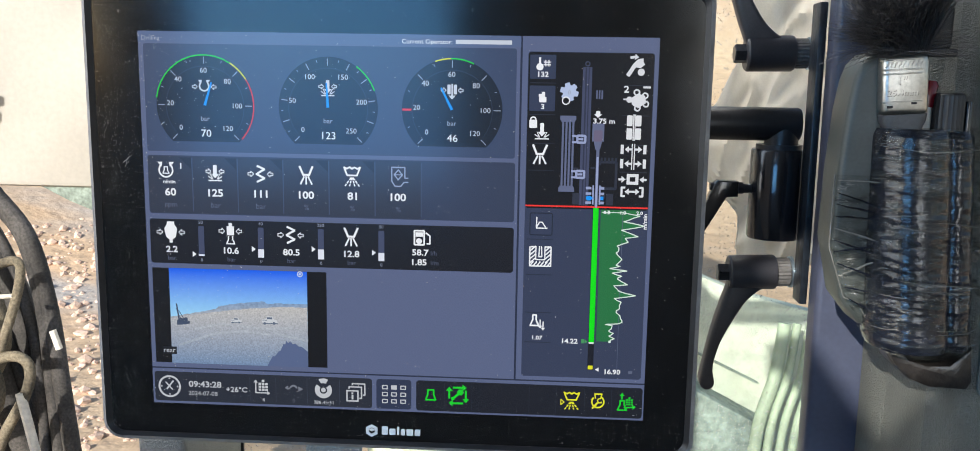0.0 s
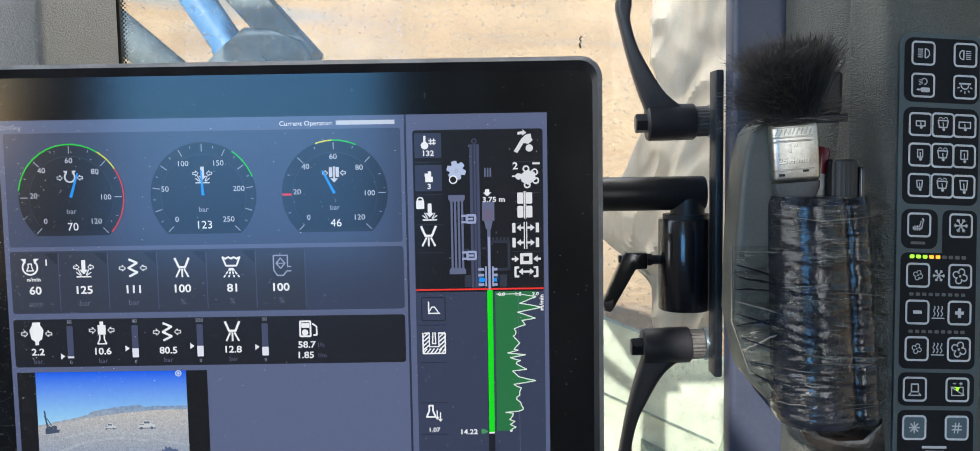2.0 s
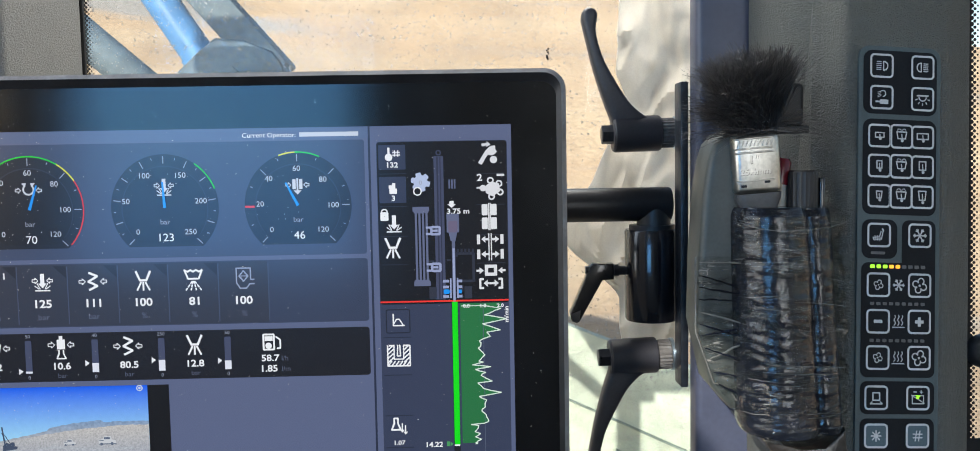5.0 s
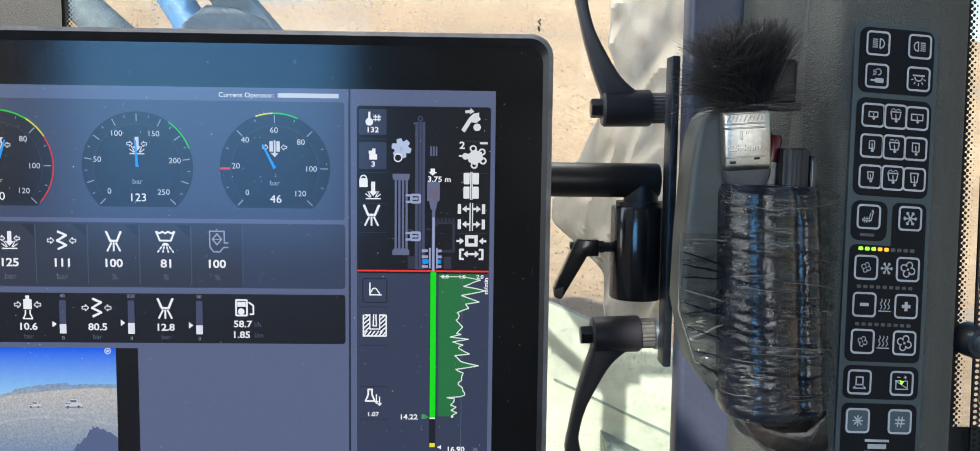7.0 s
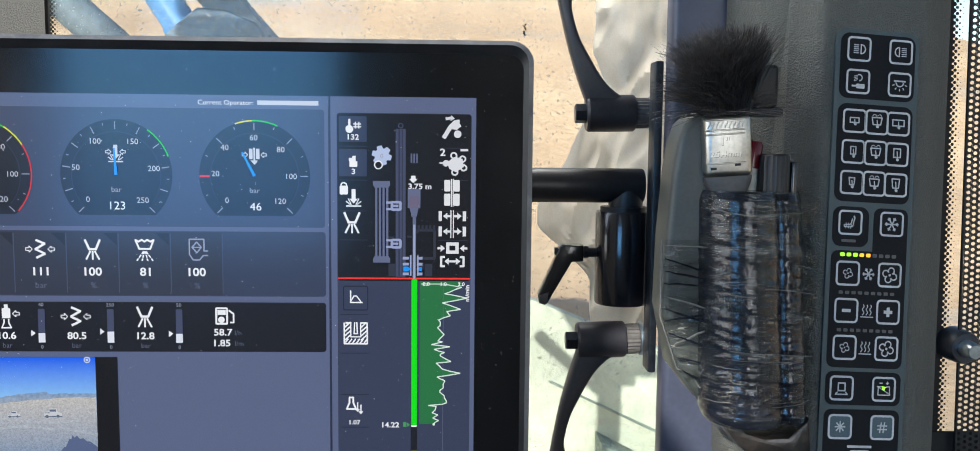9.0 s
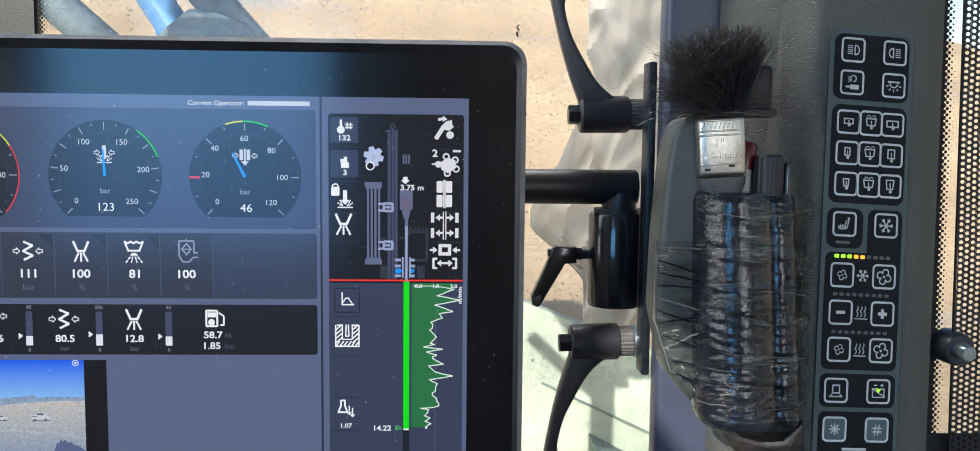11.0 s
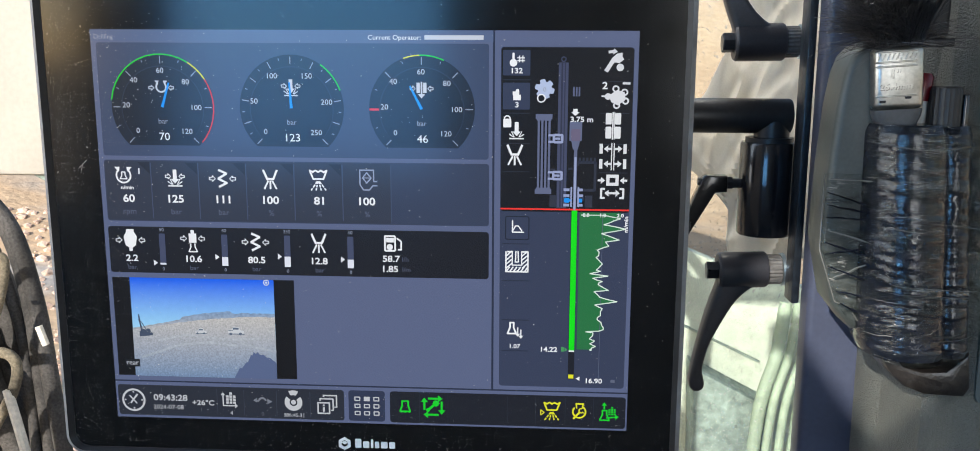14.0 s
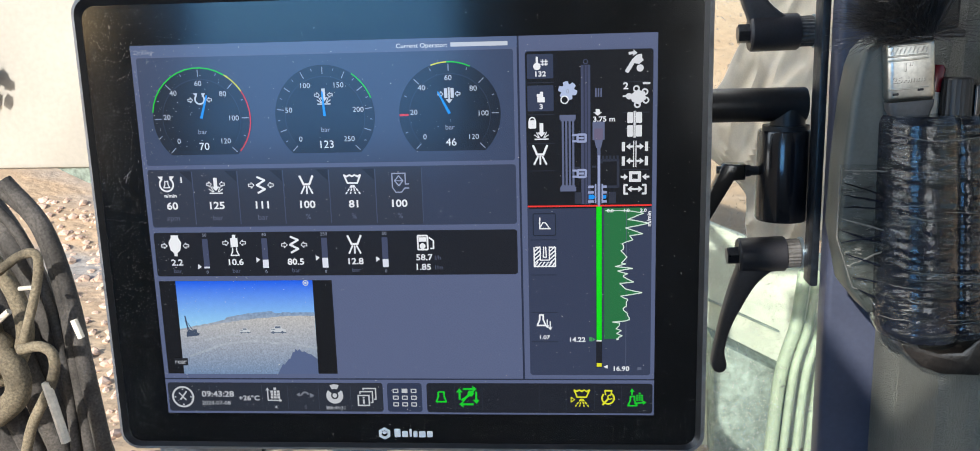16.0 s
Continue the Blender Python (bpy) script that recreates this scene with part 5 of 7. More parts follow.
Draw(UI, L5).poly([(246, 679), (258, 657), (262, 658), (271, 646), (275, 645), (281, 630), (285, 631), (287, 623), (291, 628), (295, 624), (300, 630), (307, 629), (313, 635), (320, 635), (332, 645), (332, 679)]).done("shade", screen(84, 98, 134), feed, "blue shade of the rig")
Draw(UI, L5).line([(316, 622), (332, 634)], 2).line([(314, 630), (332, 644)], 2).line([(318, 622), (318, 634)], 1.5).line([(326, 628), (326, 640)], 1.5).done("rail", screen(150, 164, 180), feed)
Draw(UI, L5).line([(58, 552), (63, 590)], 3).line([(62, 566), (74, 586)], 1.6).line([(57, 562), (66, 584)], 1.2).poly([(58, 587), (66, 581), (72, 584), (75, 580), (80, 581), (81, 588), (86, 589), (84, 594), (70, 596), (58, 597)]).done("far_rig", screen(66, 78, 100), feed)
for cu, cv, s in ((182, 584, 0.8), (252, 582, 1.15)):
    d = Draw(UI, L5).poly([(cu - 13 * s, cv + 5 * s), (cu - 13 * s, cv - 2 * s), (cu - 7 * s, cv - 3 * s), (cu - 3 * s, cv - 8 * s), (cu + 7 * s, cv - 8 * s), (cu + 9 * s, cv - 2 * s), (cu + 15 * s, cv - 1 * s), (cu + 15 * s, cv + 4 * s)])
    d.done("far_truck", screen(196, 200, 206), feed)
    Draw(UI, L6).rect(cu - 4 * s, cv - 6.5 * s, cu + 6 * s, cv - 3 * s).disc(cu - 8 * s, cv + 5 * s, 2.6 * s, 8).disc(cu + 9 * s, cv + 4.5 * s, 2.6 * s, 8).rect(cu - 12 * s, cv + 4 * s, cu + 16 * s, cv + 5.6 * s).rect(cu - 12 * s, cv - 1.6 * s, cu - 4 * s, cv - 0.4 * s).done("truck_dark", screen(92, 104, 124), feed)
for track in ([(96, 604), (150, 592), (240, 600), (300, 596)], [(60, 640), (140, 612), (200, 606), (255, 612)], [(260, 606), (296, 616), (332, 622)]):
    Draw(UI, L4 + 0.3 * (L5 - L4)).line(track, 4.5).done("wheel_track", ramp_screen("track_picture", (176, 180, 186), (150, 164, 180), 580, 660, 0.2, 700), feed)
Draw(UI, L5).rect(25, 644, 55, 660).done("caption_box", screen(30, 32, 36), feed)
words(UI, "rear", 40, 651, 10, screen(200, 204, 210), feed, L6)
Draw(UI, L6).ring(318, 482, 6, 2).disc(318, 482, 2.5).done("lens_symbol", screen(196, 206, 220), feed)

# side panel: the mast view above, the depth plot below
side = Draw(UI, L1).rrect(773, 29, 1016, 681, 6).done("side_panel", screen(52, 60, 84), MON, "side panel with mast drawing and depth plot")
Draw(UI, L2).rrect(774, 30, 1015, 334, 5).done("mast_view", screen(17, 17, 20), side, "near-black mast drawing")
Draw(UI, L3).rrect(777, 35, 827, 81, 2).rrect(777, 94, 827, 143, 2).done("counter_keys", screen(50, 58, 82), side, "slate counter keys")
d = Draw(UI, L4).disc(796, 58, 7).rect(794, 40, 798, 58).rect(806, 45, 808, 57).rect(812, 45, 814, 57).rect(803, 48, 817, 50).rect(803, 53, 817, 55)
d.done("icon", WHITE, side, "hole counter symbol")
d = Draw(UI, L4)
d.rect(795, 110, 801, 116).rect(796, 118, 810, 124).rect(801, 106, 807, 124).rect(796, 116, 810, 126).done("icon", WHITE, side)
words(UI, "132", 803, 72, 9.5, WHITE, side, L4, True, name="number")
words(UI, "3", 803, 134, 9.5, WHITE, side, L4, True, name="number")
d = Draw(UI, L4)
splash(d, 803, 182, 0.8)
d.rring(778, 160, 793, 176, 2, 7.3).ring(785.5, 160, 6.5, 2.5, 0, 180)
d.done("icon", WHITE, side, "locked feed symbol")
icon_nozzle(Draw(UI, L4).scaled(800, 227, 0.85), 800, 227).done("icon", WHITE, side)
pieces(UI, L3, "divider", screen(44, 47, 58), side, [strip(778, v, 828, v + 1.5) for v in (88, 149, 205, 258)] + [strip(957, v, 1010, v + 1.5) for v in (90, 148, 205, 258)])
# mast, rod rack, drill string
SLATE, SLATE2, PALE = screen(66, 72, 98), screen(96, 104, 134), screen(150, 160, 196)
Draw(UI, L3).rect(879, 57, 897, 326).ring(888, 51, 5, 2).done("mast", SLATE, side, "slate mast")
Draw(UI, L4).rect(884, 58, 887, 325).rect(890, 58, 892, 325).done("mast_rail", screen(46, 50, 72), side)
d = Draw(UI, L4).rect(838, 151, 869, 160).rect(840, 160, 867, 163).rect(838, 291, 869, 300).rect(840, 288, 867, 291)
for k in range(4):
    d.rect(842 + k * 6.6, 163, 846 + k * 6.6, 288)
d.done("rod_rack", SLATE2, side, "rack of upright rods")
d = Draw(UI, L5)
for v in (196, 265):
    d.rring(870, v - 9, 890, v + 9, 4, 4.5).rect(862, v - 8, 872, v - 4).rect(862, v + 4, 872, v + 8).rect(872, v - 2, 884, v + 2)
d.done("grippers", PALE, side)
d = Draw(UI, L3).line([(918, 245), (918, 240), (950, 240), (950, 292), (918, 292)], 5)
for k in range(5):
    d.rect(919 + k * 7, 231, 923 + k * 7, 240)
d.rect(866, 252, 876, 256).rect(900, 250, 908, 254).rect(866, 302, 880, 325).rect(932, 302, 946, 325).rect(921, 300, 930, 312).done("frame_outline", screen(46, 50, 64), side)
Draw(UI, L4).rect(901, 165, 924, 200).poly([(904, 198), (921, 198), (917, 216), (908, 216)]).rect(910, 214, 916, 332).done("drill_rod", SLATE2, side, "slate drill rod and rotation head")
Draw(UI, L5).rrect(904, 178, 921, 200, 3).done("head_cover", screen(104, 96, 122), side)
Draw(UI, L5).rect(911, 230, 915, 330).done("rod_light", PALE, side)
d = Draw(UI, L5)
for v in (289, 300, 318):
    d.rect(892, v, 903, v + 5).rect(921, v, 928, v + 5)
d.rect(905, 286, 908, 324).rect(918, 286, 921, 324)
d.done("clamp_symbol", PALE, side)
Draw(UI, L5).rrect(893, 307, 904, 316, 3).rect(904, 310, 907, 313).rect(921, 308, 927, 315).done("active_clamp", BLUE, side)
gear = []
for k in range(36):
    a = math.tau * k / 36
    r = 18 if k % 6 in (0, 1, 2, 3) else 13
    gear.append((854 + r * math.cos(a), 105 + r * math.sin(a)))
Draw(UI, L4).poly(gear).done("carousel", screen(176, 190, 222), side, "pale carousel wheel")
Draw(UI, L5).disc(848, 122, 8).done("carousel_slot", screen(17, 17, 20), side)
Draw(UI, L6).ring(848, 122, 8, 2.2).done("slot_ring", WHITE, side)
words(UI, "0", 854, 106, 8, GREY, side, L5, name="number")
Draw(UI, L4).rect(906, 101, 909, 118).rect(911, 101, 914, 118).rect(916, 101, 919, 118).done("spring", SLATE2, side)
Draw(UI, L6).poly([(907, 141), (915, 141), (915, 147), (919, 147), (911, 154), (903, 147), (907, 147)]).done("down_arrow", WHITE, side)
words(UI, "3.75 m", 923, 160, 9.5, WHITE, side, L6, True, name="number")
# right column of symbols
d = Draw(UI, L4).scaled(983, 56, 0.85).line([(963, 74), (978, 50)], 9).poly([(974, 48), (984, 38), (996, 36), (996, 44), (1000, 50), (990, 58), (978, 56)]).disc(992, 67, 8).poly([(966, 32), (978, 30), (977, 26), (986, 34), (976, 40), (977, 36), (967, 38)])
d.done("icon", screen(214, 216, 222), side, "loader arm symbol")
d = Draw(UI, L4).poly([(972, 116), (986, 106), (1000, 110), (1002, 124), (988, 134), (976, 128)])
for u, v in ((984, 104), (1000, 110), (1002, 126), (986, 134)):
    d.ring(u, v, 6.5, 3)
d.disc(970, 118, 6).rect(958, 116, 968, 119).rect(996, 92, 1010, 96)
d.done("icon", screen(214, 216, 222), side, "carousel symbol")
words(UI, "2", 964, 98, 12.5, WHITE, side, L4, True, name="number")
d = Draw(UI, L4)
for u in (967, 984):
    d.rrect(u, 148, u + 11, 169, 2).rrect(u, 173, u + 11, 195, 2)
d.rect(979, 146, 981.5, 197).rect(982.5, 146, 984, 197)
d.done("icon", screen(222, 224, 228), side, "closed clamp symbol")
d = Draw(UI, L4)
for v in (214, 242):
    d.rect(957, v - 9, 963, v + 9).rect(1001, v - 9, 1007, v + 9).arrow(978, v, 965, v, 4, 8).arrow(986, v, 999, v, 4, 8)
d.rect(978.5, 203, 980.5, 254).rect(983, 203, 985, 254)
d.done("icon", screen(222, 224, 228), side, "opening clamp symbol")
d = Draw(UI, L4)
d.rring(971, 262, 994, 283, 1, 6).arrow(956, 273, 969, 273, 4, 8).arrow(1009, 273, 996, 273, 4, 8)
d.done("icon", screen(222, 224, 228), side, "pressing clamp symbol")
d = Draw(UI, L4)
d.line([(968, 289), (962, 289), (962, 306), (968, 306)], 4).line([(997, 289), (1003, 289), (1003, 306), (997, 306)], 4).arrow(983, 297, 968, 297, 4, 8).arrow(982, 297, 997, 297, 4, 8)
d.done("icon", screen(222, 224, 228), side, "spreading clamp symbol")
Draw(UI, L5).rect(774, 327.5, 1015, 330.5).done("surface_line", screen(232, 52, 44), side, "thin red ground line")
# depth plot
Draw(UI, L4).rect(908, 331, 918.5, 606).done("hole_bar", screen(8, 220, 12), side, "bright green depth bar")
Draw(UI, L3).rect(907, 331, 919, 664).done("hole_track", screen(24, 26, 34), side)
Draw(UI, L5).rect(908, 605, 918, 608).done("bit_mark", WHITE, side)
Draw(UI, L5).rect(908, 654, 918, 662).done("target_mark", YELLOW, side)
Draw(UI, L5).poly([(922, 662), (930, 658), (930, 666)]).done("target_pointer", WHITE, side)
bends = ((1000, 345), (980, 353), (969, 357), (987, 360), (1010, 365), (965, 374), (998, 386), (973, 390), (979, 398), (958, 406), (961, 414), (956, 420),
         (968, 433), (957, 445), (965, 447), (945, 452), (979, 456), (950, 461), (969, 467), (961, 473), (981, 484), (954, 487), (965, 498), (998, 506),
         (956, 513), (970, 520), (967, 534), (961, 542), (970, 554), (973, 562), (965, 565), (940, 567), (954, 569), (947, 581), (957, 585), (948, 591), (959, 596), (950, 603))
rng = random.Random(21)
curve = []
for (u0, v0), (u1, v1) in zip(bends, bends[1:]):
    curve.append((u0, v0))
    if v1 - v0 > 5:
        curve.append(((u0 + u1) / 2 + rng.uniform(-3, 3), (v0 + v1) / 2))
curve.append(bends[-1])
Draw(UI, L3).poly([(923, 334)] + [(923, 603)] + curve[::-1] + [(1000, 334)]).done("plot_area", screen(36, 110, 62), side, "green depth plot")
Draw(UI, L5).line(curve, 2.0).line([(926, 339), (967, 339), (984, 342), (1000, 345)], 1.6).disc(950, 603, 2.6, 10).done("plot_line", screen(214, 232, 220), side, "jagged white plot line")
Draw(UI, L4).rect(966, 334, 967, 672).done("plot_grid", screen(86, 96, 116), side)
for text, u in (("0.0", 935), ("1.0", 967), ("2.0", 999)):
    words(UI, text, u, 339, 6.5, WHITE, side, L6, True, name="number")
words(UI, "14.22", 870, 604, 9.5, WHITE, side, L4, True, name="number")
Draw(UI, L4).rect(893, 599, 899, 608).poly([(900, 600), (906, 604), (900, 608)]).done("unit_mark", screen(70, 150, 90), side)
words(UI, "16.90", 958, 666, 9.5, WHITE, side, L4, True, name="number")
Draw(UI, L4).rect(990, 663, 998, 669).done("unit_mark", DIM, side)
pieces(UI, L3, "divider", screen(36, 42, 58), side, [strip(778, v, 830, v + 1.5) for v in (396, 468, 546, 608)])
Draw(UI, L3).rring(783, 343, 829, 389, 4, 2).done("plot_key", screen(30, 36, 50), side)
d = Draw(UI, L4).line([(797, 352), (797, 374), (818, 374)], 2.5).line([(797, 372), (803, 362), (808, 362), (815, 372)], 2.2)
d.done("icon", WHITE, side, "plot symbol")
d = Draw(UI, L4).line([(788, 412), (797, 412)], 3).line([(815, 412), (824, 412)], 3)
for k in range(6):
    d.line([(786 + k * 7, 450), (786 + k * 7 + 6, 442)], 2.6)
for k in range(4):
    d.line([(786, 420 + k * 8), (796, 411 + k * 8)], 2.6).line([(816, 420 + k * 8), (826, 411 + k * 8)], 2.6)
d.line([(785, 412), (785, 451), (827, 451), (827, 412)], 2.6).line([(797, 411), (797, 438), (815, 438), (815, 411)], 2.2).line([(804, 411), (803, 432), (809, 432), (808, 411)], 2.4)
d.done("icon", WHITE, side, "drill hole symbol")
d = Draw(UI, L4).line([(794, 552), (794, 562), (789, 574), (806, 574), (801, 562), (801, 552), (794, 552)], 3.2).arrow(809, 562, 809, 580, 2.2, 6).arrow(815, 566, 815, 584, 2.2, 6)
d.done("icon", WHITE, side, "drill bit symbol")
words(UI, "1.07", 804, 599, 8, WHITE, side, L4, True, name="number")
md = Sheet(UI.at(1010, 356, 0), (0, 0, 1), (1, 0, 0), UI.unit)
md.out = UI.out
words(md, "m/min", 0, 0, 7.5, WHITE, side, L6, True, name="unit")

# bottom bar
bar1 = Draw(UI, L1).rrect(4, 699, 465, 763, 6).done("status_bar", screen(38, 42, 52), MON, "dark status bar")
bar2 = Draw(UI, L1).rrect(474, 699, 547, 763, 6).done("menu_key", screen(44, 52, 76), MON, "slate menu key")
bar3 = Draw(UI, L1).rrect(557, 699, 1021, 764, 6).done("warning_bar", screen(25, 27, 35), MON, "dark bar of green and yellow symbols")
LIGHT = screen(190, 193, 198)
d = Draw(UI, L3).ring(36, 731, 24, 4).line([(30, 737), (44, 719)], 3.4).line([(28, 722), (42, 738)], 2.8)
for a in range(0, 360, 90):
    d.disc(36 + 17 * math.cos(radians(a)), 731 + 17 * math.sin(radians(a)), 1.8, 8)
d.done("icon", LIGHT, bar1, "clock symbol")
words(UI, "09:43:28", 112, 724, 12.5, LIGHT, bar1, L3, True, name="number")
words(UI, "2024-07-08", 107, 744, 9, LIGHT, bar1, L3, name="number")
words(UI, "+26°C", 179, 733, 10.5, LIGHT, bar1, L3, True, name="number")
d = Draw(UI, L3).arrow(220, 738, 220, 710, 2.6, 6).arrow(220, 738, 250, 738, 2.6, 6)
for k, h in enumerate((3, 4, 3)):
    for j in range(h):
        d.rect(226 + k * 7, 729 - j * 6.4, 231.5 + k * 7, 734 - j * 6.4)
d.done("icon", LIGHT, bar1)
words(UI, "4", 236, 753, 8, LIGHT, bar1, L3, name="number")
Draw(UI, L3).ring(300, 727, 9, 4, 10, 170).poly([(281, 725), (289, 720), (289, 730)]).poly([(320, 727), (310, 721), (310, 733)]).rect(289, 725, 293, 728).done("icon", screen(118, 122, 132), bar1)
words(UI, "0", 300, 753, 8, screen(90, 94, 104), bar1, L3, name="number")
Draw(UI, L3).ring(363, 727, 18, 10, 140, 400).ring(363, 722, 20, 10, 60, 120).disc(363, 727, 5).done("icon", LIGHT, bar1, "hour counter symbol")
words(UI, "386:45:31", 363, 754, 7.5, LIGHT, bar1, L3, name="number")
d = Draw(UI, L3).rring(411, 725, 437, 750, 1, 3).line([(417, 722), (417, 718), (443, 718), (443, 742), (439, 742)], 2.8).line([(424, 714), (424, 711), (450, 711), (450, 735), (446, 735)], 2.8).rect(422, 735, 426, 745).rect(422, 730, 426, 733)
d.done("icon", LIGHT, bar1, "stacked pages symbol")
d = Draw(UI, L3)
for i in range(3):
    for j in range(3):
        u, v = 492 + i * 19, 716 + j * 15
        if (i, j) == (1, 0):
            d.rect(u - 6, v - 4.6, u + 6, v + 4.6)
        else:
            d.rring(u - 6, v - 4.6, u + 6, v + 4.6, 1.5, 2.2)
d.done("icon", LIGHT, bar2, "grid of nine small boxes")
pieces(UI, L2, "divider", screen(56, 60, 72), bar1, [strip(u, 704, u + 1.2, 758) for u in (94, 207, 262, 328, 396)])
pieces(UI, L2, "divider", screen(40, 44, 54), bar3, [strip(u, 703, u + 1.2, 760) for u in (615, 672, 790, 845, 903, 958)])
Draw(UI, L3).scaled(587, 729, 0.82).line([(580, 716), (580, 728), (575, 742), (600, 742), (595, 728), (595, 716), (580, 716)], 4).line([(577, 744), (582, 741), (587, 744), (593, 741), (598, 744)], 3).done("icon", GREEN, bar3, "green drill bit symbol")
Draw(UI, L3).scaled(643, 728, 0.82).arrow(622, 736, 622, 706, 5, 11).arrow(632, 708, 666, 708, 5, 11).arrow(664, 716, 664, 748, 5, 11).arrow(656, 749, 620, 749, 5, 11).line([(630, 738), (648, 722)], 6).disc(650, 720, 8, 10).disc(631, 737, 5, 10).done("icon", GREEN, bar3, "green arm symbol with arrows")
icon_spray(Draw(UI, L3).scaled(876, 730, 0.78), 878, 730).line([(850, 728), (859, 735), (850, 742), (850, 728)], 2.4).done("icon", YELLOW, bar3, "yellow spray symbol")
Draw(UI, L3).scaled(931, 729, 0.82).ring(931, 731, 17, 4, -225, 60).rect(922, 709, 942, 713).line([(923, 711), (925, 722)], 3).line([(940, 711), (938, 722)], 3).line([(918, 748), (932, 732)], 5).ring(936, 728, 7, 3, 60, 330).done("icon", YELLOW, bar3, "yellow wrench symbol")
d = Draw(UI, L3).scaled(988, 729, 0.84).line([(974, 726), (974, 736), (968, 750), (990, 750), (984, 736), (984, 726), (974, 726)], 3.6).arrow(978, 722, 978, 706, 3.4, 8).arrow(984, 744, 1012, 741, 3.4, 8)
for k, h in enumerate((3, 4, 3)):
    for j in range(h):
        d.rect(988 + k * 6, 733 - j * 5.5, 992.5 + k * 6, 737 - j * 5.5)
d.done("icon", GREEN, bar3, "green pattern symbol")

# maker's mark on the lower bezel: a small cube and plain bars
d = Draw(UI, L1)
hexa = [(464 + 14 * math.sin(math.tau * k / 6), 812 - 14 * math.cos(math.tau * k / 6)) for k in range(6)]
inner_hex = [(464 + 7 * math.sin(math.tau * k / 6), 812 - 7 * math.cos(math.tau * k / 6)) for k in range(6)]
for k in range(6):
    j = (k + 1) % 6
    d.poly([hexa[k], hexa[j], inner_hex[j], inner_hex[k]])
d.poly([(457, 810), (464, 806), (471, 810), (464, 814)])
d.done("maker_mark", M["logo"], MON, "white hexagon mark beside plain bars")
for k, (wide, high) in enumerate(((13, 19), (13, 14), (5, 19), (9, 14), (14, 14), (12, 14))):
    left = 485 + sum((13, 13, 5, 9, 14, 12)[:k]) + 3 * k
    Draw(UI, L1).rrect(left, 820 - high, left + wide, 820, 2.4).done("mark_bar", M["logo"], MON)


# dust on the glass, thickest at its left and lower borders
def build_dust():
    rng = random.Random(8)
    bm = bmesh.new()
    n = 0
    while n < 8500:
        u, v = rng.uniform(-88, 1108), rng.uniform(-70, 825)
        near = max(math.exp(-max(u + 60, 0) / 70), 0.45 * math.exp(-max(800 - v, 0) / 55), 0.03)
        if rng.random() > near:
            continue
        r = 0.00004 + 0.00019 * rng.random() ** 5
        c = UI.at(u, v, 0.00125)
        k = rng.uniform(0.6, 1.6)
        a0 = rng.uniform(0, 3)
        bm.faces.new([bm.verts.new(c + UI.r * (r * k * math.cos(a0 + a)) + UI.d * (r * math.sin(a0 + a))) for a in (0, 1.1, 2.3, 3.6, 4.9)])
        n += 1
    for (u0, v0), (u1, v1) in (((-40, 262), (-22, 246)), ((-36, 270), (-30, 252))):
        p, q = UI.at(u0, v0, 0.00125), UI.at(u1, v1, 0.00125)
        w = UI.r * 0.00006 + UI.d * 0.00004
        bm.faces.new([bm.verts.new(x) for x in (p - w, q - w, q + w, p + w)])
    bmesh.ops.recalc_face_normals(bm, faces=bm.faces)
    part("dust", bm, M["dust"], MON, "pale dust specks on the glass", smooth=False, kind="stuff")


build_dust()


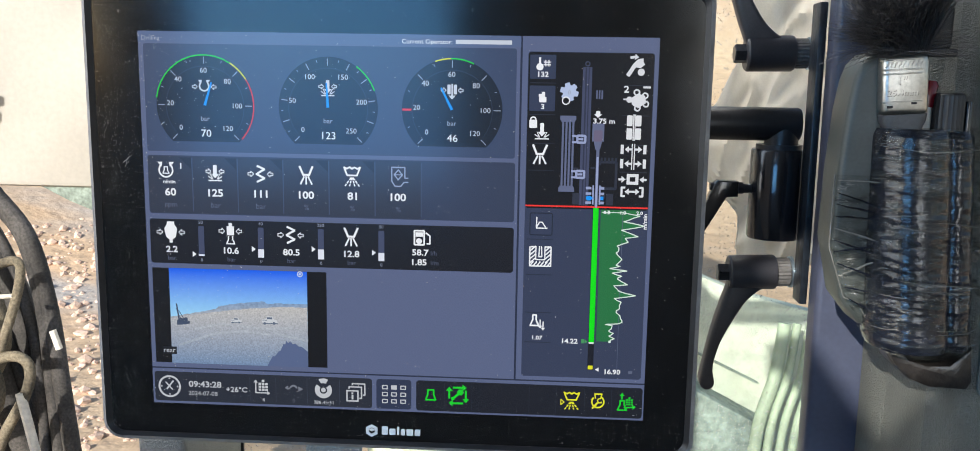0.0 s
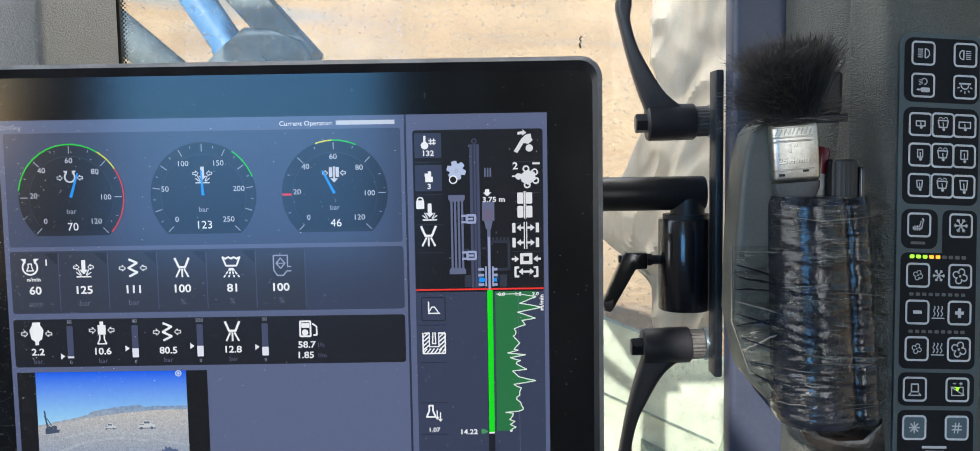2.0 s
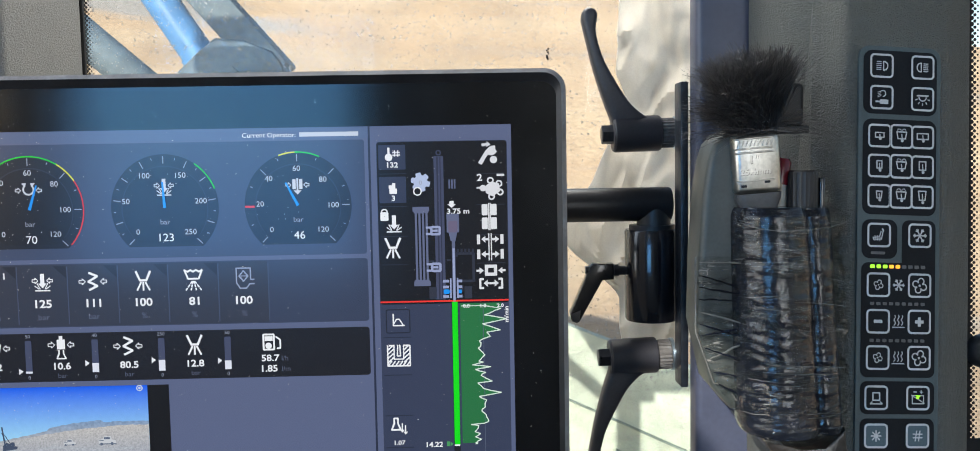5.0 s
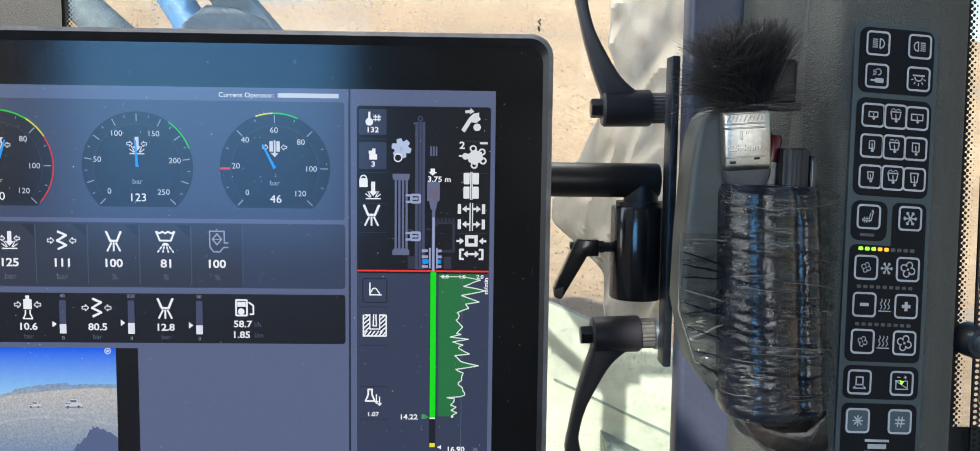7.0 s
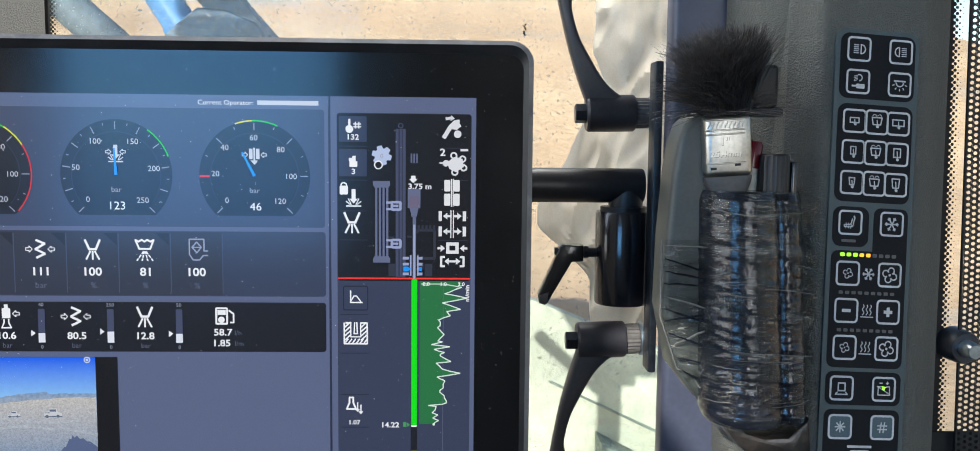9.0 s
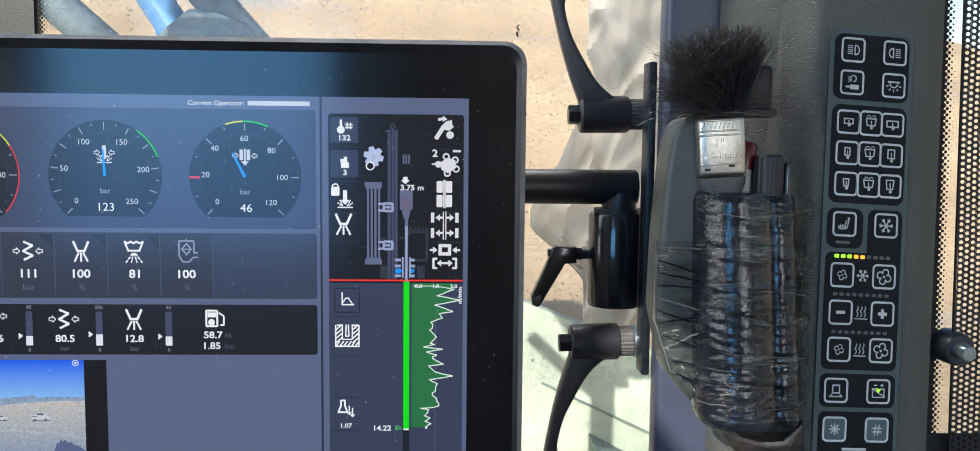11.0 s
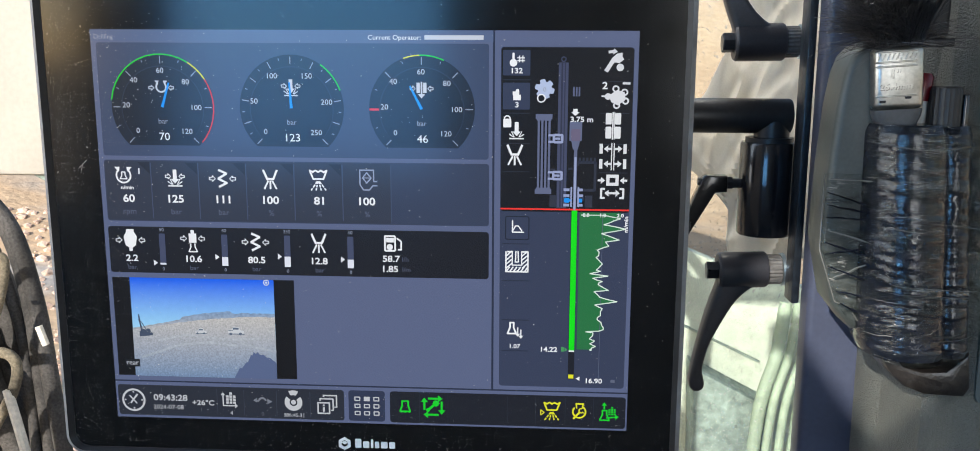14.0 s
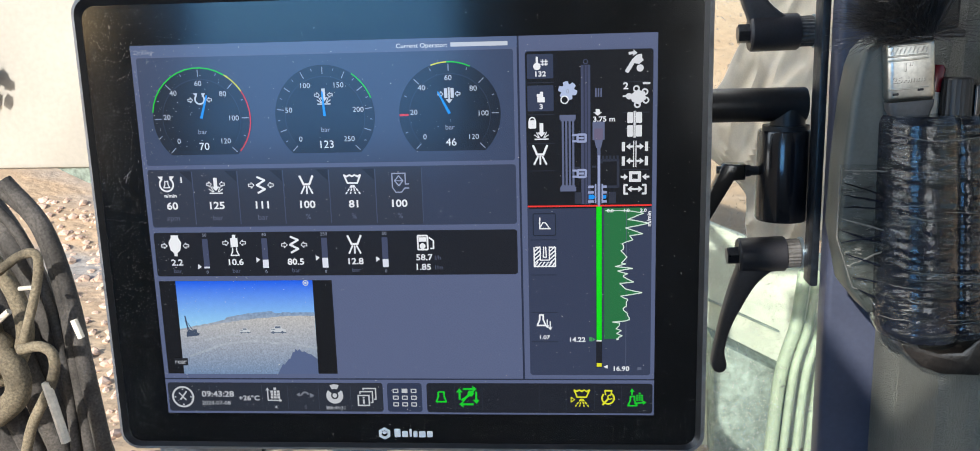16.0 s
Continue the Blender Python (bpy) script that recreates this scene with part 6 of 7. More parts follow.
# ---------------------------------------------------------------- membrane keypad
def build_keypad():
    t = thing("membrane_keypad", PAD.at(0, 134, 0), "black membrane keypad with white-framed symbol keys on grey trim", "keypad")

    def plate(outline, low, high):
        bm = bmesh.new()
        a = [bm.verts.new(PAD.at(u, v, high)) for u, v in outline]
        b = [bm.verts.new(PAD.at(u, v, low)) for u, v in outline]
        bm.faces.new(a)
        for k in range(len(a)):
            j = (k + 1) % len(a)
            bm.faces.new((a[k], b[k], b[j], a[j]))
        bmesh.ops.recalc_face_normals(bm, faces=bm.faces)
        return bm

    part("base", plate(rounded(-25, 24.8, -111.2, 134.5, 6.5), -0.0016, 0.0008), M["pad_frame"], t, "teal-grey rounded base sheet", smooth=False)
    groups = [rounded(-22.3, 22.3, -108.6, -72.2, 5), rounded(-22.3, 22.3, -69.3, -14.8, 5), rounded(-22.3, -1.0, -12.0, 10.2, 5),
              rounded(-22.3, 22.3, 79.3, 97.8, 4), rounded(-22.3, 22.3, 100.2, 131.8, 4)]
    c = rounded(-22.3, 22.3, 12.4, 77.2, 4)
    joined = [p for p in rounded(2.0, 22.3, -12.0, 77.2, 4) if p[1] < 40]
    ell = [(2, 12.4), (2, -8)] + [(6 - 4 * math.cos(radians(a)), -8 - 4 * math.sin(radians(a))) for a in range(15, 91, 15)] \
        + [(18.3 + 4 * math.sin(radians(a)), -8 - 4 * math.cos(radians(a))) for a in range(0, 91, 15)] \
        + [(18.3 + 4 * math.cos(radians(a)), 73.2 + 4 * math.sin(radians(a))) for a in range(0, 91, 15)] \
        + [(-18.3 - 4 * math.sin(radians(a)), 73.2 + 4 * math.cos(radians(a))) for a in range(0, 91, 15)] \
        + [(-18.3 - 4 * math.cos(radians(a)), 16.4 - 4 * math.sin(radians(a))) for a in range(0, 91, 15)]
    groups.append(ell)
    for g in groups:
        part("key_field", plate(g, 0.0006, 0.00115), M["pad_black"], t, "matt black key field", smooth=False)

    def key(u, v, w=14.2, h=13.8, mat=None, symbol=None, ring=True, label=""):
        k = part("key", plate(rounded(u - w / 2, u + w / 2, v - h / 2, v + h / 2, 2.6), 0.0010, 0.0016), mat or M["pad_black"], t, label, smooth=False)
        if ring:
            Draw(PAD, 0.00172).rring(u - w / 2, v - h / 2, u + w / 2, v + h / 2, 2.6, 1.15).done("key_border", M["print"], k)
        if symbol:
            symbol(Draw(PAD, 0.00172), u, v).done("symbol", M["print"], k)
        return k

    def lamp(flip, level):
        def f(d, u, v):
            s = -1 if flip else 1
            d.ring(u + s * 1.0, v, 2.9, 0.7, 90 if flip else -90, 270 if flip else 90).line([(u + s * 1.0, v - 2.6), (u + s * 1.0, v + 2.6)], 0.7)
            for j in range(5):
                d.line([(u - s * 0.4, v - 2.2 + j * 1.1), (u - s * 3.2, v - 2.2 + j * 1.1 + level)], 0.5)
            return d
        return f

    def side_lamp(d, u, v):
        d.ring(u + 0.6, v - 2.2, 2.0, 0.6, -90, 120)
        for j in range(4):
            d.line([(u - 0.4, v - 3.4 + j * 0.8), (u - 2.4, v - 2.8 + j * 0.9)], 0.4)
        return d.rrect(u - 1.2, v + 1.2, u + 4.0, v + 3.8, 0.5).rect(u - 3.8, v + 2.0, u - 1.2, v + 3.0)

    def dome(d, u, v):
        d.rect(u - 3.6, v - 2.4, u + 3.6, v - 1.5).ring(u, v - 1.2, 2.6, 0.7, 180, 360)
        for a in (200, 235, 270, 305, 340):
            c, s = math.cos(radians(a)), -math.sin(radians(a))
            d.line([(u + c * 3.4, v - 1.0 + s * 3.4), (u + c * 4.6, v - 1.0 + s * 4.6)], 0.6)
        return d

    def wiper(w, h, tilt, spray):
        def f(d, u, v):
            top = w * tilt
            d.line([(u - top, v - h), (u + top, v - h), (u + w, v + h * 0.5), (u - w, v + h * 0.5), (u - top, v - h)] if tilt < 1 else
                   [(u - w, v - h), (u + w, v - h), (u + w / tilt, v + h * 0.5), (u - w / tilt, v + h * 0.5), (u - w, v - h)], 0.7)
            d.line([(u, v - h * 0.5), (u + 0.4, v + h * 0.9)], 0.6).disc(u + 0.4, v + h * 0.9, 0.9, 12)
            if spray:
                d.ring(u - 1.5, v - h - 0.6, 1.3, 0.4, 0, 180).ring(u + 1.5, v - h - 0.6, 1.3, 0.4, 0, 180)
            return d
        return f

    def seat(d, u, v):
        d.line([(u + 2.0, v - 3.6), (u + 2.6, v - 2.4)], 0.9).line([(u + 2.3, v - 2.0), (u + 1.4, v + 2.2), (u - 3.4, v + 2.4), (u - 3.6, v + 1.4), (u + 0.2, v + 1.0), (u + 1.2, v - 2.2)], 0.6)
        for j in (-2.6, -1.2, 0.2):
            d.line([(u + j, v + 0.2), (u + j + 0.4, v + 1.6), (u + j, v + 3.2)], 0.45)
        return d

    def flake(r):
        def f(d, u, v):
            for a in range(0, 360, 60):
                c, s = math.cos(radians(a)), math.sin(radians(a))
                d.line([(u, v), (u + c * r, v + s * r)], 0.75)
                for b in (-40, 40):
                    d.line([(u + c * r * 0.6, v + s * r * 0.6), (u + c * r * 0.6 + math.cos(radians(a + b)) * r * 0.35, v + s * r * 0.6 + math.sin(radians(a + b)) * r * 0.35)], 0.55)
            return d
        return f

    def fan(r):
        def f(d, u, v):
            for a in range(20, 380, 90):
                c, s = math.cos(radians(a)), math.sin(radians(a))
                d.ring(u + c * r * 0.55, v + s * r * 0.55, r * 0.46, r * 0.16, -a - 140, -a + 140)
            return d.disc(u, v, r * 0.16, 10)
        return f

    def heat(d, u, v):
        for j in (-2.2, 0, 2.2):
            d.line([(u + j + 0.5 * math.sin(k * 1.3), v - 3.4 + k * 0.7) for k in range(9)], 0.55)
        return d.rect(u - 3.8, v + 3.0, u + 3.8, v + 3.6)

    def minus(d, u, v):
        return d.rrect(u - 2.6, v - 0.9, u + 2.6, v + 0.9, 0.4)

    def plus(d, u, v):
        return d.rect(u - 2.6, v - 0.9, u + 2.6, v + 0.9).rect(u - 0.9, v - 2.6, u + 0.9, v - 0.9).rect(u - 0.9, v + 0.9, u + 0.9, v + 2.6)

    def laptop(d, u, v):
        return d.rring(u - 2.4, v - 3.2, u + 2.4, v + 1.8, 0.5, 0.8).line([(u - 2.4, v + 2.2), (u - 3.6, v + 3.4), (u + 3.6, v + 3.4), (u + 2.4, v + 2.2)], 0.7)

    def battery(d, u, v):
        d.line([(u - 3.4, v - 1.4), (u - 1.4, v - 1.4)], 0.6).line([(u + 1.2, v - 1.4), (u + 3.4, v - 1.4), (u + 3.4, v + 3.2), (u - 3.4, v + 3.2), (u - 3.4, v - 1.4)], 0.6)
        return d.line([(u - 4, v - 1.6), (u + 4, v + 3.0)], 0.5).line([(u - 2.6, v - 3.4), (u - 1.0, v - 3.4)], 0.6).line([(u + 1.2, v - 3.4), (u + 2.8, v - 3.4)], 0.6).line([(u + 2.0, v - 4.2), (u + 2.0, v - 2.6)], 0.6)

    def star(d, u, v):
        for a in range(0, 180, 45):
            c, s = math.cos(radians(a)) * 3, math.sin(radians(a)) * 3
            d.line([(u - c, v - s), (u + c, v + s)], 0.75)
        return d

    def hash_mark(d, u, v):
        for j in (-1.0, 1.0):
            d.line([(u + j + 0.4, v - 2.8), (u + j - 0.4, v + 2.8)], 0.7).line([(u - 2.8, v + j), (u + 2.8, v + j)], 0.7)
        return d

    key(-11.7, -99.7, symbol=lamp(False, 0), label="black key with a headlamp symbol")
    key(13.3, -99.8, symbol=lamp(True, 0), label="black key with a work-lamp symbol")
    key(-11.6, -81.6, symbol=side_lamp, label="black key with a side-lamp symbol")
    key(13.3, -81.6, symbol=dome, label="black key with a ceiling-lamp symbol")
    for row, (v, shape) in enumerate(((-59.6, ((2.6, 1.8, 1), (3.4, 2.2, 1))), (-42.5, ((1.5, 2.8, 1), (2.0, 3.2, 1))), (-25.4, ((1.7, 2.6, 1.35), (2.3, 3.4, 1.35))))):
        key(-12.6, v, 14.0, 13.4, symbol=wiper(*shape[0], False), label="black key with a small wiper symbol" if not row else "")
        key(13.6, v, 14.0, 13.4, symbol=wiper(*shape[1], False), label="black key with a large wiper symbol" if not row else "")
        m = key(0.5, v, 13.8, 14.0, symbol=wiper(3.0, 2.6, 1.35, True), label="black key with a washer symbol" if not row else "")
        m.location = PAD.out * 0.0004
    key(-12.3, -3.1, symbol=seat, label="black key with a heated-seat symbol")
    key(12.4, -3.4, symbol=flake(4), label="black key with a snowflake symbol")
    Draw(PAD, 0.0014).rrect(-17, 6.2, -8.4, 7.8, 0.5).done("indicator", M["led_off"], t, "grey unlit indicator")
    for k in range(9):
        u = -15.9 + k * 3.83
        lit = k < 5
        part("indicator", plate(rounded(u - 1.3, u + 1.3, 13.6, 15.6, 0.6, 3), 0.0010, 0.0014), M["green_led"] if k < 3 else M["amber_led"] if lit else M["led_off"], t,
             "lit green indicator" if k < 3 else "lit amber indicator" if lit else "grey unlit indicator", smooth=False)
        for v in (35.6, 56.4):
            part("indicator", plate(rounded(u - 1.2, u + 1.2, v - 0.9, v + 0.9, 0.5, 3), 0.0010, 0.0014), M["led_off"], t, smooth=False)
    for v, s in ((25, (fan(3.0), fan(4.6))), (45.6, (minus, plus)), (66, (fan(3.0), fan(4.6)))):
        key(-12.4, v, symbol=s[0])
        key(12.5, v, symbol=s[1])
    flake(3.4)(Draw(PAD, 0.0014), 0, 25).done("symbol", M["print"], t, "printed snowflake")
    heat(Draw(PAD, 0.0014), 0, 45.5).done("symbol", M["print"], t, "printed heat waves")
    heat(Draw(PAD, 0.0014), 0, 66).done("symbol", M["print"], t, "printed heat waves")
    key(-13.0, 88.5, symbol=laptop, label="black key with a computer symbol")
    b = key(12.1, 88.5, symbol=battery, label="black key with a battery symbol")
    Draw(PAD, 0.0018).disc(11.9, 88.2, 0.9, 10).poly([(10.4, 87.0), (11.2, 86.8), (13.6, 87.4), (12.6, 88.2)]).done("lit_spot", M["green_led"], b)
    key(-12.9, 109.8, mat=M["key_blue"], symbol=star, label="slate-blue key with a star")
    key(12.1, 109.8, mat=M["key_blue"], symbol=hash_mark, label="slate-blue key with a hash sign")
    Draw(PAD, 0.0014).rect(-8, 120.0, 6.4, 121.4).rect(-8, 126.4, 6.4, 127.6).rect(-6.2, 122.6, 4.8, 125.2).done("maker_mark", M["print"], t, "plain pale bars")


build_keypad()


# ---------------------------------------------------------------- taped bundle on the post, with its brush and pens
def loft(section, z0, z1, nz, n, wave, seed, cap=True):
    bm = bmesh.new()
    rows = []
    for i in range(nz + 1):
        z = z0 + (z1 - z0) * i / nz
        row = []
        for k in range(n):
            x, y, nx, ny = section(k / n, (z - z0) / (z1 - z0))
            w = wave * (0.5 * noise.noise((x * 70 + seed, y * 50, z * 120 + x * 90)) + 1.0 * noise.noise((x * 55 + seed, y * 40, z * 310 + x * 40)) + 0.5 * noise.noise((x * 190, y * 120 + seed, z * 620 - x * 160)))
            row.append(bm.verts.new((x + nx * w, y + ny * w, z + 0.3 * w)))
        rows.append(row)
    for a, b in zip(rows, rows[1:]):
        for k in range(n):
            bm.faces.new((a[k], a[(k + 1) % n], b[(k + 1) % n], b[k]))
    if cap:
        bm.faces.new(rows[0][::-1]), bm.faces.new(rows[-1])
    return bm


def oval(cx, cy, rx, ry, power=2.6, lean=0.0):
    def f(s, q):
        a = math.tau * s
        c, n = math.cos(a), math.sin(a)
        x, y = math.copysign(abs(c) ** (2 / power), c), math.copysign(abs(n) ** (2 / power), n)
        end = min(1.0, 0.93 + 2.0 * min(q, 1 - q))
        return cx + lean * (0.5 - q) + rx * x * end, cy + 0.012 * (q - 0.5) + ry * y * end, c, n
    return f


def build_bundle():
    t = thing("taped_bundle", (0.305, 0.0, 1.13), "bundle wrapped in creased clear tape strapped to the pillar trim", "bundle")
    part("core", loft(oval(0.2970, 0.000, 0.0225, 0.0270, 2.2, 0.004), 1.142, 1.266, 220, 72, 0.00034, 1), M["wrapped"], t, "dark shiny wrapped core")
    part("core", loft(oval(0.3195, 0.004, 0.0128, 0.0230, 2.2, 0.004), 1.142, 1.265, 220, 48, 0.0005, 4), M["wrapped"], t, "thinner dark wrapped core")
    part("clear_tape", loft(oval(0.3050, 0.0015, 0.0300, 0.0305, 3.2, 0.004), 1.1405, 1.2672, 220, 84, 0.0010, 7, cap=False), M["tape"], t, "clear creased packing tape")
    # flat grey case under the tape beside the core
    part("case", prism([(0.2900, 1.3090), (0.2765, 1.3088), (0.2690, 1.3065), (0.2640, 1.3010), (0.2610, 1.2920), (0.2585, 1.2750), (0.2560, 1.2400), (0.2550, 1.200), (0.2625, 1.166), (0.2745, 1.151), (0.290, 1.151)], -0.002, 0.030, 0.004, 3), M["body"], t, "flat grey-green plastic case")
    bm = bmesh.new()
    nu, nv = 16, 60
    grid = []
    for i in range(nv + 1):
        z = 1.1515 + (1.239 - 1.1515) * i / nv
        left = 0.2538 if z > 1.197 else 0.2538 + (1.197 - z) / (1.197 - 1.1515) * 0.0 + max(0.0, (1.197 - z)) * (0.35 if z > 1.166 else 0.0) + (0.0109 + (1.166 - z) * 0.75 if z <= 1.166 else 0.0)
        row = []
        for k in range(nu + 1):
            x = left + (0.2815 - left) * k / nu
            y = -0.0045 - 0.004 * (k / nu) + 0.0030 * noise.noise((x * 22, 2, z * 230 + x * 110)) + 0.0016 * noise.noise((x * 120, 5, z * 500))
            row.append(bm.verts.new((x, y, z)))
        grid.append(row)
    for a, b in zip(grid, grid[1:]):
        for k in range(nu):
            bm.faces.new((a[k], a[k + 1], b[k + 1], b[k]))
    bmesh.ops.recalc_face_normals(bm, faces=bm.faces)
    part("clear_tape", bm, M["tape_layers"], t, "layers of clear tape stretched over the case")
    rim = [(0.2530 if z > 1.197 else 0.2530 + (1.197 - z) * (0.35 if z > 1.166 else 0.58), -0.0048 + 0.0006 * noise.noise((z * 300, 1, 4)), z) for z in np.linspace(1.239, 1.152, 40)]
    part("tape_edge", tube(bmesh.new(), rim, [0.0004 + 0.0002 * noise.noise((k * 0.7, 2, 2)) for k in range(40)], 6), M["crease"], t, "bright puckered edge of the tape")
    # single turns of tape whose edges stand out
    rng = random.Random(4)
    for k in range(14):
        z, tilt, w = 1.146 + 0.112 * (k + rng.random()) / 14, rng.uniform(-0.012, 0.016), rng.uniform(0.004, 0.011)
        sec = oval(0.3050, 0.0015, 0.0309 + 0.0002 * k % 0.0008, 0.0313, 3.2, 0.004)
        bm = bmesh.new()
        low, high = [], []
        for j in range(41):
            s = 0.50 + 0.50 * j / 40
            x, y, nx, ny = sec(s, 0.5)
            zz = z + tilt * (j / 40 - 0.5) + 0.0012 * noise.noise((j * 0.3, k, 0))
            low.append(bm.verts.new((x, y, zz))), high.append(bm.verts.new((x + 0.0002 * nx, y + 0.0002 * ny, zz + w * (0.7 + 0.4 * noise.noise((j * 0.15, k, 5))))))
        for j in range(40):
            bm.faces.new((low[j], low[j + 1], high[j + 1], high[j]))
        part("tape_turn", bm, M["tape"], t, "" if k else "single turn of clear tape")
    for k in range(12):
        z = 1.148 + 0.11 * rng.random()
        sec = oval(0.3050, 0.0015, 0.0312, 0.0316, 3.2, 0.004)
        s0, ln, tilt = rng.uniform(0.5, 0.8), rng.uniform(0.06, 0.3), rng.uniform(-0.006, 0.006)
        pts = []
        for j in range(14):
            x, y, nx, ny = sec(min(s0 + ln * j / 13, 1.0), 0.5)
            pts.append((x, y, z + tilt * j / 13 + 0.0008 * noise.noise((j * 0.5, k, 9))))
        part("crease", tube(bmesh.new(), pts, [0.00008 + 0.00016 * math.sin(math.pi * j / 13) for j in range(14)], 5), M["crease"], t, "" if k else "pale crease in the tape")
    # tight folds where the tape is pulled over the edge of the case
    for k in range(11):
        z0, z1 = 1.236 - 0.0068 * k, 1.236 - 0.0068 * k + rng.uniform(-0.010, 0.012)
        x0 = 0.2540 + max(0.0, 1.196 - z0) * 0.38
        pts = [(x0 + (0.2790 - x0) * j / 9, -0.0085 - 0.003 * j / 9, z0 + (z1 - z0) * j / 9 + 0.0006 * noise.noise((j * 0.6, k, 3))) for j in range(10)]
        part("fold", tube(bmesh.new(), pts, [0.00010 + rng.uniform(0.0003, 0.0007) * math.sin(math.pi * (j + 0.5) / 10) for j in range(10)], 6), M["crease"] if k % 4 == 0 else M["wrapped"], t, "" if k else "tight fold of tape")
    part("loose_end", prism([(0.287, 1.1415), (0.2925, 1.1310), (0.302, 1.1220), (0.313, 1.1175), (0.3345, 1.1165), (0.3375, 1.1215), (0.3355, 1.1418), (0.324, 1.1310), (0.311, 1.1305), (0.301, 1.1335), (0.294, 1.1418)], -0.012, 0.012, 0.002), M["strap"], t, "dark brown twisted tape end")


build_bundle()


def build_brush():
    t = thing("paint_brush", (0.2865, 0.0, 1.262), "small paint brush with a tin ferrule and splayed black bristles", "brush")
    m = pose(0.2862, -0.004, 1.290, 0, 0, 0) @ pose(0, 0, 0, 0, -4.0, 0)

    def placed(bm):
        bmesh.ops.transform(bm, matrix=m, verts=bm.verts)
        return bm

    bm = boxed(-0.0127, 0.0127, -0.0065, 0.0065, -0.0165, 0.0165, 0.0034, 4)
    part("ferrule", placed(bm), M["ferrule"], t, "shiny tinned metal ferrule")
    fer = t.children[-1]
    for z in (0.0140, 0.0085, 0.0062, -0.0092):
        part("bead", placed(boxed(-0.01275, 0.0085, -0.0071, -0.0055, z - 0.00045, z + 0.00045, 0.0003)), M["ferrule"], fer)
    for k in range(9):
        b = boxed(-0.0003, 0.0003, -0.0069, -0.0058, -0.0018, 0.0018, 0.0002)
        bmesh.ops.transform(b, matrix=pose(-0.0105 + k * 0.0023, 0, 0.0112, 0, 28, 0), verts=b.verts)
        part("embossed_stroke", placed(b), M["ferrule"], fer)
    # dents drawn as black bars, their shade put into the colour
    for x, z in ((-0.0088, -0.0118), (0.0042, -0.0102)):
        part("dent", placed(boxed(x - 0.0016, x + 0.0016, -0.0068, -0.006, z - 0.0007, z + 0.0007, 0.0003)), M["rib"], fer)
    face = Sheet(m @ Vector((-0.0022, -0.00665, 0.0)), m.to_3x3() @ Vector((1, 0, 0)), m.to_3x3() @ Vector((0, 0, -1)), 0.001)
    for text, v, cap in (('1"', -2.6, 4.2), ("25.4mm", 4.0, 3.2)):
        # darker copy, shifted down and right, draws the letters' shade
        for lift, mat, du in ((0.00006, M["emboss_shade"], 0.30), (0.00022, M["ferrule"], 0.0)):
            words(face, text, du, v + du, cap, mat, fer, lift, True)
    neck = bmesh.new()
    rows = []
    for z, w, d in ((-0.0163, 0.0125, 0.0062), (-0.020, 0.0120, 0.0062), (-0.0245, 0.0098, 0.0060), (-0.040, 0.0085, 0.0055)):
        rows.append([neck.verts.new((x * w, y * d, z)) for x, y in rounded(-1, 1, -1, 1, 0.45, 5)])
    for a, b in zip(rows, rows[1:]):
        for k in range(len(a)):
            j = (k + 1) % len(a)
            neck.faces.new((a[k], a[j], b[j], b[k]))
    neck.faces.new(rows[0]), neck.faces.new(rows[-1][::-1])
    bmesh.ops.recalc_face_normals(neck, faces=neck.faces)
    part("handle", placed(neck), M["brush_neck"], t, "grey plastic handle neck")
    # splayed, worn bristles
    rng = random.Random(2)
    bm = bmesh.new()
    for k in range(6500):
        u, w = rng.uniform(-1, 1), rng.uniform(-1, 1)
        root = Vector((u * 0.0118, w * 0.0052, 0.0155))
        spread = Vector((u * 0.34 + rng.gauss(-0.06, 0.11), w * 0.5 - 0.12 + rng.gauss(0, 0.2), 1.0))
        if rng.random() < 0.30:
            spread = Vector((rng.gauss(-0.62, 0.30), rng.uniform(-0.9, 0.4), rng.uniform(0.5, 1.0)))
        if rng.random() < 0.03:
            spread = Vector((rng.choice((-1, -1, 1)) * rng.uniform(0.8, 1.6), rng.uniform(-1, 0.4), rng.uniform(-0.15, 0.7)))
        spread.normalize()
        phase, wig = rng.uniform(0, 6.3), rng.uniform(0.0002, 0.0022) * (1.1 - 0.8 * u)
        length = (0.0500 + 0.0030 * u) * rng.uniform(0.84, 1.0) * (1.0 if abs(spread.x) < 0.5 else rng.uniform(0.5, 0.85))
        curl = Vector((-u * 0.30 + rng.gauss(-0.03, 0.20), rng.gauss(0, 0.26), rng.gauss(-0.10, 0.08)))
        side = Vector((rng.uniform(-1, 1), rng.uniform(-0.3, 0.3), rng.uniform(-0.4, 0.4))).cross(spread).normalized()
        r = rng.uniform(0.00012, 0.00024)
        prev = None
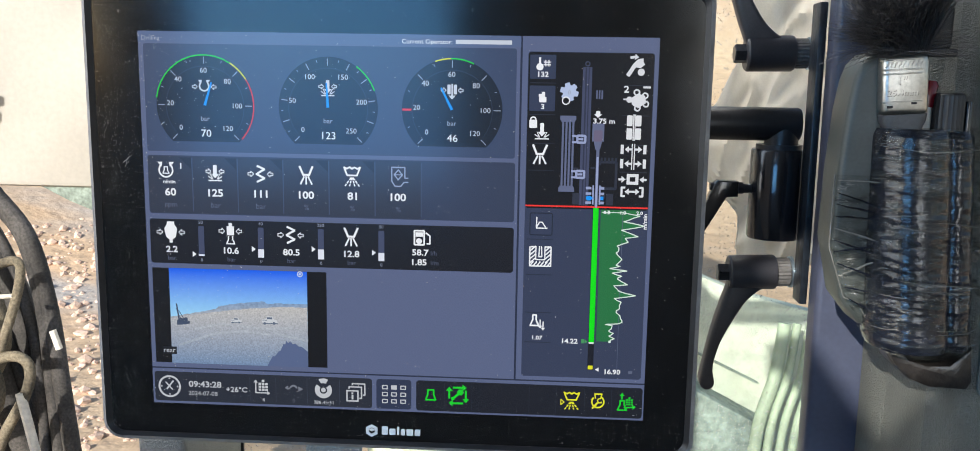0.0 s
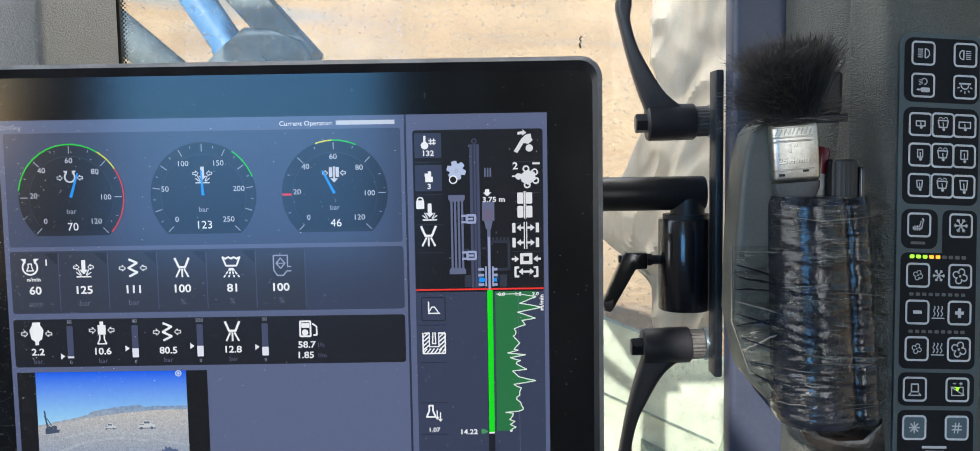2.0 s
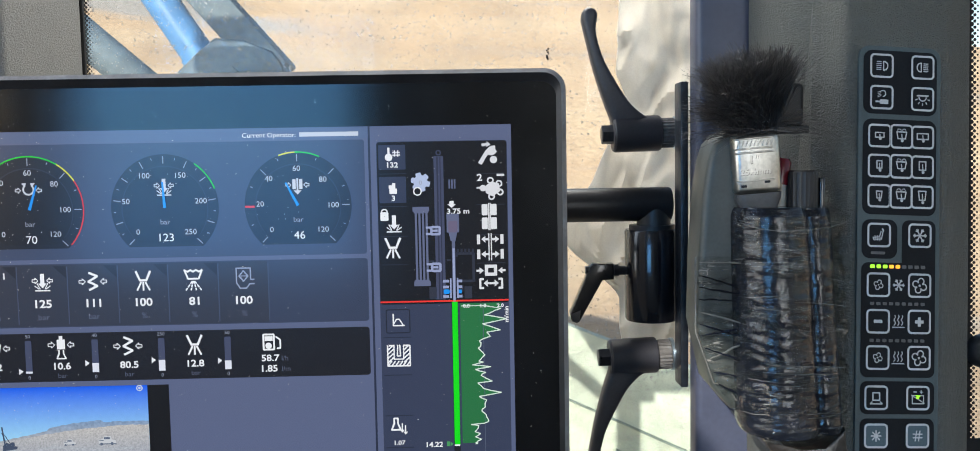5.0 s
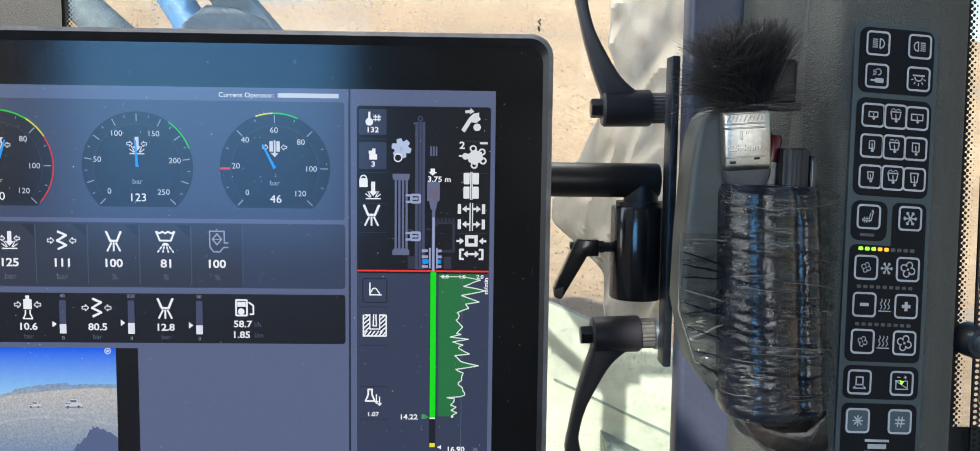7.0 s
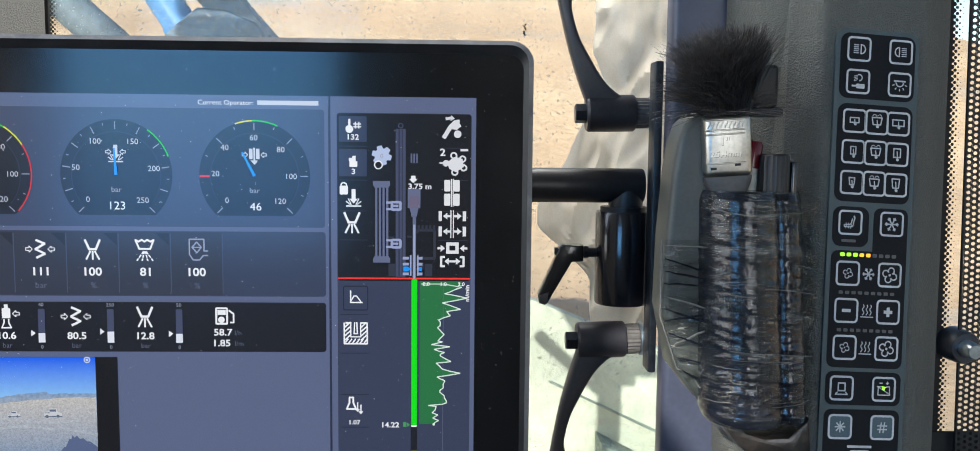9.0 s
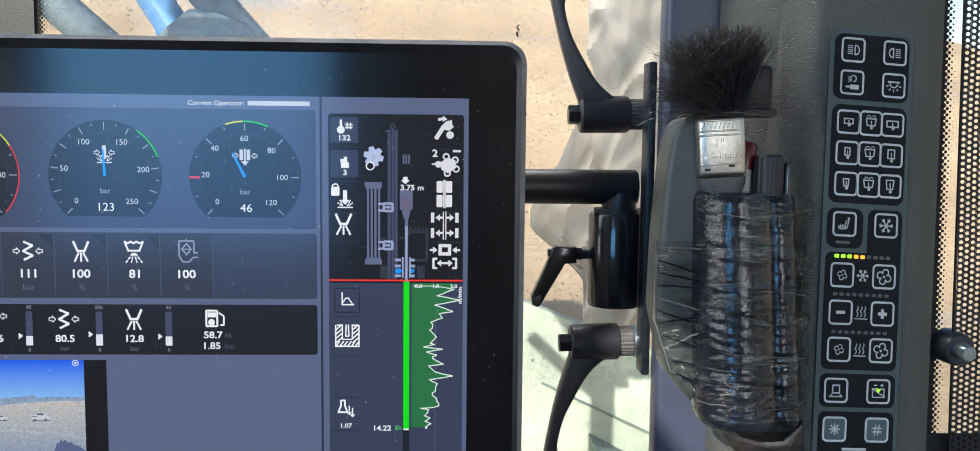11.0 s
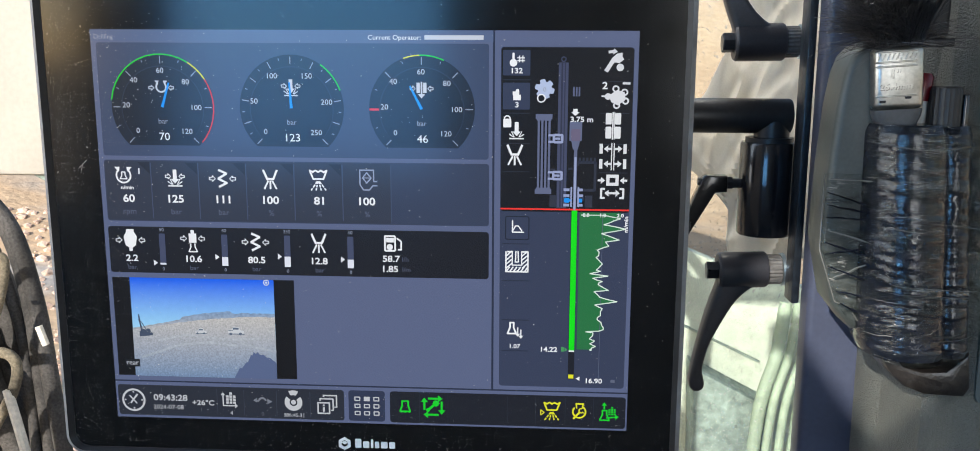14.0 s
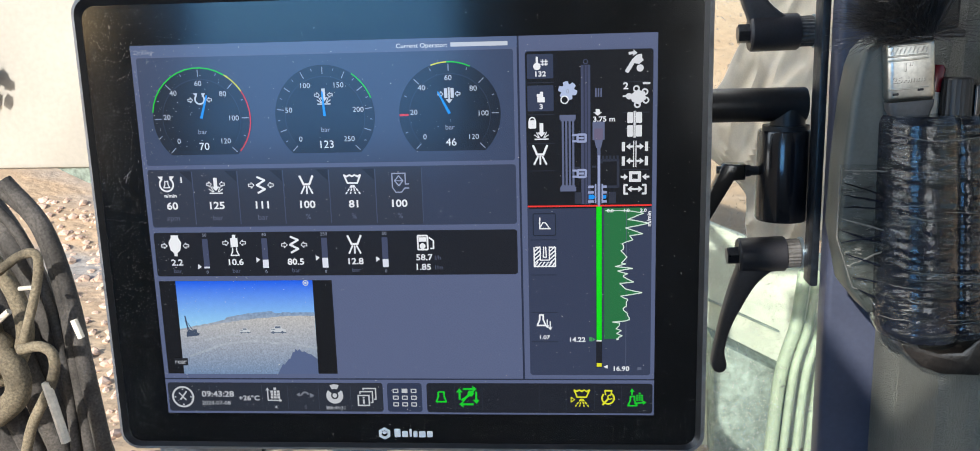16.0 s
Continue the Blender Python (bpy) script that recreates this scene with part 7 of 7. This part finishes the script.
        for j in range(7):
            s = j / 6
            p = root + (spread * s + Vector((0, 0, 0.35)) * (s - s * s) + curl * s * s * 0.6) * length + Vector((math.sin(s * 9 + phase), 0.5 * math.cos(s * 7 + phase), 0.5 * math.sin(s * 8 + 2 * phase))) * wig * s
            wd = side * r * (1 - 0.45 * s)
            pair = (bm.verts.new(m @ (p - wd)), bm.verts.new(m @ (p + wd)))
            if prev:
                bm.faces.new((prev[0], prev[1], pair[1], pair[0]))
            prev = pair
    part("bristles", bm, M["bristle"], t, "worn black bristles splayed outwards", smooth=False, kind="stuff")


build_brush()


def build_pens():
    t = thing("marker_pen", (0.3135, -0.002, 1.25), "black marker pen with a ribbed cap standing in the taped bundle", "pen")
    bm = bmesh.new()
    n = 44
    prof = [(1.240, 0.0083), (1.2825, 0.0083), (1.2848, 0.0078), (1.2858, 0.0064)]
    rings = [[bm.verts.new((0.3135 + (r - 0.00045 * (k % 2)) * math.cos(math.tau * k / n), -0.002 + (r - 0.00045 * (k % 2)) * math.sin(math.tau * k / n), z)) for k in range(n)] for z, r in prof]
    for a, b in zip(rings, rings[1:]):
        for k in range(n):
            bm.faces.new((a[k], a[(k + 1) % n], b[(k + 1) % n], b[k]))
    bm.faces.new(rings[-1]), bm.faces.new(rings[0][::-1])
    bmesh.ops.recalc_face_normals(bm, faces=bm.faces)
    part("ribbed_cap", bm, M["rib"], t, "black ribbed cap")
    part("clip", boxed(0.3222, 0.3252, -0.005, 0.001, 1.246, 1.2815, 0.0008), M["gloss_black"], t, "black pen clip")
    r = thing("red_pen", (0.3025, 0.002, 1.25), "red-capped pen standing in the taped bundle", "pen")
    part("cap", tube(bmesh.new(), [(0.3020, 0.003, 1.278), (0.3035, 0.003, 1.2905), (0.3037, 0.003, 1.2925)], [0.0052, 0.0052, 0.0040], 20), M["red"], r, "red translucent cap")
    part("barrel", tube(bmesh.new(), [(0.3015, 0.003, 1.24), (0.3020, 0.003, 1.278)], 0.0042, 18), M["twig"], r, "pale barrel")
    part("end_plug", tube(bmesh.new(), [(0.3000, 0.003, 1.2870), (0.3003, 0.003, 1.2935)], 0.0026, 12), M["gloss_black"], r, "black end plug")
    b = part("trim_bracket", box(boxed(0.300, 0.3255, 0.020, 0.040, 1.3065, 1.3110, 0.001), 0.300, 0.3235, 0.023, 0.040, 1.3108, 1.336, 0.003, 3), M["rib"])
    tagged(b, "small black plastic bracket on the trim behind the brush", "bracket")


build_pens()
